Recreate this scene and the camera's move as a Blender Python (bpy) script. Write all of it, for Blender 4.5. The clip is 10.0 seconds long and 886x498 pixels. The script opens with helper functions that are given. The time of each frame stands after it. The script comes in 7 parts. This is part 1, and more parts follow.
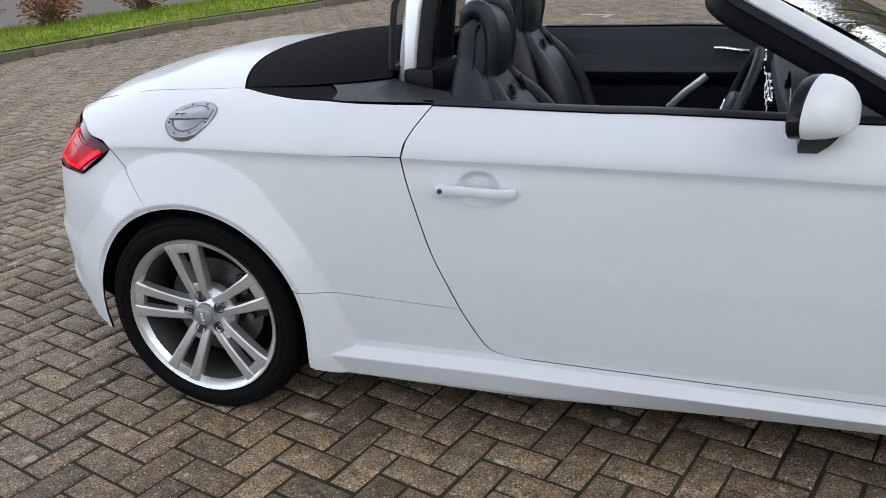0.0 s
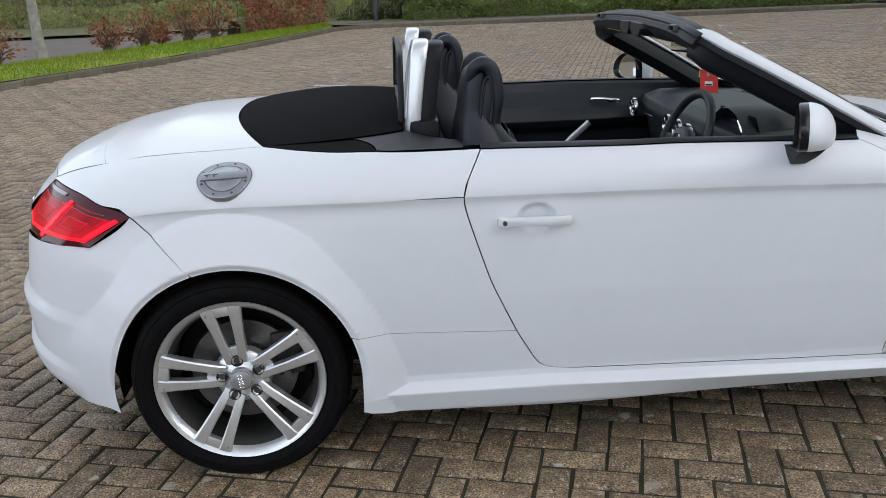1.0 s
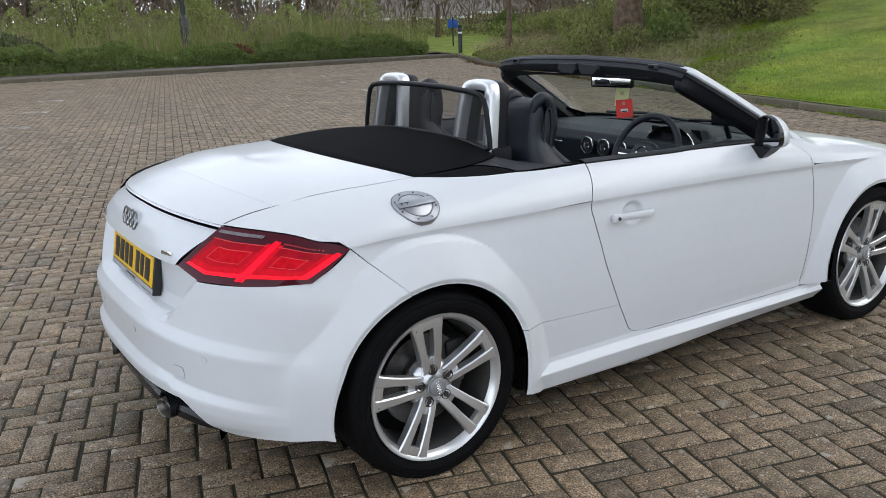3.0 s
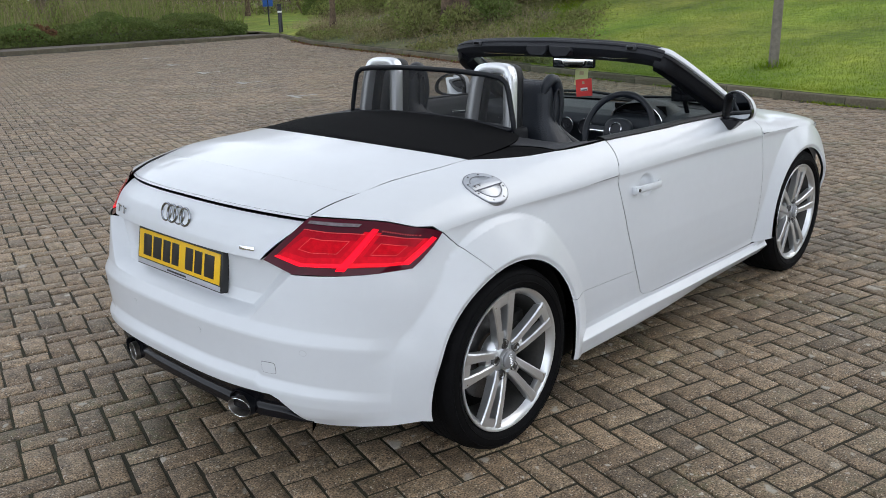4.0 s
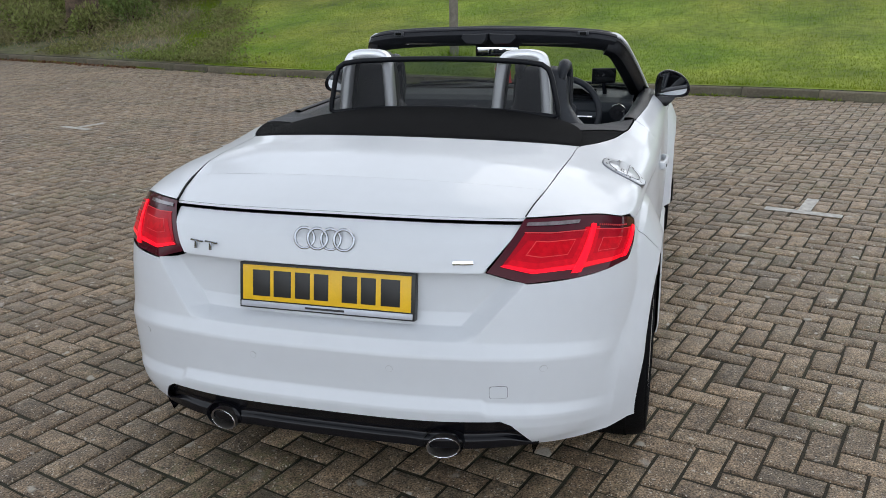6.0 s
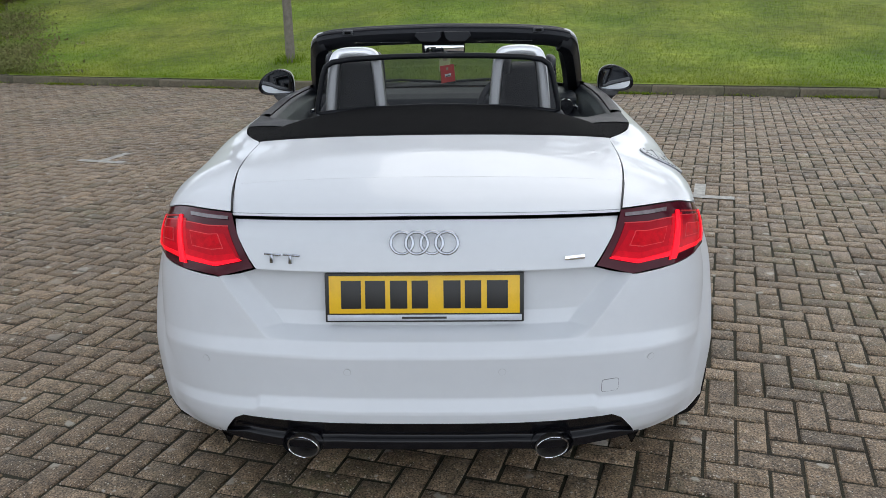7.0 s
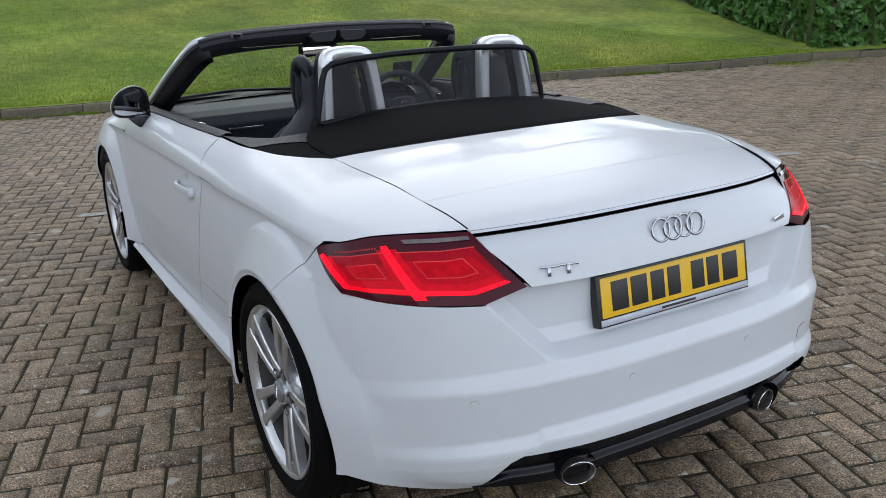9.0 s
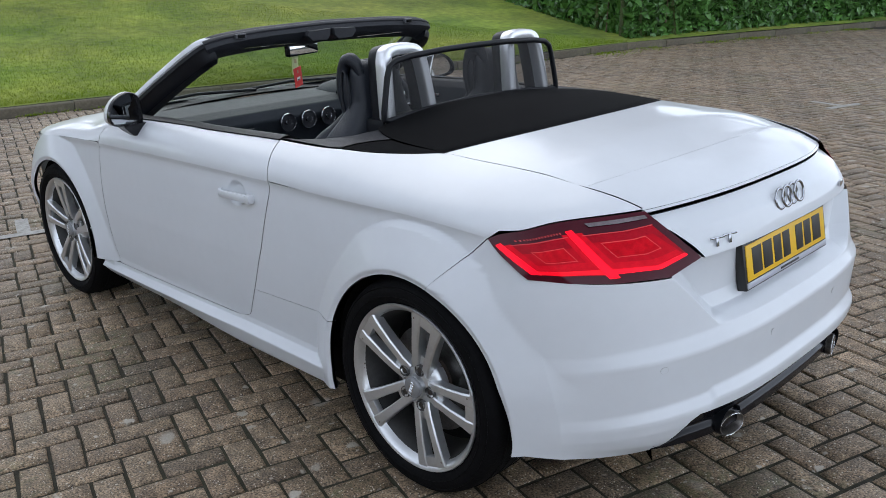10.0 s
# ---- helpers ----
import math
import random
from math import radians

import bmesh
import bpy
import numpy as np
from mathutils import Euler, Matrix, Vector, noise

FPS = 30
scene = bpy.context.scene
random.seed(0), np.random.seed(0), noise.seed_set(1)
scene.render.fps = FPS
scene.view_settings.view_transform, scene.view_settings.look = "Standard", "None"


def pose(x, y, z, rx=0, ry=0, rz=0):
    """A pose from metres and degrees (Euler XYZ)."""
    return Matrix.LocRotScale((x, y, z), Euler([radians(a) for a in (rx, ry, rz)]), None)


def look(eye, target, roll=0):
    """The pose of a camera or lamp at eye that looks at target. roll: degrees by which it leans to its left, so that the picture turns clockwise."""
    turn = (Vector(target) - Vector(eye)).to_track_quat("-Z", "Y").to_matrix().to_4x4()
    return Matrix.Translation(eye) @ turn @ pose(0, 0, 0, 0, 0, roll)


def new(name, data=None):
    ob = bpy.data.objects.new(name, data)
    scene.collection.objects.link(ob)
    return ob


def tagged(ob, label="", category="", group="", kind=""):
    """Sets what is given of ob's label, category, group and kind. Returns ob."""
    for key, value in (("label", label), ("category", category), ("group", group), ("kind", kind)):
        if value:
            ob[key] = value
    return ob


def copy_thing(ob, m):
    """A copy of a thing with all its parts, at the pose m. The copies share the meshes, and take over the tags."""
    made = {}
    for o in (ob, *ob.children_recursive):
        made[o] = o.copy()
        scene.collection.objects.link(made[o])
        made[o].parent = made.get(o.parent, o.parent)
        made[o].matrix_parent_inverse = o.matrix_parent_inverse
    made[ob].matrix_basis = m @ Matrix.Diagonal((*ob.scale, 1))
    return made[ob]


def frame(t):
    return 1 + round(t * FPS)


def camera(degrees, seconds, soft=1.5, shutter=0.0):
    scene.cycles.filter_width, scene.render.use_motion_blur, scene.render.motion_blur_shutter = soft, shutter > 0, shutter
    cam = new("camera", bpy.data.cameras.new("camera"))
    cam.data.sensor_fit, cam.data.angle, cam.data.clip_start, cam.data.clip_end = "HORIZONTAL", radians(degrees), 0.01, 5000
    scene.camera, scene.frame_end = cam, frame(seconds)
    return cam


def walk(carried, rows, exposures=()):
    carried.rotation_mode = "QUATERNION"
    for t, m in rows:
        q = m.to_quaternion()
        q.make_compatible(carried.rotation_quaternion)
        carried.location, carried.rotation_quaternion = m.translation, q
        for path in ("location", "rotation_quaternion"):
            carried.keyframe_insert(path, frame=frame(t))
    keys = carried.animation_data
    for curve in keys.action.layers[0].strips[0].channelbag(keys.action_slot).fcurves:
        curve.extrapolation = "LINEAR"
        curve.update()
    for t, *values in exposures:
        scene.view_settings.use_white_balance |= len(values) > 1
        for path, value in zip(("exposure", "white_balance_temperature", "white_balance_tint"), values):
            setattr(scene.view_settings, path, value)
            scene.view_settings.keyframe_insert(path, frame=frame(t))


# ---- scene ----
cam = camera(55.2, 10.0, soft=0.8)
PATH = [
    (0, (1.484, -2.848, 1.435), (0.869, -1.094, 0.696), -3.4),
    (0.5, (0.968, -3.116, 1.457), (0.691, -1.251, 0.79), -2.6),
    (1, (0.476, -3.194, 1.45), (0.592, -1.294, 0.835), -2.3),
    (1.5, (-0.019, -3.248, 1.478), (0.42, -1.382, 0.909), -1.3),
    (2, (-0.562, -3.309, 1.5), (0.13, -1.506, 0.98), -0.7),
    (2.5, (-1.013, -3.145, 1.478), (-0.131, -1.426, 0.964), -1.1),
    (2.7, (-1.167, -3.11, 1.486), (-0.213, -1.43, 0.966), -1.4),
    (3.8, (-1.962, -2.623, 1.54), (-0.62, -1.259, 0.958), -1.5),
    (4, (-2.092, -2.536, 1.553), (-0.699, -1.228, 0.961), -1.5),
    (4.5, (-2.359, -2.182, 1.593), (-0.822, -1.053, 0.988), -1.5),
    (5, (-2.471, -1.719, 1.54), (-0.81, -0.786, 0.93), -1.5),
    (5.5, (-2.652, -1.339, 1.519), (-0.896, -0.597, 0.913), -1.5),
    (5.7, (-2.732, -1.181, 1.54), (-0.945, -0.523, 0.93), -1.4),
    (6.8, (-2.808, -0.29, 1.515), (-0.91, -0.138, 0.904), -1.1),
    (7, (-2.825, -0.123, 1.514), (-0.922, -0.06, 0.902), -1.0),
    (7.5, (-2.821, 0.308, 1.506), (-0.924, 0.119, 0.901), -0.7),
    (8, (-2.656, 0.775, 1.519), (-0.804, 0.315, 0.921), -0.9),
    (8.5, (-2.499, 1.202, 1.514), (-0.729, 0.484, 0.918), -1.3),
    (9, (-2.209, 1.563, 1.481), (-0.558, 0.617, 0.866), -1.8),
    (9.5, (-1.975, 1.991, 1.484), (-0.466, 0.837, 0.859), -2.0),
    (10, (-1.689, 2.369, 1.511), (-0.33, 1.047, 0.875), -2.0),
]
walk(cam, [(t, look(eye, target, roll)) for t, eye, target, roll in PATH], [(0, 0.56, 6480, 10), (2, 0.57, 6480, 10), (4.5, 0.57, 6530, 10), (6, 0.49, 6540, 10), (7.5, 0.43, 6520, 10), (8.5, 0.43, 6400, 10), (9.5, 0.47, 6260, 11), (10, 0.51, 6210, 11)])

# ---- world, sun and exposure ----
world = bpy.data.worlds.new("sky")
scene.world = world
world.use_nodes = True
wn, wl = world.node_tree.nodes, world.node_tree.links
sky = wn.new("ShaderNodeTexSky")
sky.sky_type, sky.sun_disc = "NISHITA", False
sky.sun_elevation, sky.sun_rotation = radians(39), radians(114)
cloud = wn.new("ShaderNodeTexNoise")
cloud.inputs["Scale"].default_value, cloud.inputs["Detail"].default_value = 2.2, 6.0
ramp = wn.new("ShaderNodeValToRGB")
ramp.color_ramp.elements[0].position, ramp.color_ramp.elements[1].position = 0.30, 0.62
ramp.color_ramp.elements[0].color, ramp.color_ramp.elements[1].color = (5.1, 5.65, 6.5, 1), (8.7, 9.3, 10.2, 1)
mix = wn.new("ShaderNodeMix")
mix.data_type = "RGBA"
mix.inputs["Factor"].default_value = 0.85
coord = wn.new("ShaderNodeTexCoord")
wl.new(coord.outputs["Generated"], cloud.inputs["Vector"])
wl.new(cloud.outputs["Fac"], ramp.inputs["Fac"])
wl.new(sky.outputs["Color"], mix.inputs["A"])
wl.new(ramp.outputs["Color"], mix.inputs["B"])
# sky level set brighter at the horizon than overhead, to light the car's sides
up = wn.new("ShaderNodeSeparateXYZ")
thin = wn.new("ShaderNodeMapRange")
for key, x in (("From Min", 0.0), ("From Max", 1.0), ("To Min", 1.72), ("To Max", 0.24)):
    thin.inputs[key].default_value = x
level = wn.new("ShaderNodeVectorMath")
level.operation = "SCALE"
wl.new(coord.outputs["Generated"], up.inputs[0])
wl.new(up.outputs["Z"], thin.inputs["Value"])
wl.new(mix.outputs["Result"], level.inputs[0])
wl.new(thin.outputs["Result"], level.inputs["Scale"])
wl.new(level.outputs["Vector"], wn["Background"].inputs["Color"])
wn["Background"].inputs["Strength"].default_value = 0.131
sun = new("sun", bpy.data.lights.new("sun", "SUN"))
sun.data.energy, sun.data.angle, sun.data.color = 0.85, radians(55), (1.0, 0.98, 0.95)
sun.matrix_world = look((10, -4.5, 9), (0, 0, 0))


# ---- materials ----
def material(name, color, rough=0.5, metal=0.0, vary=0.0, scale=8.0, bump=0.0, bump_scale=60.0, coat=0.0, island=0.0, spec=0.5,
             objects=0.0, emit=0.0, second=None, second_scale=2.0, rough_vary=0.0, alpha=1.0, trans=0.0, fine=4.0, thin=0.0):
    """A Principled material whose colour varies at two scales, with fine relief."""
    m = bpy.data.materials.new(name)
    m.use_nodes = True
    n, l = m.node_tree.nodes, m.node_tree.links
    b = n["Principled BSDF"]
    b.inputs["Roughness"].default_value, b.inputs["Metallic"].default_value = rough, metal
    b.inputs["Coat Weight"].default_value, b.inputs["Coat Roughness"].default_value = coat, 0.03
    b.inputs["Specular IOR Level"].default_value = spec
    b.inputs["Alpha"].default_value = alpha
    b.inputs["Transmission Weight"].default_value = trans
    tc = n.new("ShaderNodeTexCoord")
    base = n.new("ShaderNodeRGB")
    base.outputs[0].default_value = (*color, 1)
    out = base.outputs[0]

    def noise_node(s, detail=5.0):
        t = n.new("ShaderNodeTexNoise")
        t.inputs["Scale"].default_value, t.inputs["Detail"].default_value = s, detail
        l.new(tc.outputs["Object"], t.inputs["Vector"])
        return t.outputs["Fac"]

    def scaled(value, low, high):
        r = n.new("ShaderNodeMapRange")
        r.inputs["From Min"].default_value, r.inputs["From Max"].default_value = 0.25, 0.75
        r.inputs["To Min"].default_value, r.inputs["To Max"].default_value = low, high
        l.new(value, r.inputs["Value"])
        return r.outputs["Result"]

    def multiply(colour, factor):
        h = n.new("ShaderNodeHueSaturation")
        l.new(colour, h.inputs["Color"])
        l.new(factor, h.inputs["Value"])
        return h.outputs["Color"]
    if second:
        mx = n.new("ShaderNodeMix")
        mx.data_type = "RGBA"
        l.new(scaled(noise_node(second_scale, 8.0), 0.0, 1.0), mx.inputs["Factor"])
        l.new(out, mx.inputs["A"])
        mx.inputs["B"].default_value = (*second, 1)
        out = mx.outputs["Result"]
    if vary:
        out = multiply(out, scaled(noise_node(scale), 1 - vary, 1 + vary))
        out = multiply(out, scaled(noise_node(scale * fine * 2), 1 - vary * 0.6, 1 + vary * 0.6))
    if island or objects:
        if island:
            g = n.new("ShaderNodeNewGeometry")
            src, amount = g.outputs["Random Per Island"], island
        else:
            g = n.new("ShaderNodeObjectInfo")
            src, amount = g.outputs["Random"], objects
        r = n.new("ShaderNodeMapRange")
        r.inputs["To Min"].default_value, r.inputs["To Max"].default_value = 1 - amount, 1 + amount
        l.new(src, r.inputs["Value"])
        out = multiply(out, r.outputs["Result"])
    l.new(out, b.inputs["Base Color"])
    if rough_vary:
        l.new(scaled(noise_node(scale * 1.7), max(0.02, rough - rough_vary), min(1, rough + rough_vary)), b.inputs["Roughness"])
    if bump:
        bp = n.new("ShaderNodeBump")
        bp.inputs["Strength"].default_value, bp.inputs["Distance"].default_value = bump, 0.01
        l.new(noise_node(bump_scale, 6.0), bp.inputs["Height"])
        l.new(bp.outputs["Normal"], b.inputs["Normal"])
    if thin:
        leaf, blend = n.new("ShaderNodeBsdfTranslucent"), n.new("ShaderNodeMixShader")
        l.new(out, leaf.inputs["Color"])
        blend.inputs["Fac"].default_value = thin
        l.new(b.outputs[0], blend.inputs[1])
        l.new(leaf.outputs[0], blend.inputs[2])
        l.new(blend.outputs[0], n["Material Output"].inputs["Surface"])
    if emit:
        l.new(out, b.inputs["Emission Color"])
        b.inputs["Emission Strength"].default_value = emit
    return m


def brick_material(name, island):
    """Worn brown clay paving blocks: each of its own shade, coarse grain, pale grit, lichen spots and moss."""
    m = bpy.data.materials.new(name)
    m.use_nodes = True
    n, l = m.node_tree.nodes, m.node_tree.links
    b = n["Principled BSDF"]
    b.inputs["Specular IOR Level"].default_value = 0.42
    geo = n.new("ShaderNodeNewGeometry")
    if island:
        own = geo.outputs["Random Per Island"]
    else:
        own = n.new("ShaderNodeObjectInfo").outputs["Random"]

    def tex(kind, scale, out, detail=3.0):
        t = n.new(kind)
        t.inputs["Scale"].default_value = scale
        if "Noise" in kind:
            t.inputs["Detail"].default_value = detail
        l.new(geo.outputs["Position"], t.inputs["Vector"])
        return t.outputs[out]

    def span(value, a, c, low, high):
        r = n.new("ShaderNodeMapRange")
        for key, x in (("From Min", a), ("From Max", c), ("To Min", low), ("To Max", high)):
            r.inputs[key].default_value = x
        l.new(value, r.inputs["Value"])
        return r.outputs["Result"]

    def maths(op, a, c):
        k = n.new("ShaderNodeMath")
        k.operation = op
        for i, v in enumerate((a, c)):
            if isinstance(v, (int, float)):
                k.inputs[i].default_value = v
            else:
                l.new(v, k.inputs[i])
        return k.outputs[0]

    def blend(colour, other, factor):
        mx = n.new("ShaderNodeMix")
        mx.data_type = "RGBA"
        l.new(factor, mx.inputs["Factor"])
        l.new(colour, mx.inputs["A"])
        mx.inputs["B"].default_value = (*other, 1)
        return mx.outputs["Result"]
    shades = n.new("ShaderNodeValToRGB")
    for pos, col in ((0.35, (0.152, 0.104, 0.062, 1)), (0.7, (0.174, 0.126, 0.078, 1))):
        shades.color_ramp.elements.new(pos).color = col
    shades.color_ramp.elements[0].color = (0.098, 0.072, 0.046, 1)
    shades.color_ramp.elements[-1].color = (0.217, 0.152, 0.093, 1)
    l.new(own, shades.inputs["Fac"])
    col = shades.outputs["Color"]
    grain = tex("ShaderNodeTexNoise", 150.0, "Fac", 4.0)
    value = maths("MULTIPLY", span(grain, 0.34, 0.66, 0.22, 1.85), span(tex("ShaderNodeTexNoise", 22.0, "Fac"), 0.3, 0.7, 0.56, 1.42))
    value = maths("MULTIPLY", value, span(tex("ShaderNodeTexNoise", 0.55, "Fac"), 0.3, 0.7, 0.82, 1.20))
    hsv = n.new("ShaderNodeHueSaturation")
    l.new(col, hsv.inputs["Color"])
    l.new(value, hsv.inputs["Value"])
    col = hsv.outputs["Color"]
    moss = maths("MULTIPLY", span(tex("ShaderNodeTexNoise", 1.3, "Fac"), 0.52, 0.68, 0.0, 1.0), span(tex("ShaderNodeTexNoise", 32.0, "Fac"), 0.45, 0.62, 0.0, 0.65))
    col = blend(col, (0.095, 0.105, 0.040), moss)
    for scale, size, share, colour, most in ((120.0, 0.30, 0.74, (0.62, 0.56, 0.46), 0.9), (62.0, 0.24, 0.72, (0.56, 0.51, 0.42), 0.9), (24.0, 0.22, 0.76, (0.44, 0.40, 0.34), 0.8), (11.0, 0.23, 0.74, (0.40, 0.37, 0.31), 0.85), (5.5, 0.22, 0.82, (0.36, 0.33, 0.28), 0.8)):
        v = n.new("ShaderNodeTexVoronoi")
        v.inputs["Scale"].default_value = scale
        warp = n.new("ShaderNodeVectorMath")
        warp.operation = "MULTIPLY_ADD"
        warp.inputs[1].default_value = (0.8 / scale,) * 3
        l.new(tex("ShaderNodeTexNoise", scale * 1.6, "Color"), warp.inputs[0])
        l.new(geo.outputs["Position"], warp.inputs[2])
        l.new(warp.outputs[0], v.inputs["Vector"])
        sep = n.new("ShaderNodeSeparateColor")
        l.new(v.outputs["Color"], sep.inputs["Color"])
        some = span(sep.outputs[0], share, share + 0.06, 0.0, 1.0)
        col = blend(col, colour, maths("MULTIPLY", span(v.outputs["Distance"], size, size * 0.6, 0.0, most), some))
    l.new(col, b.inputs["Base Color"])
    l.new(span(grain, 0.3, 0.7, 0.72, 0.50), b.inputs["Roughness"])
    b.inputs["Sheen Weight"].default_value, b.inputs["Sheen Roughness"].default_value = 0.11, 0.45
    b.inputs["Sheen Tint"].default_value = (1.0, 0.86, 0.68, 1)
    bp = n.new("ShaderNodeBump")
    bp.inputs["Strength"].default_value, bp.inputs["Distance"].default_value = 0.8, 0.004
    l.new(maths("ADD", grain, tex("ShaderNodeTexNoise", 55.0, "Fac")), bp.inputs["Height"])
    l.new(bp.outputs["Normal"], b.inputs["Normal"])
    return m


PAINT = material("white_paint", (0.61, 0.63, 0.655), 0.40, vary=0.015, scale=3, coat=0.48, rough_vary=0.05, spec=0.35)
BLACK_TRIM = material("black_trim", (0.0045, 0.0052, 0.0075), 0.45, spec=0.22, vary=0.15, scale=20, bump=0.1, bump_scale=300)
GLOSS_BLACK = material("gloss_black", (0.005, 0.005, 0.007), 0.22, vary=0.1, coat=0.12, spec=0.25)
FABRIC = material("roof_fabric", (0.0035, 0.0035, 0.004), 0.9, vary=0.2, scale=14, bump=0.35, bump_scale=700, spec=0.08)
LEATHER = material("black_leather", (0.0080, 0.0105, 0.0160), 0.42, spec=0.38, vary=0.15, scale=10, bump=0.25, bump_scale=220)
DASH = material("dash_plastic", (0.017, 0.0215, 0.027), 0.55, spec=0.35, vary=0.12, scale=12, bump=0.15, bump_scale=400)
SIDE_PLASTIC = material("grained_dark_plastic", (0.016, 0.017, 0.021), 0.55, spec=0.3, vary=0.1, scale=14, bump=0.12, bump_scale=500)
LATCH_GREY = material("latch_grey", (0.045, 0.048, 0.055), 0.5, vary=0.1, scale=20)
RUBBER = material("tyre_rubber", (0.0045, 0.0045, 0.005), 0.7, spec=0.07, vary=0.25, scale=12, bump=0.2, bump_scale=120)
ALLOY = material("alloy_silver", (0.64, 0.65, 0.66), 0.32, metal=0.8, vary=0.06, scale=15, coat=0.4, rough_vary=0.06)
HOOP_SILVER = material("hoop_silver", (0.72, 0.73, 0.75), 0.28, metal=0.55, vary=0.04, scale=10, coat=0.5)
CHROME = material("chrome", (0.82, 0.82, 0.84), 0.10, metal=1.0, vary=0.03)
BADGE_CHROME = material("badge_chrome", (0.33, 0.34, 0.365), 0.14, metal=1.0, vary=0.03)
EXHAUST = material("sooty_exhaust_steel", (0.20, 0.185, 0.17), 0.38, metal=0.85, vary=0.3, scale=30)
# brake dust, and the shade inside the rim darkened into the colour
BARREL = material("dusty_shaded_barrel", (0.050, 0.050, 0.050), 0.6, metal=0.2, vary=0.25, scale=12, second=(0.030, 0.028, 0.025), second_scale=6)
CAP_GREY = material("hub_cap_grey", (0.26, 0.265, 0.275), 0.42, metal=0.4, vary=0.08, scale=30)
STEEL = material("brake_steel", (0.12, 0.117, 0.115), 0.42, metal=0.9, vary=0.3, scale=20)
CALIPER = material("brake_iron", (0.030, 0.029, 0.028), 0.55, metal=0.4, vary=0.3, scale=30)
RUST = material("hub_iron", (0.10, 0.075, 0.06), 0.7, metal=0.4, vary=0.4, scale=30)
SILVER_PLATE = material("brushed_silver", (0.47, 0.49, 0.54), 0.40, metal=0.4, vary=0.06, scale=20)
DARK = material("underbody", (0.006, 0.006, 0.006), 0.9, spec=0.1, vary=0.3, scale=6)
FLAP_SILVER = material("satin_flap_silver", (0.40, 0.415, 0.44), 0.30, metal=0.85, vary=0.08, scale=30)
FLAP_LINE = material("flap_joint_grey", (0.20, 0.205, 0.225), 0.6, metal=0.2, vary=0.1, scale=30)
RING_GREY = material("pale_joint_grey", (0.46, 0.465, 0.48), 0.6, vary=0.05)
SEAM_GREY = material("shadow_gap_grey", (0.11, 0.11, 0.125), 0.7, vary=0.2, scale=30)
LENS_SOFT = material("softly_lit_red", (0.40, 0.004, 0.012), 0.2, emit=0.46, vary=0.15, scale=60, spec=0.05)
LENS_MILD = material("mildly_lit_red", (0.34, 0.004, 0.011), 0.2, emit=0.36, vary=0.15, scale=60, spec=0.05)
LENS_RED = material("red_lens", (0.26, 0.004, 0.011), 0.12, emit=0.26, vary=0.2, scale=25, spec=0.08)
LENS_DARK = material("smoked_red_lens", (0.060, 0.005, 0.012), 0.10, vary=0.1, scale=25, coat=0.12, spec=0.16)
LENS_CLEAR = material("clear_reversing_lens", (0.15, 0.12, 0.13), 0.18, vary=0.3, scale=60, coat=0.6)
LENS_LIT = material("lit_red_bar", (1.0, 0.002, 0.014), 0.3, emit=0.95, spec=0.15)
LENS_BAR = material("dimmer_lit_bar", (0.85, 0.003, 0.014), 0.3, emit=0.55, spec=0.15)
LENS_LINE = material("pale_lit_line", (0.50, 0.045, 0.05), 0.3, emit=0.30, spec=0.10)
LENS_GLOW = material("lit_red_panel", (0.36, 0.003, 0.009), 0.2, emit=0.34, vary=0.25, scale=60, spec=0.05)
PLATE_YELLOW = material("plate_yellow", (0.78, 0.47, 0.015), 0.35, vary=0.05, scale=30)
PLATE_BLACK = material("plate_black", (0.012, 0.012, 0.012), 0.4, vary=0.1)
RED_CARD = material("red_card", (0.62, 0.035, 0.03), 0.5, vary=0.08)
PALE_CARD = material("pale_green_card", (0.55, 0.58, 0.28), 0.5, vary=0.08)
SCREEN = material("dark_screen", (0.01, 0.011, 0.013), 0.12, coat=0.8)
KERB = material("kerb_concrete", (0.150, 0.122, 0.086), 0.85, vary=0.3, scale=5, bump=0.6, bump_scale=60, objects=0.16, second=(0.085, 0.082, 0.050), second_scale=3)
SOIL = material("joint_sand", (0.021, 0.016, 0.010), 0.95, vary=0.35, scale=4, bump=0.7, bump_scale=120, second=(0.035, 0.036, 0.016), second_scale=0.9)
ASPHALT = material("road_paving", (0.125, 0.105, 0.088), 0.8, vary=0.15, scale=2, bump=0.3, bump_scale=50)
EARTH = material("bare_earth", (0.145, 0.118, 0.066), 0.95, vary=0.35, scale=2.5, bump=0.8, bump_scale=25, second=(0.075, 0.10, 0.030), second_scale=0.8)
LAWN = material("lawn_turf", (0.138, 0.242, 0.014), 0.95, vary=0.45, scale=0.9, bump=0.8, bump_scale=45, second=(0.215, 0.228, 0.032), second_scale=0.45)
GRASS = material("grass_blades", (0.142, 0.252, 0.013), 0.8, island=0.28, spec=0.06, second=(0.210, 0.240, 0.030), second_scale=0.45, thin=0.30)
ROUGH = material("rough_grass_blades", (0.22, 0.29, 0.07), 0.85, island=0.45, spec=0.06, thin=0.30)
IVY = material("ivy_leaves", (0.150, 0.220, 0.060), 0.55, island=0.3, spec=0.14, second=(0.15, 0.175, 0.055), second_scale=1.0, thin=0.40)
LAUREL = material("laurel_leaves", (0.095, 0.220, 0.050), 0.28, island=0.45, spec=0.5, thin=0.30)
SPRING = material("spring_leaves", (0.27, 0.32, 0.095), 0.7, island=0.3, spec=0.08, second=(0.24, 0.25, 0.10), second_scale=0.6, thin=0.40)
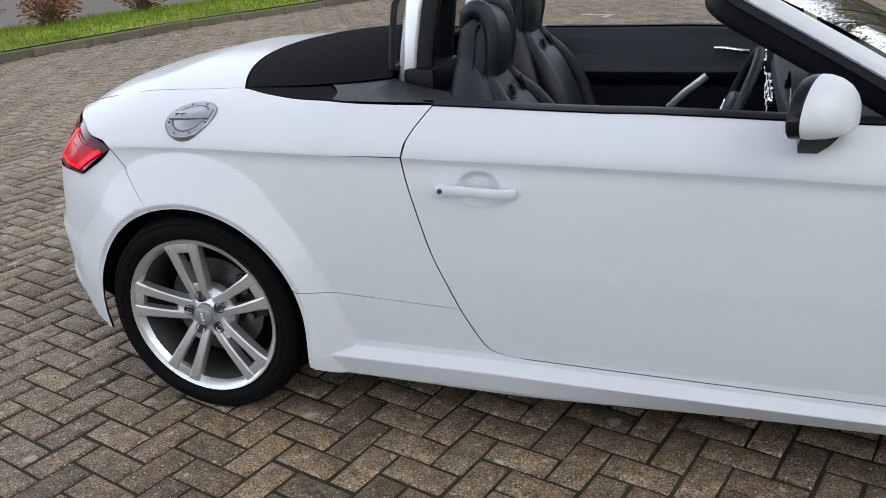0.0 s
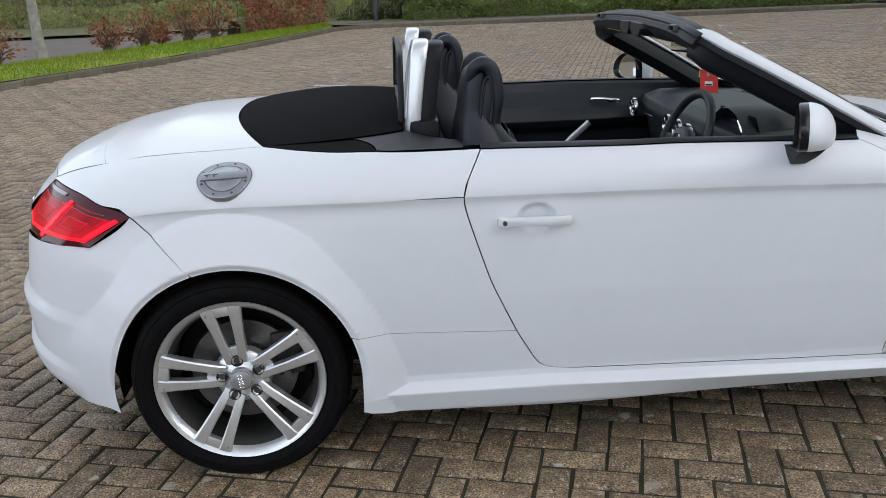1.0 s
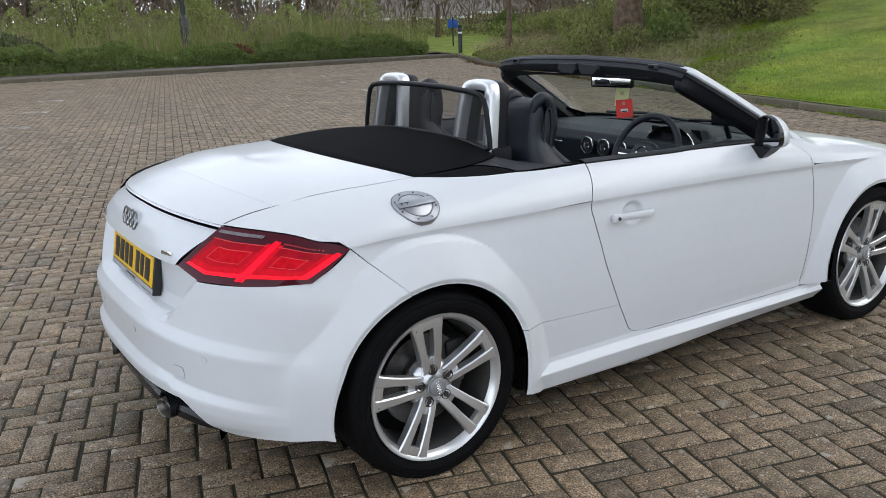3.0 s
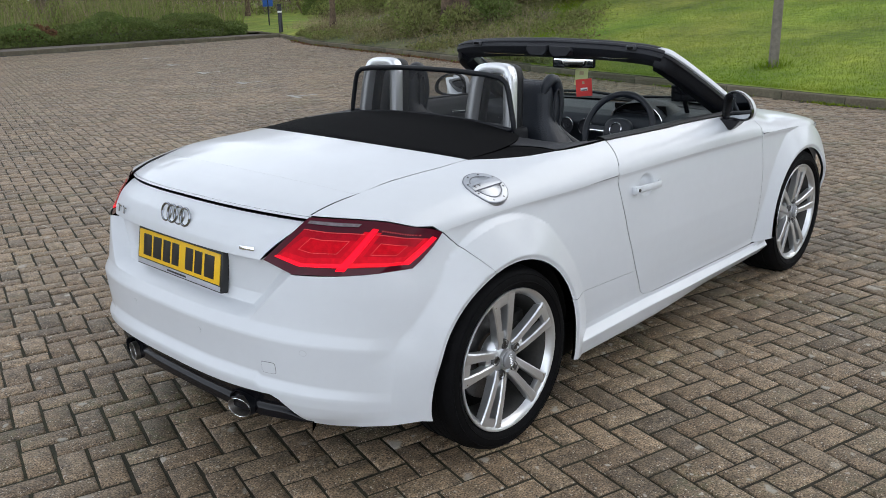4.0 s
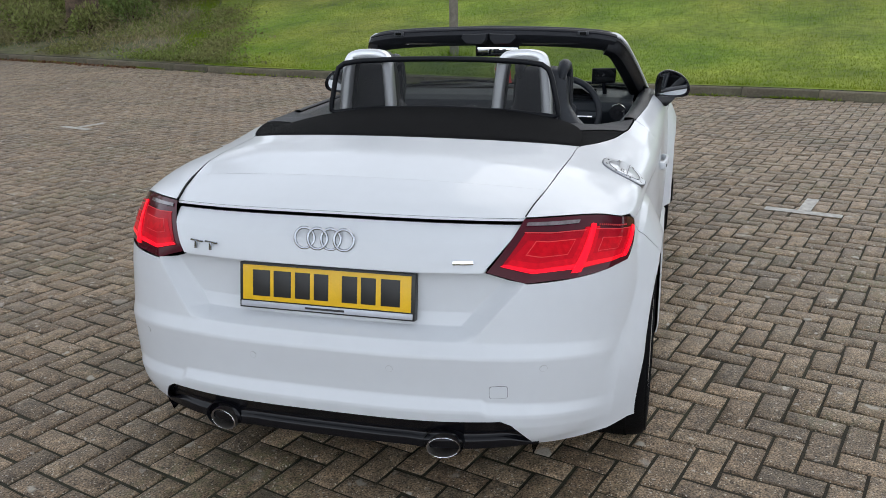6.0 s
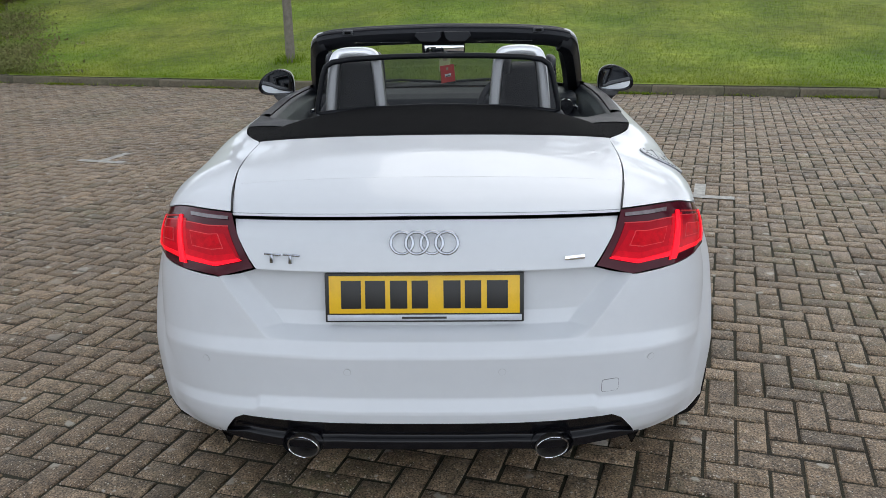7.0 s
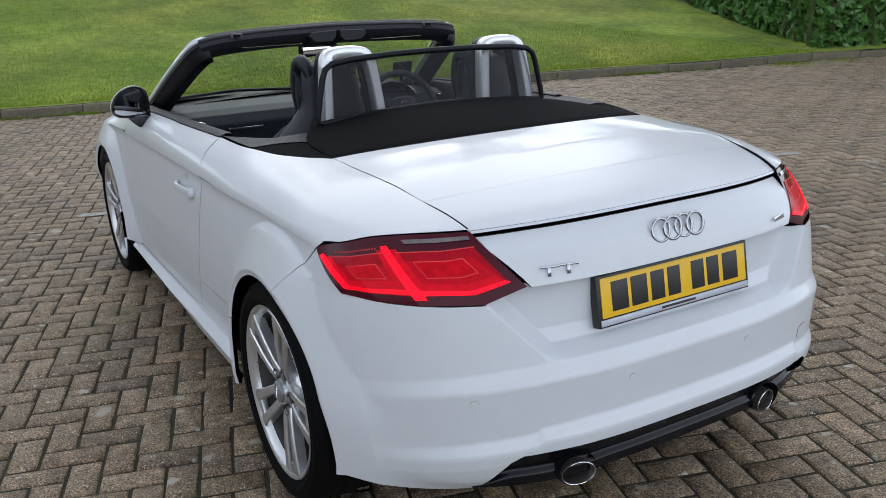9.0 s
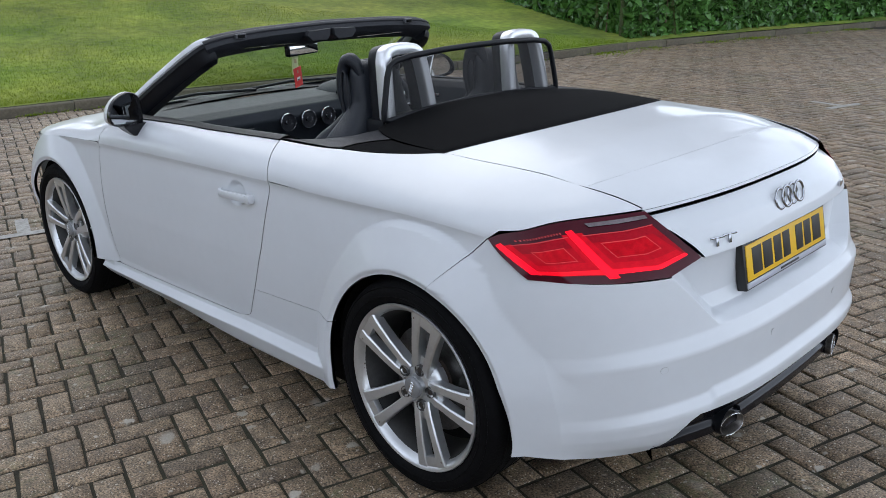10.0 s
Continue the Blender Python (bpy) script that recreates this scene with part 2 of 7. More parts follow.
BRAMBLE = material("bramble_leaves", (0.190, 0.260, 0.060), 0.7, island=0.35, spec=0.08, second=(0.24, 0.19, 0.11), second_scale=0.7, thin=0.40)
JUNIPER = material("juniper_sprays", (0.105, 0.120, 0.062), 0.8, island=0.5, spec=0.1)
BEECH = material("dry_beech_leaves", (0.25, 0.108, 0.052), 0.6, island=0.5, spec=0.3, thin=0.30)
RUSSET = material("russet_leaves", (0.15, 0.075, 0.038), 0.6, island=0.5, spec=0.3, thin=0.30)
BARK = material("tree_bark", (0.115, 0.080, 0.052), 0.95, vary=0.65, scale=7, bump=1.0, bump_scale=30)
PALE_BARK = material("pale_bark", (0.24, 0.225, 0.19), 0.85, vary=0.3, scale=8, bump=0.6, bump_scale=40)
TWIG = material("bare_twigs", (0.25, 0.195, 0.145), 0.9, island=0.35)
STRAW = material("dead_stalks", (0.33, 0.26, 0.16), 0.9, island=0.4)
POST = material("black_post_paint", (0.012, 0.014, 0.02), 0.45, vary=0.2, scale=10)
WEATHERED = material("weathered_timber_pole", (0.17, 0.15, 0.125), 0.85, vary=0.25, scale=12, bump=0.5, bump_scale=70)
ROOF_TILE = material("roof_tiles", (0.16, 0.145, 0.135), 0.85, vary=0.25, scale=2.0)
FASCIA = material("white_fascia", (0.75, 0.75, 0.74), 0.5, vary=0.05)
HOUSE_BRICK = material("house_brick", (0.46, 0.37, 0.24), 0.85, vary=0.2, scale=3)
WINDOW_DARK = material("dark_window", (0.03, 0.035, 0.04), 0.12)
LINE_PAINT = material("worn_white_paint", (0.37, 0.36, 0.33), 0.8, vary=0.35, scale=25, objects=0.2)
BLUE_SIGN = material("blue_sign", (0.02, 0.10, 0.42), 0.5, vary=0.1)
BRICK_ONE = brick_material("paving_block", False)
BRICK_MANY = brick_material("paving_blocks_field", True)
GLASS = bpy.data.materials.new("screen_glass")
GLASS.use_nodes = True
gn_, gl_ = GLASS.node_tree.nodes, GLASS.node_tree.links
clear, gloss, fres, both = (gn_.new(k) for k in ("ShaderNodeBsdfTransparent", "ShaderNodeBsdfGlossy", "ShaderNodeFresnel", "ShaderNodeMixShader"))
clear.inputs["Color"].default_value = (0.76, 0.83, 0.78, 1)
gloss.inputs["Roughness"].default_value = 0.01
fres.inputs["IOR"].default_value = 1.45
gl_.new(fres.outputs[0], both.inputs["Fac"])
gl_.new(clear.outputs[0], both.inputs[1])
gl_.new(gloss.outputs[0], both.inputs[2])
gl_.new(both.outputs[0], gn_["Material Output"].inputs["Surface"])
MESH_NET = material("deflector_net", (0.012, 0.012, 0.013), 0.6, alpha=0.52, vary=0.1)
MIRROR = material("mirror_glass", (0.75, 0.77, 0.78), 0.02, metal=1.0)


# ---- helpers for meshes ----
def smooth(x, a, b):
    t = np.clip((np.asarray(x, float) - a) / (b - a), 0, 1)
    return t * t * (3 - 2 * t)


def empty(name, label, category, group="", at=(0, 0, 0)):
    ob = new(name)
    ob.location = at
    ob.empty_display_size = 0.1
    return tagged(ob, label, category, group)


def from_arrays(name, verts, faces, mat, parent=None, label="", normals=None, flat=False):
    """One mesh object from points and faces; normals may be given point by point."""
    me = bpy.data.meshes.new(name)
    me.from_pydata([tuple(map(float, v)) for v in verts], [], [tuple(map(int, f)) for f in faces])
    if not flat:
        me.polygons.foreach_set("use_smooth", [True] * len(me.polygons))
    me.materials.append(mat)
    me.update()
    if normals is not None:
        me.normals_split_custom_set_from_vertices([tuple(map(float, v)) for v in normals])
    ob = new(name, me)
    ob.parent = parent
    if label:
        ob["label"] = label
    return ob


def part(name, bm, mat, parent=None, label="", sharp=40):
    """Links a bmesh as one mesh object under a thing or a part."""
    me = bpy.data.meshes.new(name)
    bmesh.ops.recalc_face_normals(bm, faces=bm.faces)
    for f in bm.faces:
        f.smooth = True
    for e in bm.edges:
        if len(e.link_faces) == 2 and e.calc_face_angle(0) > radians(sharp):
            e.smooth = False
    bm.to_mesh(me)
    bm.free()
    me.materials.append(mat)
    ob = new(name, me)
    ob.parent = parent
    if label:
        ob["label"] = label
    return ob


def box_into(bm, size, at=(0, 0, 0), turn=None, bevel=0.0, segments=2):
    m = Matrix.Translation(at) @ (turn.to_4x4() if turn else Matrix()) @ Matrix.Diagonal((*size, 1))
    vs = bmesh.ops.create_cube(bm, size=1, matrix=m)["verts"]
    if bevel:
        es = list({e for v in vs for e in v.link_edges})
        bmesh.ops.bevel(bm, geom=es, offset=bevel, segments=segments, profile=0.6, affect="EDGES")
    return bm


def box(size, at=(0, 0, 0), turn=None, bevel=0.0, segments=2):
    return box_into(bmesh.new(), size, at, turn, bevel, segments)


def lathe(profile, steps=48, axis="y", sign=1, at=(0, 0, 0)):
    """A turned shape: profile rows of (radius, along)."""
    bm = bmesh.new()
    rings = []
    for i in range(steps):
        a = 2 * math.pi * i / steps
        ring = []
        for r, h in profile:
            c, s = r * math.cos(a), r * math.sin(a)
            p = {"y": (c, sign * h, s), "z": (c, s, sign * h), "x": (sign * h, c, s)}[axis]
            ring.append(bm.verts.new(Vector(p) + Vector(at)))
        rings.append(ring)
    for i in range(steps):
        a, b = rings[i], rings[(i + 1) % steps]
        for j in range(len(profile) - 1):
            if profile[j][0] < 1e-6 and profile[j + 1][0] < 1e-6:
                continue
            try:
                bm.faces.new((a[j], a[j + 1], b[j + 1], b[j]))
            except ValueError:
                pass
    bmesh.ops.remove_doubles(bm, verts=bm.verts, dist=1e-5)
    return bm


def sweep(path, section, closed=False, up=(0, 0, 1), scales=None, caps=True, bm=None):
    """A section (rows of side, height) carried along a path of points."""
    bm = bm or bmesh.new()
    pts = [Vector(p) for p in path]
    n = len(pts)
    rings = []
    for i, p in enumerate(pts):
        a = pts[(i - 1) % n] if closed or i else pts[i]
        b = pts[(i + 1) % n] if closed or i < n - 1 else pts[i]
        d = (b - a).normalized()
        side = d.cross(Vector(up))
        side = side.normalized() if side.length > 1e-6 else Vector((1, 0, 0))
        top = side.cross(d)
        k = scales[i] if scales else 1
        rings.append([bm.verts.new(p + side * (s * k) + top * (h * k)) for s, h in section])
    m = len(section)
    for i in range(n if closed else n - 1):
        a, b = rings[i], rings[(i + 1) % n]
        for j in range(m):
            bm.faces.new((a[j], a[(j + 1) % m], b[(j + 1) % m], b[j]))
    if caps and not closed:
        bm.faces.new(rings[0])
        bm.faces.new(list(reversed(rings[-1])))
    return bm


def oval(a, b, n=12, power=2.0):
    rows = []
    for i in range(n):
        t = 2 * math.pi * i / n
        c, s = math.cos(t), math.sin(t)
        rows.append((a * math.copysign(abs(c) ** (2 / power), c), b * math.copysign(abs(s) ** (2 / power), s)))
    return rows


def spline(points, n=12):
    """Points of a smooth curve through the given ones (Catmull-Rom)."""
    p = [Vector(q) for q in points]
    p = [p[0] * 2 - p[1], *p, p[-1] * 2 - p[-2]]
    out = []
    for i in range(1, len(p) - 2):
        for k in range(n):
            t = k / n
            out.append(0.5 * ((2 * p[i]) + (p[i + 1] - p[i - 1]) * t + (2 * p[i - 1] - 5 * p[i] + 4 * p[i + 1] - p[i + 2]) * t * t
                              + (3 * p[i] - p[i - 1] - 3 * p[i + 1] + p[i + 2]) * t ** 3))
    out.append(p[-2])
    return out


def pillow(size, at=(0, 0, 0), turn=None, power=4.0, n=20, taper=0.0):
    """A soft rounded block (superellipsoid)."""
    bm = bmesh.new()
    vs = bmesh.ops.create_uvsphere(bm, u_segments=n * 2, v_segments=n, radius=1)["verts"]
    m = Matrix.Translation(at) @ (turn.to_4x4() if turn else Matrix())
    for v in vs:
        x, y, z = v.co
        k = (abs(x) ** power + abs(y) ** power + abs(z) ** power) ** (-1 / power)
        x, y, z = x * k, y * k, z * k
        y *= 1 - taper * z
        v.co = m @ Vector((x * size[0] / 2, y * size[1] / 2, z * size[2] / 2))
    return bm

# ---- the car's surfaces: x ahead of the rear axle, y to its left, z up ----
ARCH_Z, ARCH_R, FRONT_X = 0.318, 0.362, 2.505
POWER = 3.1


def table(rows):
    xs, ys = [r[0] for r in rows], [r[1] for r in rows]

    def soft(x):
        x = np.asarray(x, float)
        e = 0.02
        return sum(np.interp(x + d * e, xs, ys) * w for d, w in ((-2, 0.1), (-1, 0.2), (0, 0.4), (1, 0.2), (2, 0.1)))
    return soft


crease_z = table([(-0.7, 0.805), (-0.45, 0.818), (-0.27, 0.832), (-0.15, 0.843), (0.0, 0.846), (0.7, 0.845), (1.1, 0.841), (1.5, 0.833), (2.0, 0.816),
                  (2.5, 0.79), (3.0, 0.74), (3.3, 0.70)])
half_width = table([(-0.2, 0.858), (0.2, 0.860), (0.7, 0.864), (1.2, 0.868), (1.7, 0.868), (2.1, 0.864), (2.6, 0.866)])
centre_z = table([(-0.72, 0.878), (-0.64, 0.914), (-0.55, 0.949), (-0.476, 0.972), (-0.275, 1.008), (0.0, 1.018), (0.3, 1.026), (0.7, 1.046), (1.1, 1.026),
                  (1.63, 1.013), (1.9, 1.0), (2.2, 0.918), (2.6, 0.868), (3.0, 0.80), (3.3, 0.745)])
shoulder_power = table([(0.0, 2.2), (0.2, 2.5), (0.42, 3.4), (0.7, 3.1), (1.0, 4.2), (1.3, 5.6), (1.9, 6.0), (2.3, 3.0)])
side_bulge = [(0.16, -0.050), (0.25, -0.024), (0.30, -0.012), (0.36, -0.002), (0.42, 0.004), (0.55, 0.010), (0.68, 0.006), (0.77, -0.001), (0.815, -0.007), (0.835, -0.007), (0.846, 0.0)]
rear_x = [(0.24, -0.72), (0.31, -0.766), (0.36, -0.787), (0.388, -0.791), (0.398, -0.790), (0.424, -0.774), (0.430, -0.772), (0.50, -0.778), (0.548, -0.782), (0.556, -0.780),
          (0.586, -0.760), (0.592, -0.757), (0.65, -0.745), (0.70, -0.735), (0.775, -0.720), (0.80, -0.714), (0.847, -0.696), (0.90, -0.655), (0.94, -0.61)]
front_x = [(0.15, 3.30), (0.30, 3.36), (0.5, 3.385), (0.65, 3.37), (0.75, 3.33), (0.85, 3.25)]


def soft_interp(z, rows, e):
    xs, ys = [r[0] for r in rows], [r[1] for r in rows]
    z = np.asarray(z, float)
    return sum(np.interp(z + d * e, xs, ys) * w for d, w in ((-2, 0.1), (-1, 0.2), (0, 0.4), (1, 0.2), (2, 0.1)))


def x_rear(z):
    return soft_interp(z, rear_x, 0.0018)


def x_front(z):
    return soft_interp(z, front_x, 0.02)


def base_half(x, z):
    """Half width of the plain flank, with no flares and no rounded ends."""
    zc = crease_z(x)
    return half_width(x) + soft_interp(np.minimum(np.asarray(z, float) - zc + 0.846, 0.846), side_bulge, 0.006)


def crease_fall(x, y, z):
    """The bumper's creases run lower towards its sides; the lower one steps up between the sensors."""
    k = np.interp(x, [-0.76, -0.69, -0.61, -0.54, -0.45, -0.36], [0, 0.014, 0.028, 0.042, 0.052, 0.056]) * np.interp(z, [0.42, 0.54], [1.15, 1.0])
    step = 0.011 * smooth(np.abs(y), 0.455, 0.480) * (1 - smooth(z, 0.44, 0.52))
    return (k * (1 - smooth(z, 0.54, 0.72)) + step) * smooth(z, 0.22, 0.31)


def flank(x, z):
    """Half width y of the body side at x and z, up to the crease."""
    x, z = np.broadcast_arrays(np.asarray(x, float), np.asarray(z, float))
    y = base_half(np.maximum(x, 0.0), z) - 0.019 * smooth(z, 0.62, 0.80) * smooth(x, -0.62, -0.25) * (1 - smooth(x, -0.05, 0.5))
    rear = np.clip(-x / -x_rear(z + crease_fall(x, y, z)), 0, 1)
    end = (1 - np.minimum(rear, 0.9999) ** POWER) ** (1 / POWER)
    ahead = np.clip((x - 2.45) / (x_front(z) - 2.45), 0, 0.9999)
    y = y * end * (1 - ahead ** 2.6) ** (1 / 2.6)
    for cx, lip in ((0.0, 0.910), (FRONT_X, 0.914)):
        r = np.hypot(x - cx, z - ARCH_Z)
        f = lip - 0.056 * np.clip((r - ARCH_R) / 0.130, 0, 2) ** 1.15 - 0.5 * np.clip(r - ARCH_R - 0.13, 0, 1)
        f = f - 0.012 * smooth(ARCH_R + 0.02 - r, 0, 0.02)
        if cx == 0:
            f = f * (1 - np.minimum(np.clip(-x / 0.87, 0, 1), 0.9999) ** POWER) ** (1 / POWER)
        k = 0.0025
        if cx == 0:
            low = smooth(-x, 0.10, 0.30)
            f = f - low * (0.010 + 0.018 * smooth(0.46 - z, 0.0, 0.22))
            k = 0.0025 + 0.055 * low * smooth(0.58 - z, 0.0, 0.16)
        else:
            f = f - 0.05 * smooth(x - cx, 0.12, 0.36) * smooth(0.55 - z, 0, 0.25)
        h = np.clip(0.5 + 0.5 * (f - y) / k, 0, 1)
        y = y * (1 - h) + f * h + k * h * (1 - h)
    return y


def top_z(x, y):
    """Height of the decks and shoulders at x and y."""
    x, y = np.broadcast_arrays(np.asarray(x, float), np.asarray(y, float))
    zc = crease_z(x)
    w = flank(x, zc)
    r = np.clip(np.abs(y) / w, 0, 1)
    return zc + (centre_z(x) - zc) * np.maximum(1 - r ** shoulder_power(x), 0) ** 0.5


def tail(psi, z):
    """The rounded tail: the point at the angle psi from straight back, at the height z."""
    c, s = np.abs(np.cos(psi)), np.abs(np.sin(psi))
    a, b = -x_rear(z), base_half(np.zeros_like(z), z)
    rho = ((c / a) ** POWER + (s / b) ** POWER) ** (-1 / POWER)
    a = -x_rear(z + crease_fall(-rho * c, rho * s, z))
    rho = ((c / a) ** POWER + (s / b) ** POWER) ** (-1 / POWER)
    x, y = -rho * c, rho * s
    # the recess round the number plate
    edge = np.interp(z, [0.588, 0.742, 0.80], [0.428, 0.562, 0.58])
    deep = soft_interp(z, [(0.586, 0.0), (0.589, 0.0), (0.614, 0.050), (0.65, 0.057), (0.76, 0.040), (0.80, 0.036)], 0.0008)
    t = np.clip((edge - y) / 0.062, 0, 1)
    x = x + deep * (t + 0.25 * t * (1 - t))
    return x, y, z


def x_tail(y, z):
    """x of the tail at y and z, without the recess."""
    a, b = -x_rear(z), base_half(np.zeros_like(np.asarray(z, float)), z)
    return -a * (1 - np.minimum(np.abs(y) / b, 0.9999) ** POWER) ** (1 / POWER)


def patches(name, pieces, mat, parent, label="", flange=0.014, sides=(1,)):
    """A panel of smooth patches. Each piece is (function of u and v in 0..1 to x, y, z; steps in u; in v). Its rim is turned inwards."""
    verts, faces, norms = [], [], []
    for fn, nu, nv in pieces:
        for side in sides:
            u, v = np.meshgrid(np.linspace(0, 1, nu + 1), np.linspace(0, 1, nv + 1), indexing="ij")

            def at(a, b):
                x, y, z = fn(a, b)
                x, y, z = np.broadcast_arrays(np.asarray(x, float), np.asarray(y, float), np.asarray(z, float))
                return np.stack([x, y * side, z], -1)
            e = 2e-3
            p = at(u, v)
            du = at(np.clip(u + e, 0, 1), v) - at(np.clip(u - e, 0, 1), v)
            dv = at(u, np.clip(v + e, 0, 1)) - at(u, np.clip(v - e, 0, 1))
            nrm = np.cross(du, dv)
            nrm /= np.maximum(np.linalg.norm(nrm, axis=-1, keepdims=True), 1e-12)
            mid = nrm[nu // 2, nv // 2]
            out = p[nu // 2, nv // 2] - np.array([1.2, 0, 0.5])
            flip = np.dot(mid, out) < 0
            if flip:
                nrm = -nrm
            base = len(verts)
            verts += list(p.reshape(-1, 3))
            norms += list(nrm.reshape(-1, 3))
            idx = base + np.arange((nu + 1) * (nv + 1)).reshape(nu + 1, nv + 1)
            for i in range(nu):
                for j in range(nv):
                    f = (idx[i, j], idx[i + 1, j], idx[i + 1, j + 1], idx[i, j + 1])
                    faces.append(f[::-1] if flip else f)
            if flange:
                loop = [(i, 0) for i in range(nu)] + [(nu, j) for j in range(nv)] + [(i, nv) for i in range(nu, 0, -1)] + [(0, j) for j in range(nv, 0, -1)]
                b2, m = len(verts), len(loop)
                for k, (i, j) in enumerate(loop):
                    a, c = loop[k - 1], loop[(k + 1) % m]
                    d = p[c] - p[a]
                    d = d / max(np.linalg.norm(d), 1e-9)
                    sidew = np.cross(d, nrm[i, j])
                    sidew = -sidew if flip else sidew
                    verts += [p[i, j], p[i, j] - nrm[i, j] * flange]
                    norms += [sidew, sidew]
                for k in range(m):
                    q = (b2 + 2 * k, b2 + 2 * k + 1, b2 + 2 * ((k + 1) % m) + 1, b2 + 2 * ((k + 1) % m))
                    faces.append(q if flip else q[::-1])
    return from_arrays(name, verts, faces, mat, parent, label, norms)


def line(points):
    """A curve through points, evenly over 0..1 by length, as a function."""
    pts = np.array(points, float)
    s = np.concatenate([[0], np.cumsum(np.linalg.norm(np.diff(pts, axis=0), axis=1))])
    s /= s[-1]
    return lambda t: tuple(np.interp(t, s, pts[:, k]) for k in range(pts.shape[1]))


GAP = 0.0018
door_line = table([(0.24, 0.928), (0.342, 0.878), (0.421, 0.832), (0.588, 0.756), (0.73, 0.711), (0.80, 0.690), (0.849, 0.680), (0.88, 0.690), (0.915, 0.712), (0.960, 0.744), (1.02, 0.79)])


def door_rear(z):
    """x of the door's rear edge, with its rounded lower corner."""
    z = np.asarray(z, float)
    return door_line(z) + 0.052 * np.exp(-np.clip(z - 0.2885, 0, 1) / 0.011)


door_front = table([(0.25, 1.990), (0.415, 2.012), (0.62, 2.028), (0.76, 2.022), (0.811, 2.016), (0.872, 1.972), (0.945, 1.862)])

# ---- the roadster ----
car = empty("roadster_car", "white two-seat convertible sports car with its black soft top folded down", "car")


def quarter(u, v):
    # below the crease: wheel arch, then the sill seam, up to the crease
    split = 0.66
    a = np.clip(u / split, 0, 1)
    phi = np.radians(105.5 + (21.1 - 105.5) * a)
    b = np.clip((u - split) / (1 - split), 0, 1)
    lx = ARCH_R * np.cos(phi) + b * (0.826 - ARCH_R * math.cos(radians(21.1)))
    lz = ARCH_Z + ARCH_R * np.sin(phi) + b * (0.428 - 0.4483)
    tx = np.where(u < split, -0.264 + a * 0.702, 0.438 + b * (0.678 - 0.438))
    tz = crease_z(tx)
    x, z = lx + (tx - lx) * v, lz + (tz - lz) * v
    straight = 0.826 + (0.678 - 0.826) * v
    x = x + (door_rear(z) - GAP - straight) * smooth(u, 0.7, 1.0)
    return x, flank(x, z), z


SEAM_LINE = [(p.x, p.y) for p in spline([(-0.553, 0.542, 0), (-0.40, 0.573, 0), (-0.27, 0.590, 0), (-0.08, 0.602, 0), (0.04, 0.605, 0), (0.10, 0.613, 0), (0.20, 0.662, 0), (0.33, 0.714, 0), (0.48, 0.744, 0), (0.60, 0.753, 0), (0.742, 0.757, 0)], 6)]
seam_y = line(SEAM_LINE)


def lamp_bow(t):
    """How far the wing's edge over the tail lamp bows out, from its outer tip (t = 0) to the boot lid (t = 1)."""
    return 0.026 * 4 * t * (1 - t) + 0.007 * np.exp(-((t - 0.22) / 0.15) ** 2) * smooth(t, 0.0, 0.2)


def quarter_top(u, v):
    ix, iy = seam_y(u)
    iy = iy + np.where(u < 0.45, 0.0010, 0.0) + 0.0022 * smooth(-ix, 0.34, 0.46)
    ox = -0.266 + u * (0.677 + 0.266)
    oy = flank(ox, crease_z(ox))
    t = 1 - (1 - v) ** 1.7
    x, y = ox + (ix - ox) * t, oy + (iy - oy) * t
    k = lamp_bow(t) * (1 - smooth(u, 0.0, 0.3))
    x, y = x - k, y + k
    bend = door_rear(top_z(np.maximum(x, 0.66), y)) - GAP - (0.677 + (0.742 - 0.677) * t)
    x = x + bend * smooth(u, 0.8, 1.0)
    return x, y, top_z(x, y)


def door_low(u, v):
    z = 0.2865 - 0.024 * u + v * (crease_z(0.68 + 1.33 * u) - 0.2865 + 0.024 * u)
    x = door_rear(z) + GAP + u * (door_front(z) - door_rear(z) - 2 * GAP)
    dish = np.clip(1 - ((x - 0.892) / 0.060) ** 2 - ((z - 0.774) / 0.046) ** 2, 0, 1)
    return x, flank(x, np.maximum(z, 0.289)) - 0.015 * smooth(dish, 0.0, 0.75), z


def belt_y(x):
    return np.interp(x, [0.4, 0.7, 1.2, 1.7, 2.0], [0.752, 0.756, 0.786, 0.794, 0.785])


def door_up(u, v):
    t = 1 - (1 - v) ** 1.8
    edge = flank(np.full_like(t, 0.69), 0.846)
    zc = top_z(0.70 + 0.04 * t, edge + (0.757 - edge) * t)
    x0, x1 = door_rear(zc) + GAP, door_front(np.where(v > 0, 0.815 + t * 0.125, 0.815)) - GAP
    x = x0 + u * (x1 - x0)
    oy = flank(x, crease_z(x))
    y = oy + (belt_y(x) - oy) * t
    return x, y, top_z(x, y)


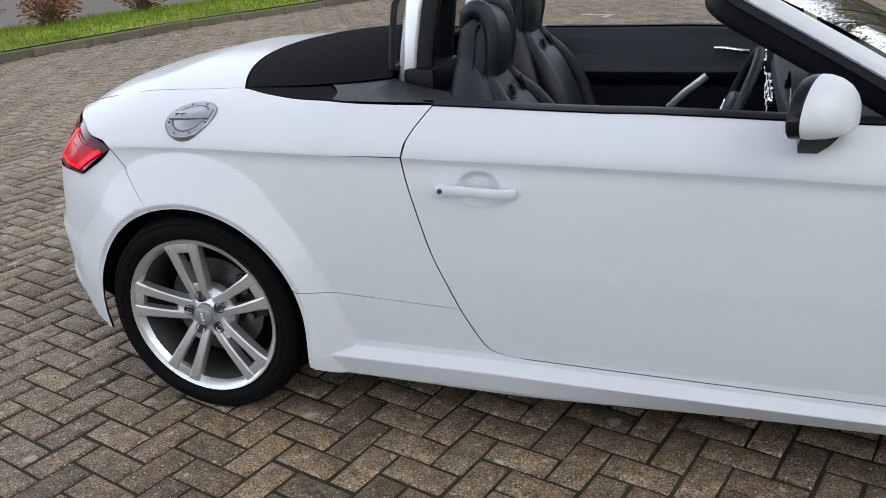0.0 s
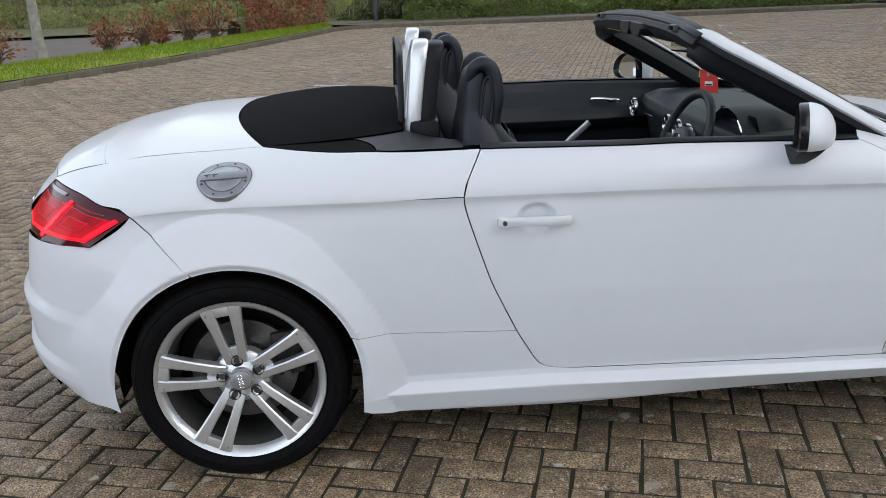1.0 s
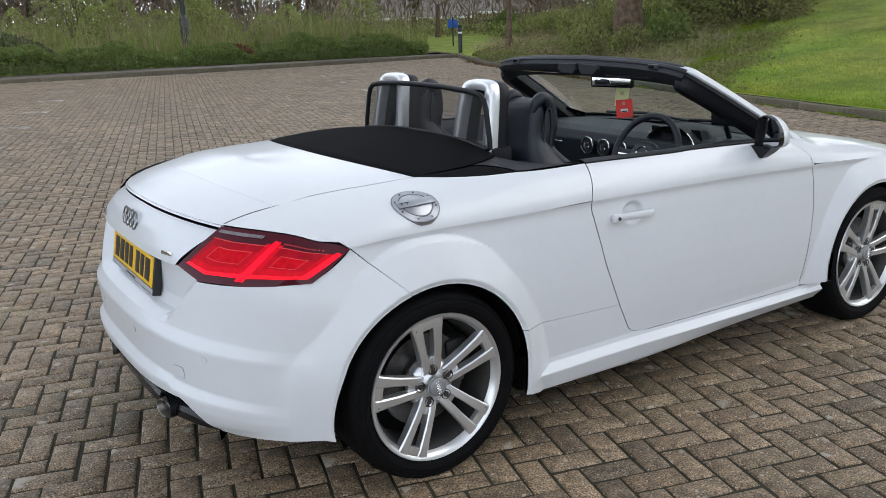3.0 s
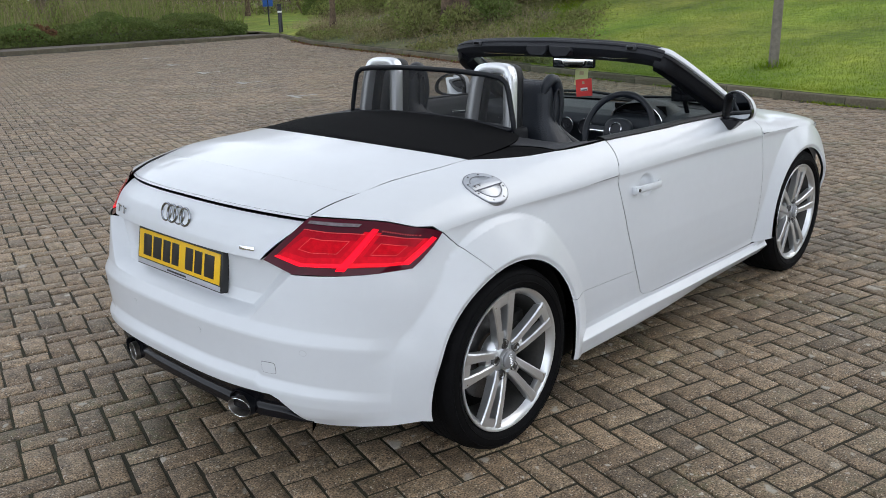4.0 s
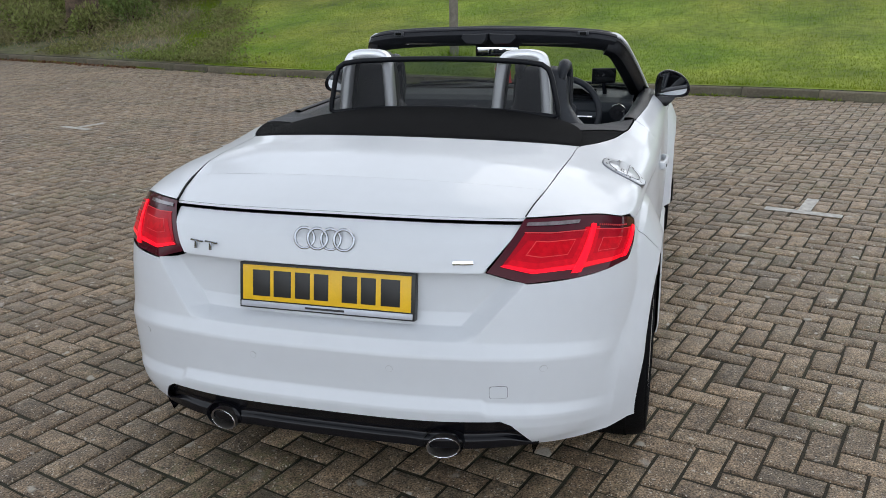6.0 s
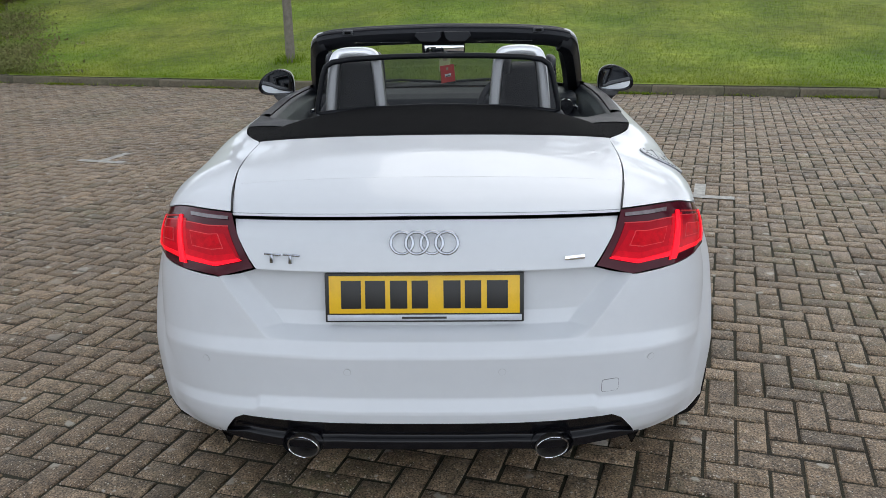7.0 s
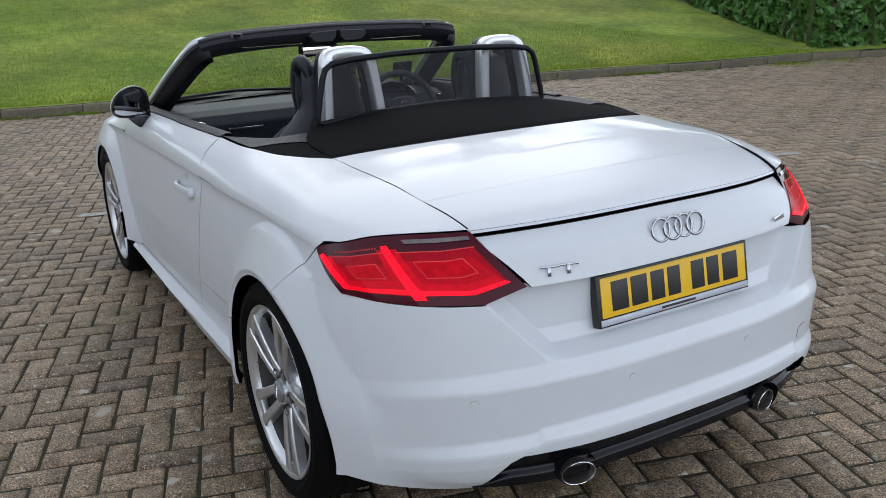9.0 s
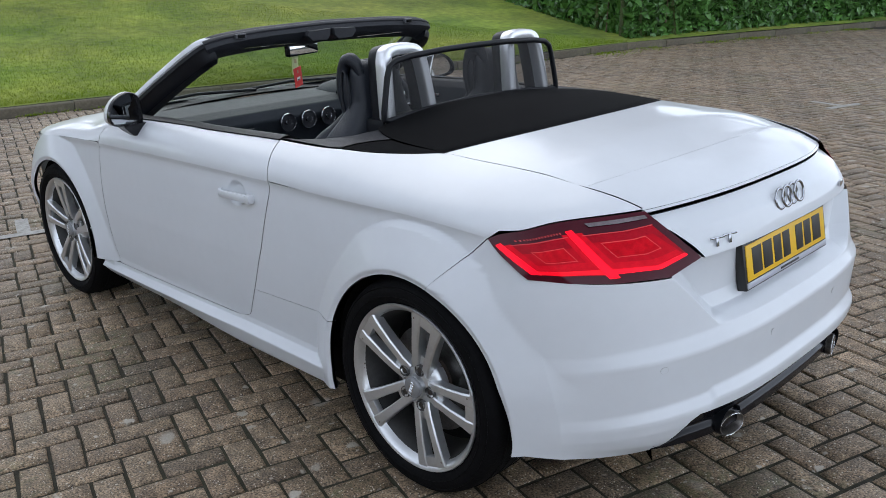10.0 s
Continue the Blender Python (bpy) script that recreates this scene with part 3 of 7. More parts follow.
def sill_y(x, z):
    rows = [(0.148, -0.030), (0.160, -0.006), (0.180, 0.008), (0.215, 0.016), (0.2462, 0.023), (0.2485, 0.022), (0.270, -0.010), (0.30, -0.012)]
    extra = soft_interp(z + 0.024 * np.clip((x - 0.95) / 1.05, 0, 1), rows, 0.0012) + 0.012
    tuck = (0.012 + 0.040 * smooth(x, 0.9, 1.7)) * np.clip((0.24 - z) / 0.08, 0, 1)
    flat = base_half(x, np.maximum(z, 0.29))
    plain = np.where(x > 1.3, np.minimum(flank(x, np.maximum(z, 0.29)), flat + 0.012), flank(x, np.maximum(z, 0.29))) - tuck
    blade = flat + np.where(z < 0.31, extra * (1 - smooth(z, 0.275, 0.31)), 0) - tuck
    blade = blade - 0.6 * np.clip(0.415 - x, 0, 1)
    return np.maximum(plain, blade)


def sill_back(u, v):
    low, end = 0.201 - 0.019 * smooth(u, 0.0, 0.17) - 0.020 * u, 0.162 + v * (0.4268 - 0.162)
    z = low + v * (0.4468 - 0.0200 * u - low)
    x0 = np.where(z > ARCH_Z, np.sqrt(np.maximum(ARCH_R ** 2 - (z - ARCH_Z) ** 2, 0)), ARCH_R - 0.25 * (ARCH_Z - z) ** 2)
    x1 = np.where(end < 0.2885, 0.956, door_rear(np.maximum(end, 0.2885)) - GAP)
    x = x0 + u * (x1 - x0)
    return x, sill_y(x, z), z


def sill_long(u, v):
    x = 0.956 + u * (2.143 - 0.956)
    top = 0.2850 - 0.024 * np.clip((x - 0.95) / 1.05, 0, 1) + 0.007 * smooth(x, 2.0, 2.10) + 0.003 * (1 - smooth(x, 0.96, 1.01))
    low = 0.162 + 0.010 * u
    z = low + v * (top - low)
    return x, sill_y(x, z), z


def fender(u, v):
    split = 0.12
    a = np.clip((u - split) / (1 - split), 0, 1)
    phi = np.radians(188 + (8 - 188) * a)
    b = np.clip(u / split, 0, 1)
    lx = np.where(u < split, 1.998 + b * (FRONT_X + ARCH_R * math.cos(radians(188)) - 1.998), FRONT_X + ARCH_R * np.cos(phi))
    lz = np.where(u < split, 0.262, ARCH_Z + ARCH_R * np.sin(phi))
    lz = np.where(u < split, 0.262 + b * (ARCH_Z + ARCH_R * math.sin(radians(188)) - 0.262), lz)
    tx = 2.019 + u * (3.06 - 2.019)
    tz = crease_z(tx) + 0.006 * smooth(u, 0.0, 0.03)
    x, z = lx + (tx - lx) * v, lz + (tz - lz) * v
    straight = 1.998 + (2.019 - 1.998) * v
    x = x + (door_front(z) + GAP - straight) * (1 - smooth(u, 0.0, 0.12))
    return x, flank(x, z), z


def fender_top(u, v):
    t = 1 - (1 - v) ** 1.8
    x0 = door_front(0.815 + t * 0.125) + GAP
    oy = flank(x0, crease_z(x0))
    y = oy + (belt_y(x0) - oy) * t
    x1 = 2.02 + 0.18 * (1 - (y / 0.866) ** 2) - 0.003
    x = x0 + u * np.maximum(x1 - x0, 0.002)
    y = np.minimum(y, flank(x, crease_z(x)))
    return x, y, top_z(x, y)


def wing_root(u, v):
    y = belt_y(1.87) + (0.66 - belt_y(1.87)) * v
    x1 = 2.02 + 0.18 * (1 - (y / 0.866) ** 2) - 0.003
    x = 1.870 + 0.06 * v + u * (x1 - 1.870 - 0.06 * v)
    return x, y, top_z(x, y) - 0.001


def nose(u, v):
    z = 0.20 + v * (0.70 - 0.20)
    psi = u * radians(64)
    c, s = np.cos(psi), np.sin(psi)
    a, b = x_front(z) - 2.45, base_half(np.full_like(z, 2.45), z)
    rho = ((c / a) ** 2.6 + (s / b) ** 2.6) ** (-1 / 2.6)
    return 2.45 + rho * c, rho * s, z


def nose_side(u, v):
    z0 = 0.20 + v * 0.50
    psi = radians(64)
    c, s = math.cos(psi), math.sin(psi)
    a, b = x_front(z0) - 2.45, base_half(np.full_like(z0, 2.45), z0)
    rho = ((c / a) ** 2.6 + (s / b) ** 2.6) ** (-1 / 2.6)
    phi = np.radians(np.interp(v, [0, 0.35, 1], [-19, 8, 8]))
    bx = FRONT_X + ARCH_R * np.cos(phi) + np.interp(v, [0.35, 1], [0, 0.18])
    bz = ARCH_Z + ARCH_R * np.sin(phi) + np.interp(v, [0.35, 1], [0, 0.35])
    x, z = (2.45 + rho * c) * (1 - u) + bx * u, z0 * (1 - u) + bz * u
    return x, flank(x, z), z


def bonnet(u, v):
    x0 = 2.02 + 0.20 * (1 - u ** 2) * 0.9
    x1 = 2.45 + (x_front(0.74) - 2.45) * (1 - (u * 0.93) ** 2.6) ** (1 / 2.6)
    x = x0 + v * (x1 - x0)
    y = u * flank(x, crease_z(x)) * 0.998
    return x, y, top_z(x, y) - 0.006 * smooth(u, 0.965, 1.0)


SEAM = [(-0.57, 0.539)] + [p for p in SEAM_LINE if p[0] < 0.101]


def boot_edge(y):
    """The trailing edge of the boot lid, at y."""
    r = np.abs(y) / 0.541
    return -0.652 + 0.098 * r ** 2.4, 0.912 - 0.020 * r ** 2


def boot_top(u, v):
    s = 2 * u - 1
    fx = -0.045 + 0.143 * np.abs(s) ** 2.3
    ex = 0.098 + (-0.556 - 0.098) * v
    y = s * (np.interp(ex, [p[0] for p in SEAM], [p[1] for p in SEAM]) - 0.0014)
    rx, rz = boot_edge(y)
    x = fx + (rx - fx) * v
    z = top_z(x, y) + (rz - top_z(rx, y)) * smooth(v, 0.55, 1.0)
    return x, y, z + 0.0015 * np.sin(math.pi * smooth(v, 0.80, 1.0)) - 0.004 * smooth(v, 0.985, 1.0)


def lid_front(u, v):
    return boot_top(u, v * (0.6994 + 0.061 * (2 * u - 1) ** 2))


def spoiler(u, v):
    a = 0.7004 + 0.061 * (2 * u - 1) ** 2
    return boot_top(u, a + v * (1 - a))


def boot_face(u, v):
    s = 2 * u - 1
    y = s * (0.4525 + (0.5385 - 0.4525) * v)
    ex, ez = boot_edge(y)
    z = 0.7745 + v * (ez - 0.015 - 0.7745)
    x0 = x_tail(y, z)
    return x0 + (ex + 0.002 - x_tail(y, ez - 0.015)) * v ** 2, y, z


def boot_strip(u, v):
    y = (2 * u - 1) * 0.542
    ex, ez = boot_edge(y)
    return ex + 0.006, y, ez - 0.022 + v * 0.024


def bumper_back(u, v):
    psi = u * radians(63)
    deg = np.degrees(psi)
    top = np.interp(deg, [0, 33.8, 40.9, 63], [0.7715, 0.7715, 0.741, 0.7445])
    x, y, _ = tail(psi, np.full_like(psi, 0.36))
    low = np.interp(y, [0, 0.51, 0.54, 0.622, 0.67, 0.74, 0.81], [0.362, 0.362, 0.346, 0.257, 0.248, 0.242, 0.2445])
    x, y, z = tail(psi, low + v * (top - low))
    return x, y + (flank(x, z) - y) * smooth(deg, 40, 52), z


def bumper_side(u, v):
    z0 = 0.2445 + v * (0.7445 - 0.2445)
    ax, ay, _ = tail(np.full_like(z0, radians(63)), z0)
    phi = np.radians(np.interp(v, [0, 0.74], [192.5, 105.58]))
    t = np.clip((v - 0.74) / 0.26, 0, 1)
    p0 = (ARCH_R * math.cos(radians(105.58)), ARCH_Z + ARCH_R * math.sin(radians(105.58)))
    arch_r = ARCH_R + 0.016 * (1 - smooth(v, 0.0, 0.30))
    bx = np.where(v < 0.74, arch_r * np.cos(phi), p0[0] + (-0.2650 - p0[0]) * t)
    bz = np.where(v < 0.74, ARCH_Z + arch_r * np.sin(phi), p0[1] + (0.829 - p0[1]) * t)
    x, z = ax + (bx - ax) * u, z0 + (bz - z0) * u
    return x, flank(x, z), z


def bumper_underside(u, v):
    y = (2 * u - 1) * 0.46
    low = np.interp(np.abs(y), [0, 0.50, 0.525, 0.58, 0.64, 0.72, 0.80], [0.362, 0.362, 0.343, 0.264, 0.248, 0.242, 0.2445])
    return x_tail(y, low) + 0.012 + v * 0.16, y, low + 0.006 - v * 0.02


BOTH = (1, -1)
doors = []
for side in BOTH:
    one = (side,)
    patches("rear_quarter_panel", [(quarter, 90, 36), (quarter_top, 60, 24)], PAINT, car, sides=one, flange=0.012)
    doors.append(patches("door", [(door_low, 170, 110), (door_up, 60, 14)], PAINT, car, sides=one, flange=0.012))
    patches("side_sill", [(sill_back, 60, 100), (sill_long, 40, 70)], PAINT, car, sides=one, flange=0.012)
    patches("front_wing", [(fender, 90, 36), (fender_top, 16, 16), (wing_root, 8, 8)], PAINT, car, sides=one)
bumper = patches("rear_bumper", [(bumper_back, 230, 190), (bumper_side, 24, 60)], PAINT, car, sides=BOTH, flange=0.010)
patches("bumper_underside", [(bumper_underside, 40, 4)], DARK, car, flange=0)
lid = patches("boot_lid", [(lid_front, 70, 44), (boot_face, 60, 20)], PAINT, car, flange=0.012)
patches("rear_spoiler", [(spoiler, 70, 30)], PAINT, car, "white retracted spoiler panel", flange=0.012)
# thin black strip laid on the seam to draw its shadow gap
for side in BOTH:
    rows = [(x, side * float(np.interp(x, [p[0] for p in SEAM], [p[1] for p in SEAM]) + 0.0006)) for x in np.linspace(-0.550, -0.375, 12)]
    path = [(x, y, float(top_z(x, y)) - 0.0005) for x, y in rows]
    part("lid_seal", sweep(path, oval(0.0022, 0.0018, 6), scales=[1.0] * 9 + [0.8, 0.5, 0.2]), BLACK_TRIM, car, "black strip drawn for the shadow gap between lid and wing")
patches("boot_seal", [(boot_strip, 40, 4)], BLACK_TRIM, car, "black rubber strip under the boot edge", flange=0.01)
patches("front_bumper", [(nose, 30, 20), (nose_side, 12, 20)], PAINT, car, sides=BOTH, flange=0)
patches("bonnet", [(bonnet, 40, 40)], PAINT, car, sides=BOTH, flange=0)


# tail lamps
def lamp_point(u, v, out=0.003):
    """On the lamp's face: u from its inner to its outer end, v from its lower to its upper edge."""
    lx, ly, lz = line([(-0.680, 0.461, 0.7755), (-0.652, 0.563, 0.742), (-0.575, 0.690, 0.7425), (-0.490, 0.765, 0.7435), (-0.394, 0.814, 0.7455)])(u)
    tip = float(flank(-0.2665, 0.829))
    qx, qy = -0.556 + u * (-0.268 + 0.556), 0.541 + u * (tip - 0.001 - 0.541)
    qx, qy = qx - lamp_bow(1 - u), qy + lamp_bow(1 - u)
    qz = top_z(qx, qy) - 0.004
    k = smooth(u, 0.80, 1.0)
    qx, qy, qz = qx + (-0.2665 - qx) * k, qy + (tip - qy) * k, qz + (0.829 - qz) * k
    w = 4 * v * (1 - v) * 0.010 + out
    x, y, z = lx + (qx - lx) * v, ly + (qy - ly) * v, lz + (qz - lz) * v
    ang = np.interp(u, [0, 1], [radians(30), radians(72)])
    return x - w * np.cos(ang), y + w * np.sin(ang), z


def lamp_band(corners, out):
    (u0, v0), (u1, v1), (u2, v2), (u3, v3) = corners

    def fn(a, b):
        u = (u0 * (1 - a) + u1 * a) * (1 - b) + (u3 * (1 - a) + u2 * a) * b
        v = (v0 * (1 - a) + v1 * a) * (1 - b) + (v3 * (1 - a) + v2 * a) * b
        return lamp_point(u, v, out)
    return fn


for side in BOTH:
    one = (side,)
    lamp = patches("tail_lamp", [(lambda u, v: lamp_point(u, v, 0.0006), 40, 16)], LENS_DARK, car, "smoked red tail lamp, lit", flange=0.03, sides=one)
    bits = [("red_lens", [(0.045, 0.15), (0.48, 0.15), (0.50, 0.77), (0.055, 0.76)], LENS_RED, 0.0026),
            ("red_lens", [(0.55, 0.15), (0.90, 0.16), (0.92, 0.77), (0.56, 0.77)], LENS_RED, 0.0026),
            ("lit_panel", [(0.055, 0.17), (0.48, 0.18), (0.485, 0.66), (0.10, 0.64)], LENS_MILD, 0.0030),
            ("lit_panel", [(0.060, 0.15), (0.48, 0.16), (0.480, 0.34), (0.075, 0.30)], LENS_SOFT, 0.0033),
            ("lit_panel", [(0.440, 0.18), (0.49, 0.18), (0.520, 0.82), (0.478, 0.82)], LENS_SOFT, 0.0034),
            ("lit_panel", [(0.840, 0.20), (0.88, 0.20), (0.905, 0.80), (0.875, 0.80)], LENS_SOFT, 0.0034),
            ("lit_panel", [(0.55, 0.17), (0.88, 0.17), (0.885, 0.60), (0.56, 0.62)], LENS_MILD, 0.0030),
            ("lit_panel", [(0.55, 0.16), (0.88, 0.16), (0.885, 0.36), (0.56, 0.38)], LENS_SOFT, 0.0033),
            ("lit_panel", [(0.545, 0.18), (0.585, 0.18), (0.600, 0.82), (0.560, 0.82)], LENS_SOFT, 0.0034),
            ("light_line", [(0.135, 0.405), (0.405, 0.405), (0.425, 0.645), (0.150, 0.645)], LENS_LINE, 0.0036),
            ("lit_panel", [(0.140, 0.416), (0.401, 0.416), (0.420, 0.634), (0.155, 0.634)], LENS_GLOW, 0.0041),
            ("light_line", [(0.625, 0.405), (0.800, 0.405), (0.825, 0.625), (0.640, 0.635)], LENS_LINE, 0.0036),
            ("lit_panel", [(0.629, 0.416), (0.796, 0.416), (0.820, 0.614), (0.645, 0.624)], LENS_GLOW, 0.0041),
            ("light_line", [(0.050, 0.765), (0.49, 0.770), (0.49, 0.782), (0.050, 0.777)], LENS_LINE, 0.0036),
            ("light_line", [(0.57, 0.775), (0.88, 0.775), (0.88, 0.785), (0.57, 0.787)], LENS_LINE, 0.0036),
            ("light_bar", [(0.040, 0.160), (0.49, 0.160), (0.49, 0.235), (0.055, 0.205)], LENS_LIT, 0.0048),
            ("light_bar", [(0.49, 0.175), (0.88, 0.175), (0.88, 0.245), (0.49, 0.250)], LENS_BAR, 0.0048),
            ("light_bar", [(0.480, 0.100), (0.542, 0.100), (0.563, 0.870), (0.520, 0.880)], LENS_LIT, 0.0056),
            ("light_bar", [(0.872, 0.170), (0.925, 0.170), (0.945, 0.850), (0.908, 0.860)], LENS_LIT, 0.0056),
            ("reversing_lens", [(0.035, 0.885), (0.41, 0.890), (0.42, 0.945), (0.03, 0.945)], LENS_CLEAR, 0.0045)]
    bits += [("light_dot", [(u, 0.838), (u + 0.006, 0.838), (u + 0.006, 0.862), (u, 0.862)], LENS_LINE, 0.0040) for u in np.linspace(0.595, 0.845, 15)]
    for nm, corners, mat, out in bits:
        patches(nm, [(lamp_band(corners, out), *((2, 2) if nm == "light_dot" else (16, 8)))], mat, lamp, flange=0.003, sides=one)

# badges, plate, sensors and flaps on the tail
for k in range(4):
    bm = sweep([(math.cos(a) * 0.0292, math.sin(a) * 0.0292, 0) for a in np.linspace(0, 2 * math.pi, 33)[:-1]], oval(0.0044, 0.0032, 8), closed=True)
    y = 0.0557 - k * 0.0395
    ring = part("badge_ring", bm, BADGE_CHROME, lid, "chrome badge ring")
    ring.matrix_basis = Matrix.Translation((float(x_tail(y, np.array(0.847))) - 0.001 - 0.0015 * (k % 2), y, 0.847)) @ Euler((0, radians(-76), 0)).to_matrix().to_4x4()
for y, w in ((0.352, 0.050), (0.404, 0.050)):
    bm = box((0.003, w, 0.0055), (0, 0, 0.010), bevel=0.001)
    box_into(bm, (0.004, 0.009, 0.022), (-0.0005, 0.002, -0.002), bevel=0.001)
    badge = part("badge_bar", bm, BADGE_CHROME, lid, "chrome badge")
    badge.location = (float(x_tail(y, np.array(0.800))) - 0.002, y, 0.806)
    badge.rotation_euler = (0, radians(12), radians(-16))
bm = box((0.004, 0.056, 0.012), bevel=0.001)
badge = part("badge_bar", bm, CHROME, lid, "small chrome badge")
badge.location, badge.rotation_euler = (float(x_tail(-0.40, np.array(0.80))) - 0.002, -0.40, 0.803), (0, radians(12), radians(16))

plate = part("number_plate", box((0.028, 0.534, 0.134), (0.007, 0, 0), bevel=0.004), PLATE_BLACK, car, "yellow number plate in a black holder")
plate.matrix_basis = pose(-0.700, 0, 0.695, 0, 10.5, 0)
part("plate_face", box((0.004, 0.511, 0.102), (-0.0075, 0, 0.009), bevel=0.001), PLATE_YELLOW, plate, "yellow reflective plate")
part("plate_strip", box((0.004, 0.522, 0.016), (-0.0076, 0, -0.054), bevel=0.001), SILVER_PLATE, plate, "silver strip")
for y, wide in ((0.196, 0.054), (0.131, 0.054), (0.068, 0.046), (0.011, 0.044), (-0.075, 0.046), (-0.131, 0.044), (-0.196, 0.056)):
    part("character_bar", box((0.002, wide, 0.076), (-0.0098, y, 0.009), bevel=0.0008), PLATE_BLACK, plate)
part("lettering_bar", box((0.002, 0.12, 0.006), (-0.0098, 0, -0.054), bevel=0.0005), PLATE_BLACK, plate)
def on_bumper(y, z):
    """x of the rear bumper's skin at y and z."""
    psi = np.linspace(0, radians(60), 500)
    x, yy, zz = tail(psi, np.full_like(psi, z))
    yy = yy + (flank(x, zz) - yy) * smooth(np.degrees(psi), 40, 52)
    return float(np.interp(abs(y), yy, x))


def skin_patch(y0, z0, wide, high, proud, power):
    """A rounded patch that lies on the bumper's skin."""
    def fn(u, v):
        a, b = 2 * u - 1, 2 * v - 1
        r = np.maximum(np.abs(a), np.abs(b)) / np.maximum((np.abs(a) ** power + np.abs(b) ** power) ** (1 / power), 1e-6)
        y, z = y0 + a * r * wide / 2, z0 + b * r * high / 2
        x = np.vectorize(on_bumper)(y, z)
        slope = (on_bumper(abs(y0) + 0.005, z0) - on_bumper(abs(y0) - 0.005, z0)) / 0.01 * math.copysign(1, y0)
        k = proud / math.hypot(1, slope)
        return x - k, y + k * slope, z
    return fn


for y, z in ((0.615, 0.510), (0.207, 0.510), (-0.207, 0.510), (-0.619, 0.510)):
    for nm, mat, d, proud in (("sensor_ring", RING_GREY, 0.0205, 0.0006), ("parking_sensor", PAINT, 0.0185, 0.0012)):
        patches(nm, [(skin_patch(y, z, d, d, proud, 2.0), 8, 8)], mat, bumper, flange=0.001)
for nm, mat, d, proud in (("cover_gap", SEAM_GREY, 0.0020, 0.0006), ("towing_eye_cover", PAINT, 0.0, 0.0012)):
    patches(nm, [(skin_patch(-0.503, 0.446, 0.047 + d, 0.037 + d, proud, 7.0), 8, 8)], mat, bumper, flange=0.001)


def diffuser_skin(u, v):
    y = (2 * u - 1) * 0.605
    a = np.abs(y)
    top = np.interp(a, [0, 0.51, 0.535, 0.605], [0.366, 0.366, 0.354, 0.272])
    low = np.interp(a, [0, 0.24, 0.29, 0.42, 0.47, 0.605], [0.260, 0.260, 0.256, 0.256, 0.258, 0.262])
    z = top + v * (low - top)
    groove = 0.016 * smooth(v, 0.05, 0.2) - 0.014 * smooth(v, 0.62, 0.80)
    return x_tail(y, np.maximum(z, 0.30)) + 0.004 + groove + 0.004 * v, y, z


diffuser = patches("rear_diffuser", [(diffuser_skin, 60, 24)], GLOSS_BLACK, car, "black lower valance between the exhausts", flange=0.05)
for side in BOTH:
    y = side * 0.348
    bm = sweep([(-0.742, y, 0.276), (-0.60, y, 0.276)], oval(0.058, 0.043, 32), up=(0, 0, 1), caps=False)
    part("exhaust_surround", bm, BLACK_TRIM, diffuser)
    bm = bmesh.new()
    prof = [(0.046, 0.033, -0.60), (0.0465, 0.0325, -0.738), (0.0470, 0.0330, -0.746), (0.0455, 0.0315, -0.748), (0.0435, 0.0295, -0.743), (0.042, 0.030, -0.62)]

    def tip_point(ry, rz, x, a):
        """The tip is cut back a little towards the car's side."""
        return x + 0.25 * ry * math.cos(a), y + side * ry * math.cos(a), 0.265 + rz * math.sin(a)
    for k in range(32):
        pts = [[bm.verts.new(tip_point(ry, rz, x, a)) for ry, rz, x in prof] for a in (2 * math.pi * k / 32, 2 * math.pi * (k + 1) / 32)]
        for j in range(len(prof) - 1):
            bm.faces.new((pts[0][j], pts[0][j + 1], pts[1][j + 1], pts[1][j]))
    bmesh.ops.remove_doubles(bm, verts=bm.verts, dist=1e-5)
    tip = part("exhaust_tip", bm, EXHAUST, car, "oval exhaust tip with a polished lip")
    part("tip_lip", sweep([tip_point(0.0455, 0.0315, -0.7475, a) for a in np.linspace(0, 2 * math.pi, 33)[:-1]], oval(0.0010, 0.0010, 8), closed=True, up=(1, 0, 0)), CHROME, tip)
    part("exhaust_bore", sweep([(-0.655, y, 0.265), (-0.625, y, 0.265)], oval(0.043, 0.029, 24)), DARK, tip)

# fuel flap on the car's right
gy, gz = 0.768, float(top_z(0.0, 0.768))
gn = Vector((-(float(top_z(0.05, gy)) - float(top_z(-0.05, gy))) / 0.1, (float(top_z(0.0, gy - 0.03)) - float(top_z(0.0, gy + 0.03))) / 0.06 * -1, 1)).normalized()
gx = Vector((1, 0, 0)) - gn * gn.x
CAP_M = Matrix.Translation((0.003, -gy, gz)) @ Matrix((gx.normalized(), gn.cross(gx).normalized(), gn)).transposed().to_4x4()
cap = part("fuel_flap", lathe([(0, 0.0015), (0.060, 0.0015), (0.062, 0.004), (0.081, 0.004), (0.0835, 0.001), (0.0835, -0.014)], 48, "z", 1), FLAP_SILVER, car, "brushed silver round flap")
cap.matrix_basis = CAP_M
bm = lathe([(0, 0.0045), (0.055, 0.0045), (0.058, 0.002), (0.058, 0)], 40, "z", 1)
part("flap_cap", bm, FLAP_SILVER, cap)
part("flap_grip", box((0.138, 0.036, 0.005), (0, 0.006, 0.0050), bevel=0.002), FLAP_SILVER, cap)
part("grip_edge", box((0.142, 0.0030, 0.004), (0, -0.0135, 0.0050)), SEAM_GREY, cap)
part("flap_groove", lathe([(0.0575, 0.003), (0.0575, 0.0047), (0.0592, 0.0047), (0.0592, 0.003)], 40, "z", 1), FLAP_LINE, cap)
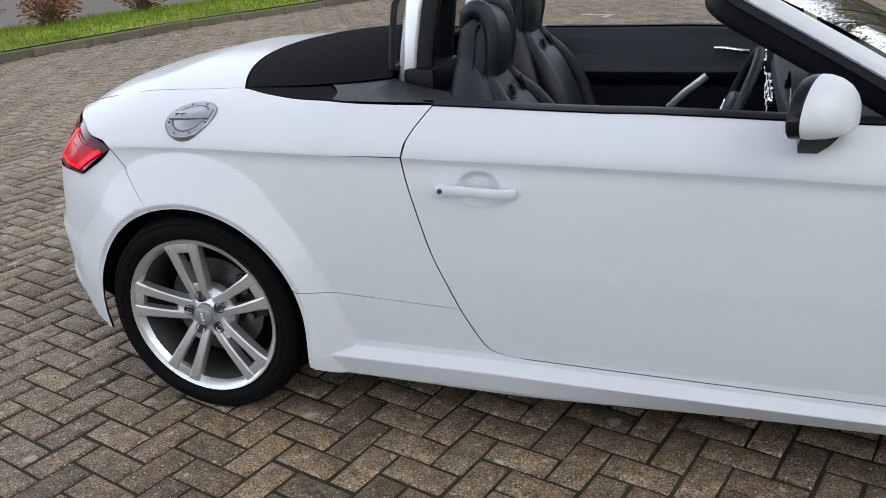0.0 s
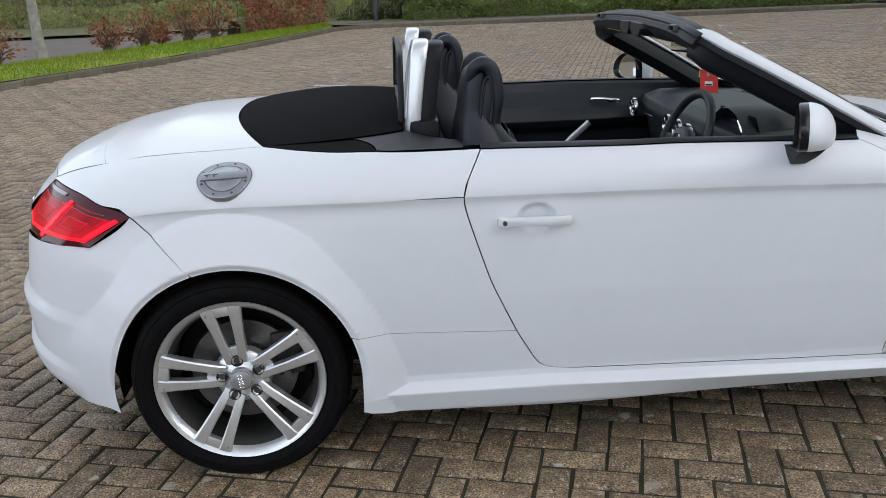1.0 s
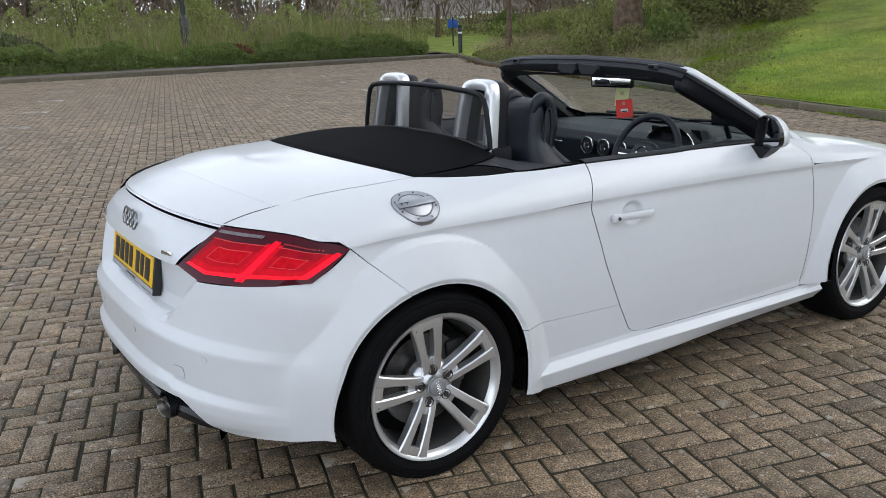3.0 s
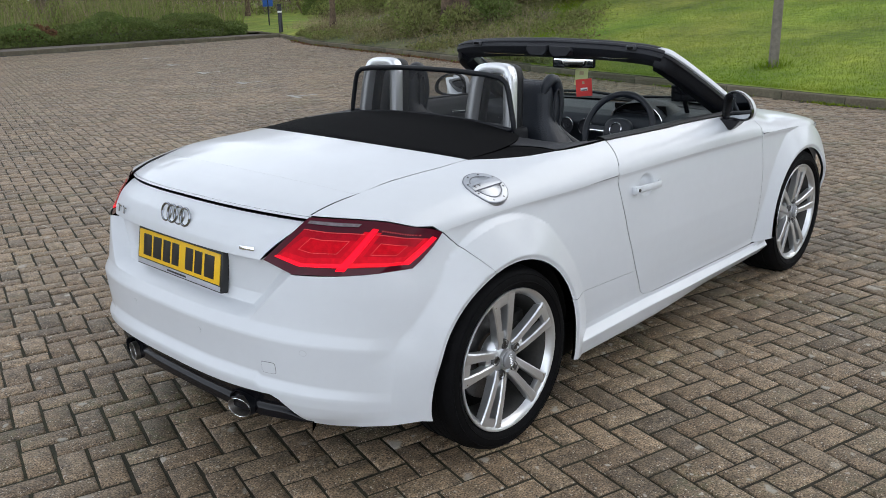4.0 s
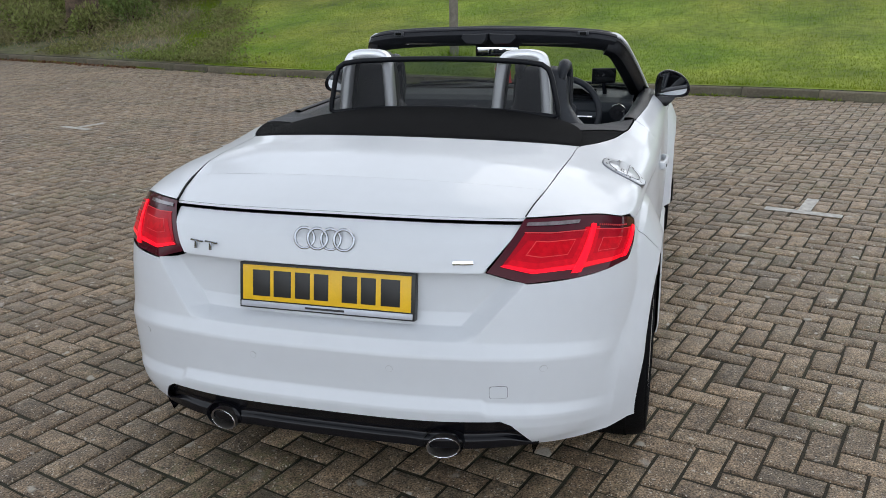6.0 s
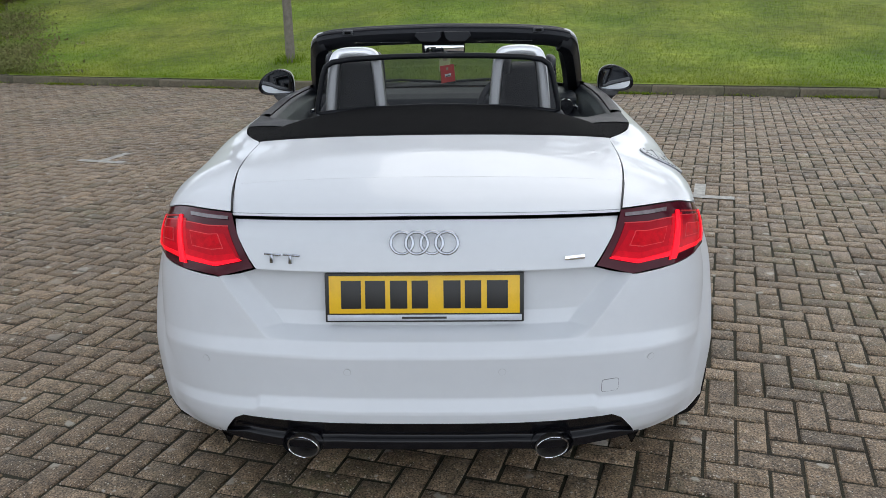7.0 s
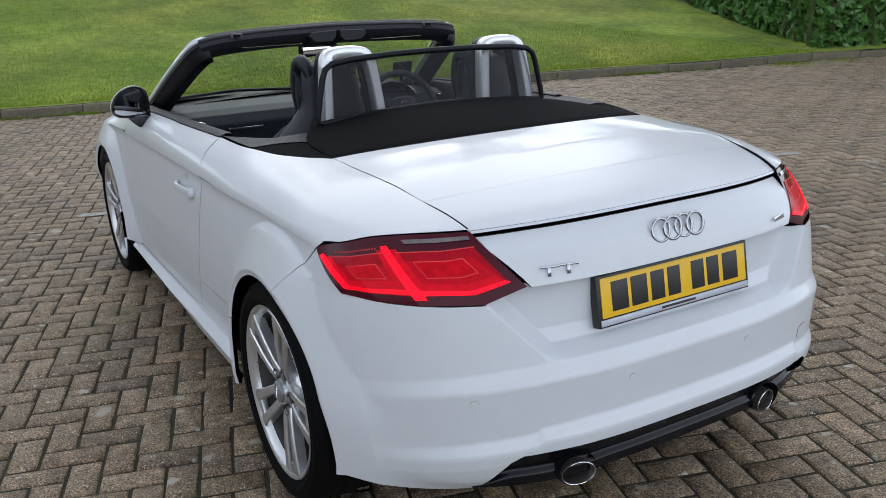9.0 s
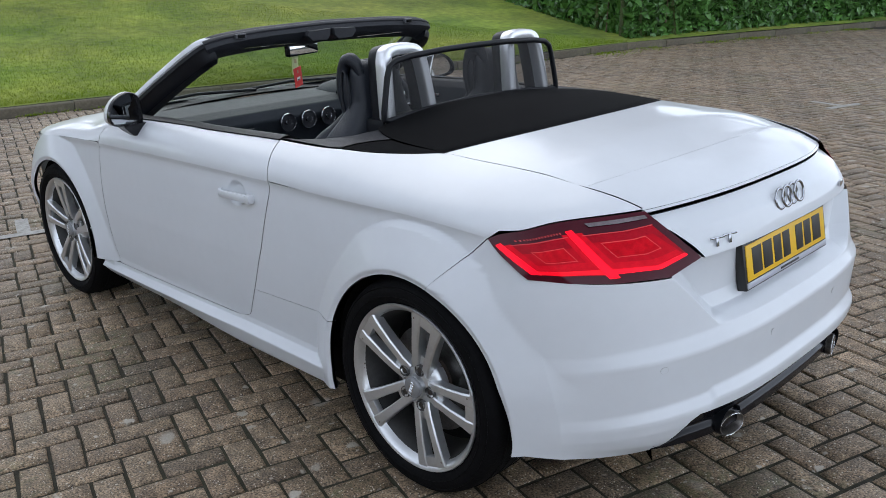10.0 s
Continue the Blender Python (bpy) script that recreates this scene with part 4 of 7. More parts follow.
part("flap_rim", lathe([(0.0828, 0.000), (0.0828, 0.0030), (0.0846, 0.0026), (0.0840, -0.004)], 48, "z", 1), FLAP_LINE, cap)
for y in (-0.052, -0.030):
    part("badge_bar", box((0.018, 0.003, 0.0016), (y, 0.010, 0.0078)), STEEL, cap)
    part("badge_bar", box((0.004, 0.010, 0.0016), (y - 0.001, 0.004, 0.0078)), STEEL, cap)
for k in range(8):
    a = radians(22.5 + 45 * k)
    part("flap_bolt", lathe([(0, 0.0058), (0.0036, 0.0056), (0.0042, 0.003)], 10, "z", 1, (0.0715 * math.cos(a), 0.0715 * math.sin(a), 0)), STEEL, cap)

for ob in (cap, *cap.children):
    # lay the flap on the shoulder, nearly flat
    for v in ob.data.vertices:
        q = CAP_M @ Vector((v.co.x, v.co.y, 0))
        q.z += 0.8 * (max(float(top_z(q.x, min(abs(q.y), 0.845))), q.z - 0.012) - q.z)
        v.co = (CAP_M.inverted() @ (q + gn * (v.co.z + 0.001))) * 0.94

# door handles, mirrors, door tops and door cards
for side, door in zip(BOTH, doors):
    hz = 0.768
    hy = float(flank(0.9, hz))
    hp = spline([(0.798, hy + 0.012, hz), (0.83, hy + 0.022, hz + 0.003), (0.90, hy + 0.026, hz + 0.002), (0.96, hy + 0.022, hz - 0.001), (0.992, hy + 0.004, hz - 0.003)], 6)
    bm = sweep([(p.x, p.y * side, p.z) for p in hp], oval(0.008, 0.014, 12, 3), scales=[0.9] + [1] * (len(hp) - 2) + [0.7])
    part("door_handle", bm, PAINT, door)
    part("handle_end", pillow((0.040, 0.030, 0.032), (0.797, side * (hy + 0.010), hz), n=8), PAINT, door)
    if side < 0:
        part("lock_barrel", lathe([(0, 0.002), (0.0065, 0.002), (0.007, -0.002)], 16, "y", -1, (0.797, -(hy + 0.0265), hz + 0.001)), STEEL, door)

    def belt_strip(u, v):
        x = 0.746 + u * 1.128
        y0 = belt_y(x)
        z0 = top_z(x, y0)
        y = y0 + 0.003 - v * 0.048
        return x, y, z0 + 0.004 + 0.008 * np.sin(np.clip(v * 2.2, 0, math.pi / 2)) - 0.010 * np.clip(v - 0.75, 0, 1)
    patches("waist_seal", [(belt_strip, 40, 8)], BLACK_TRIM, door, "black rubber waist seal", flange=0.02, sides=(side,))
    prof = line([(0.752, 0.004), (0.735, -0.004), (0.712, -0.03), (0.690, -0.10), (0.655, -0.135), (0.640, -0.155), (0.66, -0.19), (0.70, -0.22), (0.71, -0.36), (0.69, -0.45), (0.68, -0.55)])

    def card(u, v):
        x = 0.70 + u * 1.26
        y, dz = prof(v)
        return x, y * belt_y(x) / 0.80, top_z(x, belt_y(x)) + dz + 0.03 * smooth(u, 0.5, 1) * smooth(v, 0.1, 0.4) * (1 - smooth(v, 0.5, 0.7))
    patches("door_card", [(card, 30, 50)], LEATHER, door, "black leather door lining", flange=0, sides=(side,))
    hp = spline([(1.42, 0.668, 0.880), (1.46, 0.660, 0.880), (1.52, 0.655, 0.872), (1.55, 0.660, 0.868)], 5)
    part("inner_handle", sweep([(p.x, p.y * side, p.z) for p in hp], oval(0.006, 0.010, 8)), CHROME, door, "chrome inner handle")
    part("grab_bar", sweep([(p[0], p[1] * side, p[2]) for p in ((1.26, 0.60, 0.66), (1.32, 0.60, 0.72), (1.40, 0.61, 0.785))], oval(0.010, 0.015, 8)), ALLOY, door, "satin aluminium grab bar")

    # mirror: stalk, housing, glass
    outline = [(p.x, p.y) for p in spline([(0.800, 0.942, 0), (0.800, 1.000, 0), (0.814, 1.046, 0), (0.860, 1.067, 0), (0.914, 1.054, 0), (0.952, 1.024, 0), (0.969, 0.986, 0), (0.960, 0.953, 0), (0.922, 0.937, 0), (0.850, 0.932, 0), (0.812, 0.933, 0)], 4)]
    m = len(outline)

    def mirror_ring(bm, dx, k, fall=0.0):
        ring = []
        for yo, zo in outline:
            y, z = 0.880 + (yo - 0.880) * k, 1.000 + (zo - 1.000) * k - fall
            ring.append(bm.verts.new((1.686 + dx - 0.40 * (y - 0.82), side * y, z)))
        return ring

    def mirror_skin(name, rows, mat, parent, label="", keep=None, cap=True):
        bm = bmesh.new()
        rings = [mirror_ring(bm, *r) for r in rows]
        for i in range(len(rings) - 1):
            for j in range(m):
                q = (rings[i][j], rings[i][(j + 1) % m], rings[i + 1][(j + 1) % m], rings[i + 1][j])
                if keep is None or keep(sum(v.co.z for v in q) / 4):
                    bm.faces.new(q)
        if cap:
            bm.faces.new(rings[-1])
        bmesh.ops.delete(bm, geom=[v for v in bm.verts if not v.link_faces], context="VERTS")
        return part(name, bm, mat, parent, label, 50)
    body = [(0.0, 0.985), (0.006, 1.0), (0.022, 0.99, 0.001), (0.044, 0.92, 0.004), (0.062, 0.80, 0.008), (0.076, 0.63, 0.013), (0.085, 0.42, 0.017), (0.089, 0.18, 0.019)]
    mirror = mirror_skin("door_mirror", body, PAINT, car, "door mirror with a white shell", lambda z: z > 0.943)
    mirror_skin("mirror_base", body, GLOSS_BLACK, mirror, "black lower shell of the mirror", lambda z: z <= 0.943, False)
    mirror_skin("mirror_rim", [(0.010, 0.84), (-0.012, 0.86), (-0.026, 0.95), (-0.022, 1.0), (-0.002, 1.003), (0.004, 0.99)], GLOSS_BLACK, mirror, "black rim round the mirror glass", None, False)
    mirror_skin("mirror_glass", [(-0.004, 0.87), (-0.006, 0.86)], MIRROR, mirror)
    bm = bmesh.new()
    for x0, x1, y0, y1, z in ((1.640, 1.715, 0.770, 0.905, 0.938), (1.636, 1.700, 0.790, 0.885, 0.912), (1.640, 1.680, 0.815, 0.862, 0.890)):
        for a, b in ((x0, y0), (x1, y0), (x1, y1), (x0, y1)):
            bm.verts.new((a, side * b, z))
    bm.verts.ensure_lookup_table()
    for i in (0, 4):
        for j in range(4):
            bm.faces.new([bm.verts[k] for k in (i + j, i + (j + 1) % 4, i + 4 + (j + 1) % 4, i + 4 + j)])
    bm.faces.new(bm.verts[8:12])
    bm.faces.new(bm.verts[0:4])
    part("mirror_stalk", bm, GLOSS_BLACK, mirror, "black mirror stalk", 20)


# windscreen and its frame
pillar_path = spline([(2.12, 0.738, 0.870), (1.94, 0.708, 0.970), (1.76, 0.676, 1.073), (1.58, 0.640, 1.172), (1.510, 0.622, 1.210), (1.476, 0.596, 1.236), (1.468, 0.545, 1.250),
                      (1.472, 0.46, 1.258), (1.478, 0.30, 1.266), (1.484, 0.0, 1.272)], 8)
full = [(p.x, p.y, p.z) for p in pillar_path] + [(p.x, -p.y, p.z) for p in reversed(pillar_path[:-1])]


def ribbon(path, rows, name, mat, parent, label="", drop=0.0):
    """A frame carried along the screen's edge: rows of (outwards, forwards) in metres."""
    bm = bmesh.new()
    rings = []
    n = len(path)
    for i, p in enumerate(path):
        p = Vector(p)
        d = (Vector(path[min(i + 1, n - 1)]) - Vector(path[max(i - 1, 0)])).normalized()
        normal = Vector((0.52, 0, 0.85))
        out = d.cross(normal).normalized()
        normal = out.cross(d).normalized()
        low = drop * float(smooth(0.62 - abs(p.y), 0.0, 0.06))
        rings.append([bm.verts.new(p + out * a + normal * (b - low)) for a, b in rows])
    m = len(rows)
    for i in range(n - 1):
        for j in range(m):
            bm.faces.new((rings[i][j], rings[i][(j + 1) % m], rings[i + 1][(j + 1) % m], rings[i + 1][j]))
    bm.faces.new(rings[0])
    bm.faces.new(list(reversed(rings[-1])))
    return part(name, bm, mat, parent, label)


frame_ob = ribbon(full, [(-0.036, 0.018), (-0.010, 0.025), (0.008, 0.026), (0.026, 0.020), (0.037, 0.006), (0.039, -0.006), (0.030, -0.012), (0.012, 0.008), (-0.034, 0.013)], "windscreen_frame", PAINT, car, "white outer skin of the screen frame", 0.011)
for leg in ([p for p in full if p[1] > 0.575], [p for p in full if p[1] < -0.575]):
    ribbon(leg, [(-0.022, 0.012), (0.012, 0.006), (0.026, -0.010), (0.037, -0.014), (0.039, -0.030), (0.030, -0.040), (0.029, -0.062), (0.012, -0.082), (-0.034, -0.082), (-0.060, -0.044), (-0.046, -0.004)], "frame_lining", BLACK_TRIM, frame_ob, "black inner lining of the screen frame")
part_of = [p for p in full if abs(p[1]) < 0.598]
ribbon(part_of, [(0.002, 0.010), (0.006, 0.018), (0.020, 0.016), (0.030, 0.008), (0.034, 0.000), (0.039, -0.002), (0.047, -0.010), (0.050, -0.020), (0.046, -0.024), (0.050, -0.030), (0.048, -0.046), (0.030, -0.056), (0.000, -0.060), (-0.040, -0.060), (-0.048, -0.030), (-0.040, 0.004)], "header_lining", SIDE_PLASTIC, frame_ob, "black padded header")
for side in BOTH:
    bm = bmesh.new()
    rings = [[bm.verts.new((x, side * y, z)) for y, z in ((0.006, 1.262), (0.130, 1.258), (0.138, 1.240), (0.112, 1.214), (0.030, 1.212), (0.010, 1.232))] for x in (1.398, 1.405, 1.480)]
    for v in rings[0]:
        v.co.y, v.co.z = side * 0.07 + (v.co.y - side * 0.07) * 0.93, 1.238 + (v.co.z - 1.238) * 0.9
    for i in range(2):
        for j in range(6):
            bm.faces.new((rings[i][j], rings[i][(j + 1) % 6], rings[i + 1][(j + 1) % 6], rings[i + 1][j]))
    bm.faces.new(rings[0])
    part("header_catch", bm, SIDE_PLASTIC, frame_ob, "dark grey latch cover", 25)
    part("latch_socket", box((0.016, 0.050, 0.020), (1.409, side * 0.462, 1.262), bevel=0.004), LATCH_GREY, frame_ob, "dark grey latch surround")
    part("latch_hole", box((0.016, 0.030, 0.012), (1.404, side * 0.462, 1.262), bevel=0.002), DARK, frame_ob)
    part("header_slot", box((0.003, 0.27, 0.002), (1.430, side * 0.300, 1.211)), CHROME, frame_ob, "thin bright seal line")


def pane(u, v):
    s = 2 * u - 1
    yb, yt = 0.715, 0.575
    xb = 2.20 - 0.12 * s ** 2
    zb = 0.905 + 0.02 * (1 - s ** 2)
    xt = 1.495 - 0.012 * s ** 2
    zt = 1.262 - 0.020 * s ** 2
    bulge = 0.02 * 4 * v * (1 - v)
    return xb + (xt - xb) * v + bulge * 0.5, s * (yb + (yt - yb) * v), zb + (zt - zb) * v + bulge


glass = patches("windscreen", [(pane, 24, 16)], GLASS, frame_ob, "clear windscreen", flange=0)
glass.visible_shadow = False
glass.data.flip_normals()
patches("cowl_panel", [(lambda u, v: (2.10 + 0.16 * v - 0.10 * (2 * u - 1) ** 2, (2 * u - 1) * 0.70, 0.902 + 0.018 * (1 - (2 * u - 1) ** 2) + 0.006 * v), 20, 4)], BLACK_TRIM, car, "black scuttle panel", flange=0.01)
for y0, y1 in ((0.60, -0.05), (0.05, -0.62)):
    part("wiper_arm", sweep([(2.20, y0, 0.925), (2.17, (y0 + y1) / 2, 0.945), (2.15, y1, 0.93)], oval(0.012, 0.008, 8)), BLACK_TRIM, car)


# folded soft top, side covers
def tonneau(u, v):
    s = 2 * u - 1
    fx = -0.042 + 0.143 * np.abs(s) ** 2.3
    y = s * (0.607 + (0.500 - 0.607) * v ** 3)
    x = fx + (0.53 - fx) * v
    edge = top_z(fx, s * 0.607)
    end = 1.030 - 0.045 * np.abs(s) ** 3
    z = edge + (end - edge) * v + 0.022 * np.sin(math.pi * np.clip(v, 0, 1)) * (1 - np.abs(s) ** 3)
    return x, y, z - 0.006 * (1 - smooth(v, 0, 0.05)) + 0.002


patches("soft_top_cover", [(tonneau, 50, 30)], FABRIC, car, "black fabric folded roof", flange=0.03)


def side_cover(u, v, a, b, lift):
    x = a + u * (b - a)
    skew = 0.10 * v ** 2 * ((1 - u) if lift else u)
    y1 = np.interp(x, [0.10, 0.20, 0.33, 0.48, 0.60, 0.742, 0.78], [0.610, 0.662, 0.713, 0.745, 0.750, 0.754, 0.755]) - 0.002
    y0 = np.interp(x, [0.10, 0.25, 0.36, 0.45, 0.53, 0.60, 0.76], [0.604, 0.598, 0.578, 0.545, 0.494, 0.48, 0.47])
    y = y1 + (y0 - y1) * v
    x = x - skew
    z1 = top_z(np.minimum(x, 0.70), y1) + 0.001
    edge = float(top_z(0.101, 0.607))
    z0 = np.interp(x, [0.101, 0.53, 0.60, 0.76], [edge + 0.001, 0.978, 0.955, 0.925])
    return x, y, z1 + (z0 - z1) * np.sin(v * math.pi / 2) + 0.003 * lift


for side in BOTH:
    patches("roof_side_fabric", [(lambda u, v: side_cover(u, v, 0.098, 0.438, 0.0), 20, 14)], FABRIC, car, flange=0.03, sides=(side,))
    patches("roof_side_cover", [(lambda u, v: side_cover(u, v, 0.442, 0.76, 1.0), 20, 14)], SIDE_PLASTIC, car, "dark grey plastic cover beside the folded roof", flange=0.012, sides=(side,))

# roll hoops
for side in BOTH:
    c = side * 0.325
    pts = spline([(0.565, -0.122, 0.93), (0.575, -0.118, 1.03), (0.592, -0.106, 1.15), (0.602, -0.096, 1.205), (0.610, -0.070, 1.234), (0.613, 0.0, 1.241),
                  (0.610, 0.070, 1.234), (0.602, 0.096, 1.205), (0.592, 0.106, 1.15), (0.575, 0.118, 1.03), (0.565, 0.122, 0.93)], 6)
    pts = [Vector((p.x, p.y * 0.91, p.z)) for p in pts]
    bm = bmesh.new()
    rings = []
    for i, p in enumerate(pts):
        d = (pts[min(i + 1, len(pts) - 1)] - pts[max(i - 1, 0)]).normalized()
        ahead = Vector((1, 0, 0))
        out = ahead.cross(d).normalized()
        rings.append([bm.verts.new(Vector((p.x, p.y + c, p.z)) + ahead * (a * 0.028 - 0.010) + out * (b * 0.021 - 0.007)) for a, b in oval(1, 1, 16, 4)])
    for i in range(len(rings) - 1):
        for j in range(16):
            bm.faces.new((rings[i][j], rings[i][(j + 1) % 16], rings[i + 1][(j + 1) % 16], rings[i + 1][j]))
    hoop = part("roll_hoop", bm, HOOP_SILVER, car, "polished silver roll hoop")
    bm = bmesh.new()
    rings = []
    for i, p in enumerate(pts):
        d = (pts[min(i + 1, len(pts) - 1)] - pts[max(i - 1, 0)]).normalized()
        ahead = Vector((1, 0, 0))
        out = ahead.cross(d).normalized()
        rings.append([bm.verts.new(Vector((p.x, p.y + c, p.z)) + ahead * (a * 0.032 + 0.034) + out * (b * 0.019 - 0.012)) for a, b in oval(1, 1, 12, 4)])
    for i in range(len(rings) - 1):
        for j in range(12):
            bm.faces.new((rings[i][j], rings[i][(j + 1) % 12], rings[i + 1][(j + 1) % 12], rings[i + 1][j]))
    part("hoop_liner", bm, BLACK_TRIM, hoop, "black padded liner of the hoop")
    part("hoop_foot", box((0.10, 0.27, 0.10), (0.60, c, 0.955), bevel=0.02), BLACK_TRIM, hoop, "black cover at the foot of the hoop")

# wind deflector
corner = [(0.49, 1.010), (0.487, 1.04), (0.462, 1.15), (0.448, 1.185), (0.420, 1.203), (0.35, 1.213), (0.18, 1.221), (0.0, 1.223)]
ups = [(y, z) for y, z in corner] + [(-y, z) for y, z in reversed(corner[:-1])]
low = [(-0.47, 1.003), (-0.30, 1.019), (0.0, 1.030), (0.30, 1.019), (0.47, 1.003)]
rim = [(0.525 + (z - 1.0) * 0.03, y * 0.97, z) for y, z in ups + low]
deflector = part("wind_deflector", sweep(rim, oval(0.011, 0.010, 10), closed=True, up=(1, 0, 0)), BLACK_TRIM, car, "black-framed wind deflector")
bm = bmesh.new()
bm.faces.new([bm.verts.new(p) for p in rim])
net = part("deflector_net", bm, MESH_NET, deflector, "dark see-through net")

# seats
def shell(name, rows, mat, parent, label="", power=3.2, n=28):
    """A padded upright shape from rows of (x, y, z, half depth, half width), lowest first."""
    bm = bmesh.new()
    rings = []
    for x, y, z, dx, dy in rows:
        rings.append([bm.verts.new((x + a, y + b, z)) for a, b in oval(dx, dy, n, power)])
    for i in range(len(rings) - 1):
        for k in range(n):
            bm.faces.new((rings[i][k], rings[i][(k + 1) % n], rings[i + 1][(k + 1) % n], rings[i + 1][k]))
    bm.faces.new(rings[0])
    bm.faces.new(rings[-1])
    return part(name, bm, mat, parent, label, 70)


def through_rows(keys, n=6):
    """Smooth rows between key rows of five numbers."""
    a = spline([k[:3] for k in keys], n)
    b = spline([(k[3], k[4], 0) for k in keys], n)
    return [(p.x, p.y, p.z, max(q.x, 0.004), max(q.y, 0.004)) for p, q in zip(a, b)]


for side in BOTH:
    c, back_x = side * 0.37, -0.070 if side > 0 else -0.022
    seat = part("seat", pillow((0.52, 0.48, 0.18), (1.17, c, 0.46), Euler((0, radians(-8), 0)).to_matrix(), 3.5, 18), LEATHER, car, "black leather sports seat with piped bolsters")
    back = [(0.990, c, 0.46, 0.09, 0.225), (0.925, c, 0.60, 0.120, 0.235), (0.865, c, 0.76, 0.125, 0.232), (0.818, c, 0.90, 0.100, 0.205), (0.795, c, 0.985, 0.070, 0.146), (0.788, c, 1.04, 0.052, 0.116),
            (0.790, c, 1.10, 0.045, 0.110), (0.795, c, 1.145, 0.040, 0.104), (0.800, c, 1.172, 0.030, 0.090), (0.804, c, 1.186, 0.012, 0.060)]
    shell("backrest", through_rows(back), LEATHER, seat, "black leather backrest with a built-in headrest")
    shell("headrest_pad", through_rows([(0.840, c, 0.975, 0.016, 0.070), (0.838, c, 1.010, 0.028, 0.084), (0.842, c, 1.070, 0.036, 0.088), (0.838, c, 1.130, 0.036, 0.086), (0.826, c, 1.172, 0.026, 0.078), (0.818, c, 1.188, 0.010, 0.056)]), LEATHER, seat, power=3.0)
    panel = [(1.065, c, 0.50, 0.02, 0.12), (1.02, c, 0.66, 0.028, 0.145), (0.965, c, 0.80, 0.028, 0.14), (0.92, c, 0.90, 0.022, 0.11), (0.880, c, 0.955, 0.008, 0.06)]
    shell("backrest_pad", through_rows(panel), LEATHER, seat, power=2.6)
    hook = [(0.770, 0.084, 1.140), (0.786, 0.090, 1.178), (0.812, 0.092, 1.192), (0.838, 0.094, 1.180), (0.854, 0.098, 1.138), (0.858, 0.100, 1.082), (0.852, 0.097, 1.034), (0.850, 0.096, 0.992), (0.878, 0.122, 0.945), (0.925, 0.164, 0.885), (0.980, 0.206, 0.780), (1.030, 0.215, 0.640), (1.070, 0.205, 0.480)]
    girth = [0.6, 0.95, 1.1, 1.1, 1.0, 0.95, 0.85, 0.85, 1.05, 1.4, 1.8, 1.9, 1.9]
    for s2 in BOTH:
        path = spline([(x, c + s2 * y, z) for x, y, z in hook], 6)
        sizes = [float(np.interp(i / 6, range(len(girth)), girth)) for i in range(len(path))]
        part("headrest_roll", sweep(path, oval(0.023, 0.024, 12), up=(0, 1, 0), scales=sizes), LEATHER, seat, "padded roll that curls round headrest and bolster", 70)
        loop_ = spline([(0.805, c + s2 * 0.1215, 0.900), (0.800, c + s2 * 0.120, 0.990), (0.805, c + s2 * 0.119, 1.080), (0.815, c + s2 * 0.118, 1.140), (0.832, c + s2 * 0.118, 1.152), (0.840, c + s2 * 0.120, 1.110), (0.838, c + s2 * 0.121, 1.050), (0.832, c + s2 * 0.122, 1.000), (0.850, c + s2 * 0.140, 0.950)], 6)
        part("piping", sweep(loop_, oval(0.0035, 0.0035, 6)), SIDE_PLASTIC, seat, "dark grey piping")
        side_pad = [(0.818, c + s2 * 0.105, 0.960, 0.012, 0.008), (0.820, c + s2 * 0.107, 1.010, 0.024, 0.011), (0.828, c + s2 * 0.107, 1.070, 0.026, 0.012), (0.834, c + s2 * 0.105, 1.125, 0.018, 0.010), (0.836, c + s2 * 0.103, 1.148, 0.006, 0.005)]
        shell("headrest_side", through_rows(side_pad), LEATHER, seat, power=2.2, n=16)
        guide = part("belt_guide", lathe([(0.015, 0.000), (0.020, 0.004), (0.025, 0.0), (0.020, -0.004), (0.015, 0.0)], 24, "x", 1), SIDE_PLASTIC, seat, "grey-rimmed oval opening")
        guide.matrix_basis = pose(0.906, c + s2 * 0.078, 0.955, 0, -24, s2 * 15)
        hole = part("guide_hole", lathe([(0, 0.0), (0.016, 0.0), (0.017, -0.004)], 20, "x", -1), DARK, seat)
        hole.matrix_basis = pose(0.903, c + s2 * 0.078, 0.954, 0, -24, s2 * 15)
    seat.location = (back_x - 0.010, -0.022, 0.008) if side > 0 else (back_x, 0, -0.017)


# dashboard
def dash_top(u, v):
    s = 2 * u - 1
    prof_x = np.interp(v, [0, 0.25, 0.55, 0.70, 0.78, 0.85, 1.0], [2.12, 1.92, 1.70, 1.625, 1.615, 1.64, 1.72])
    prof_z = np.interp(v, [0, 0.25, 0.55, 0.70, 0.78, 0.85, 1.0], [0.905, 0.922, 0.925, 0.905, 0.87, 0.80, 0.50])
    return prof_x + 0.05 * s ** 4, s * 0.69, prof_z - 0.012 * s ** 4


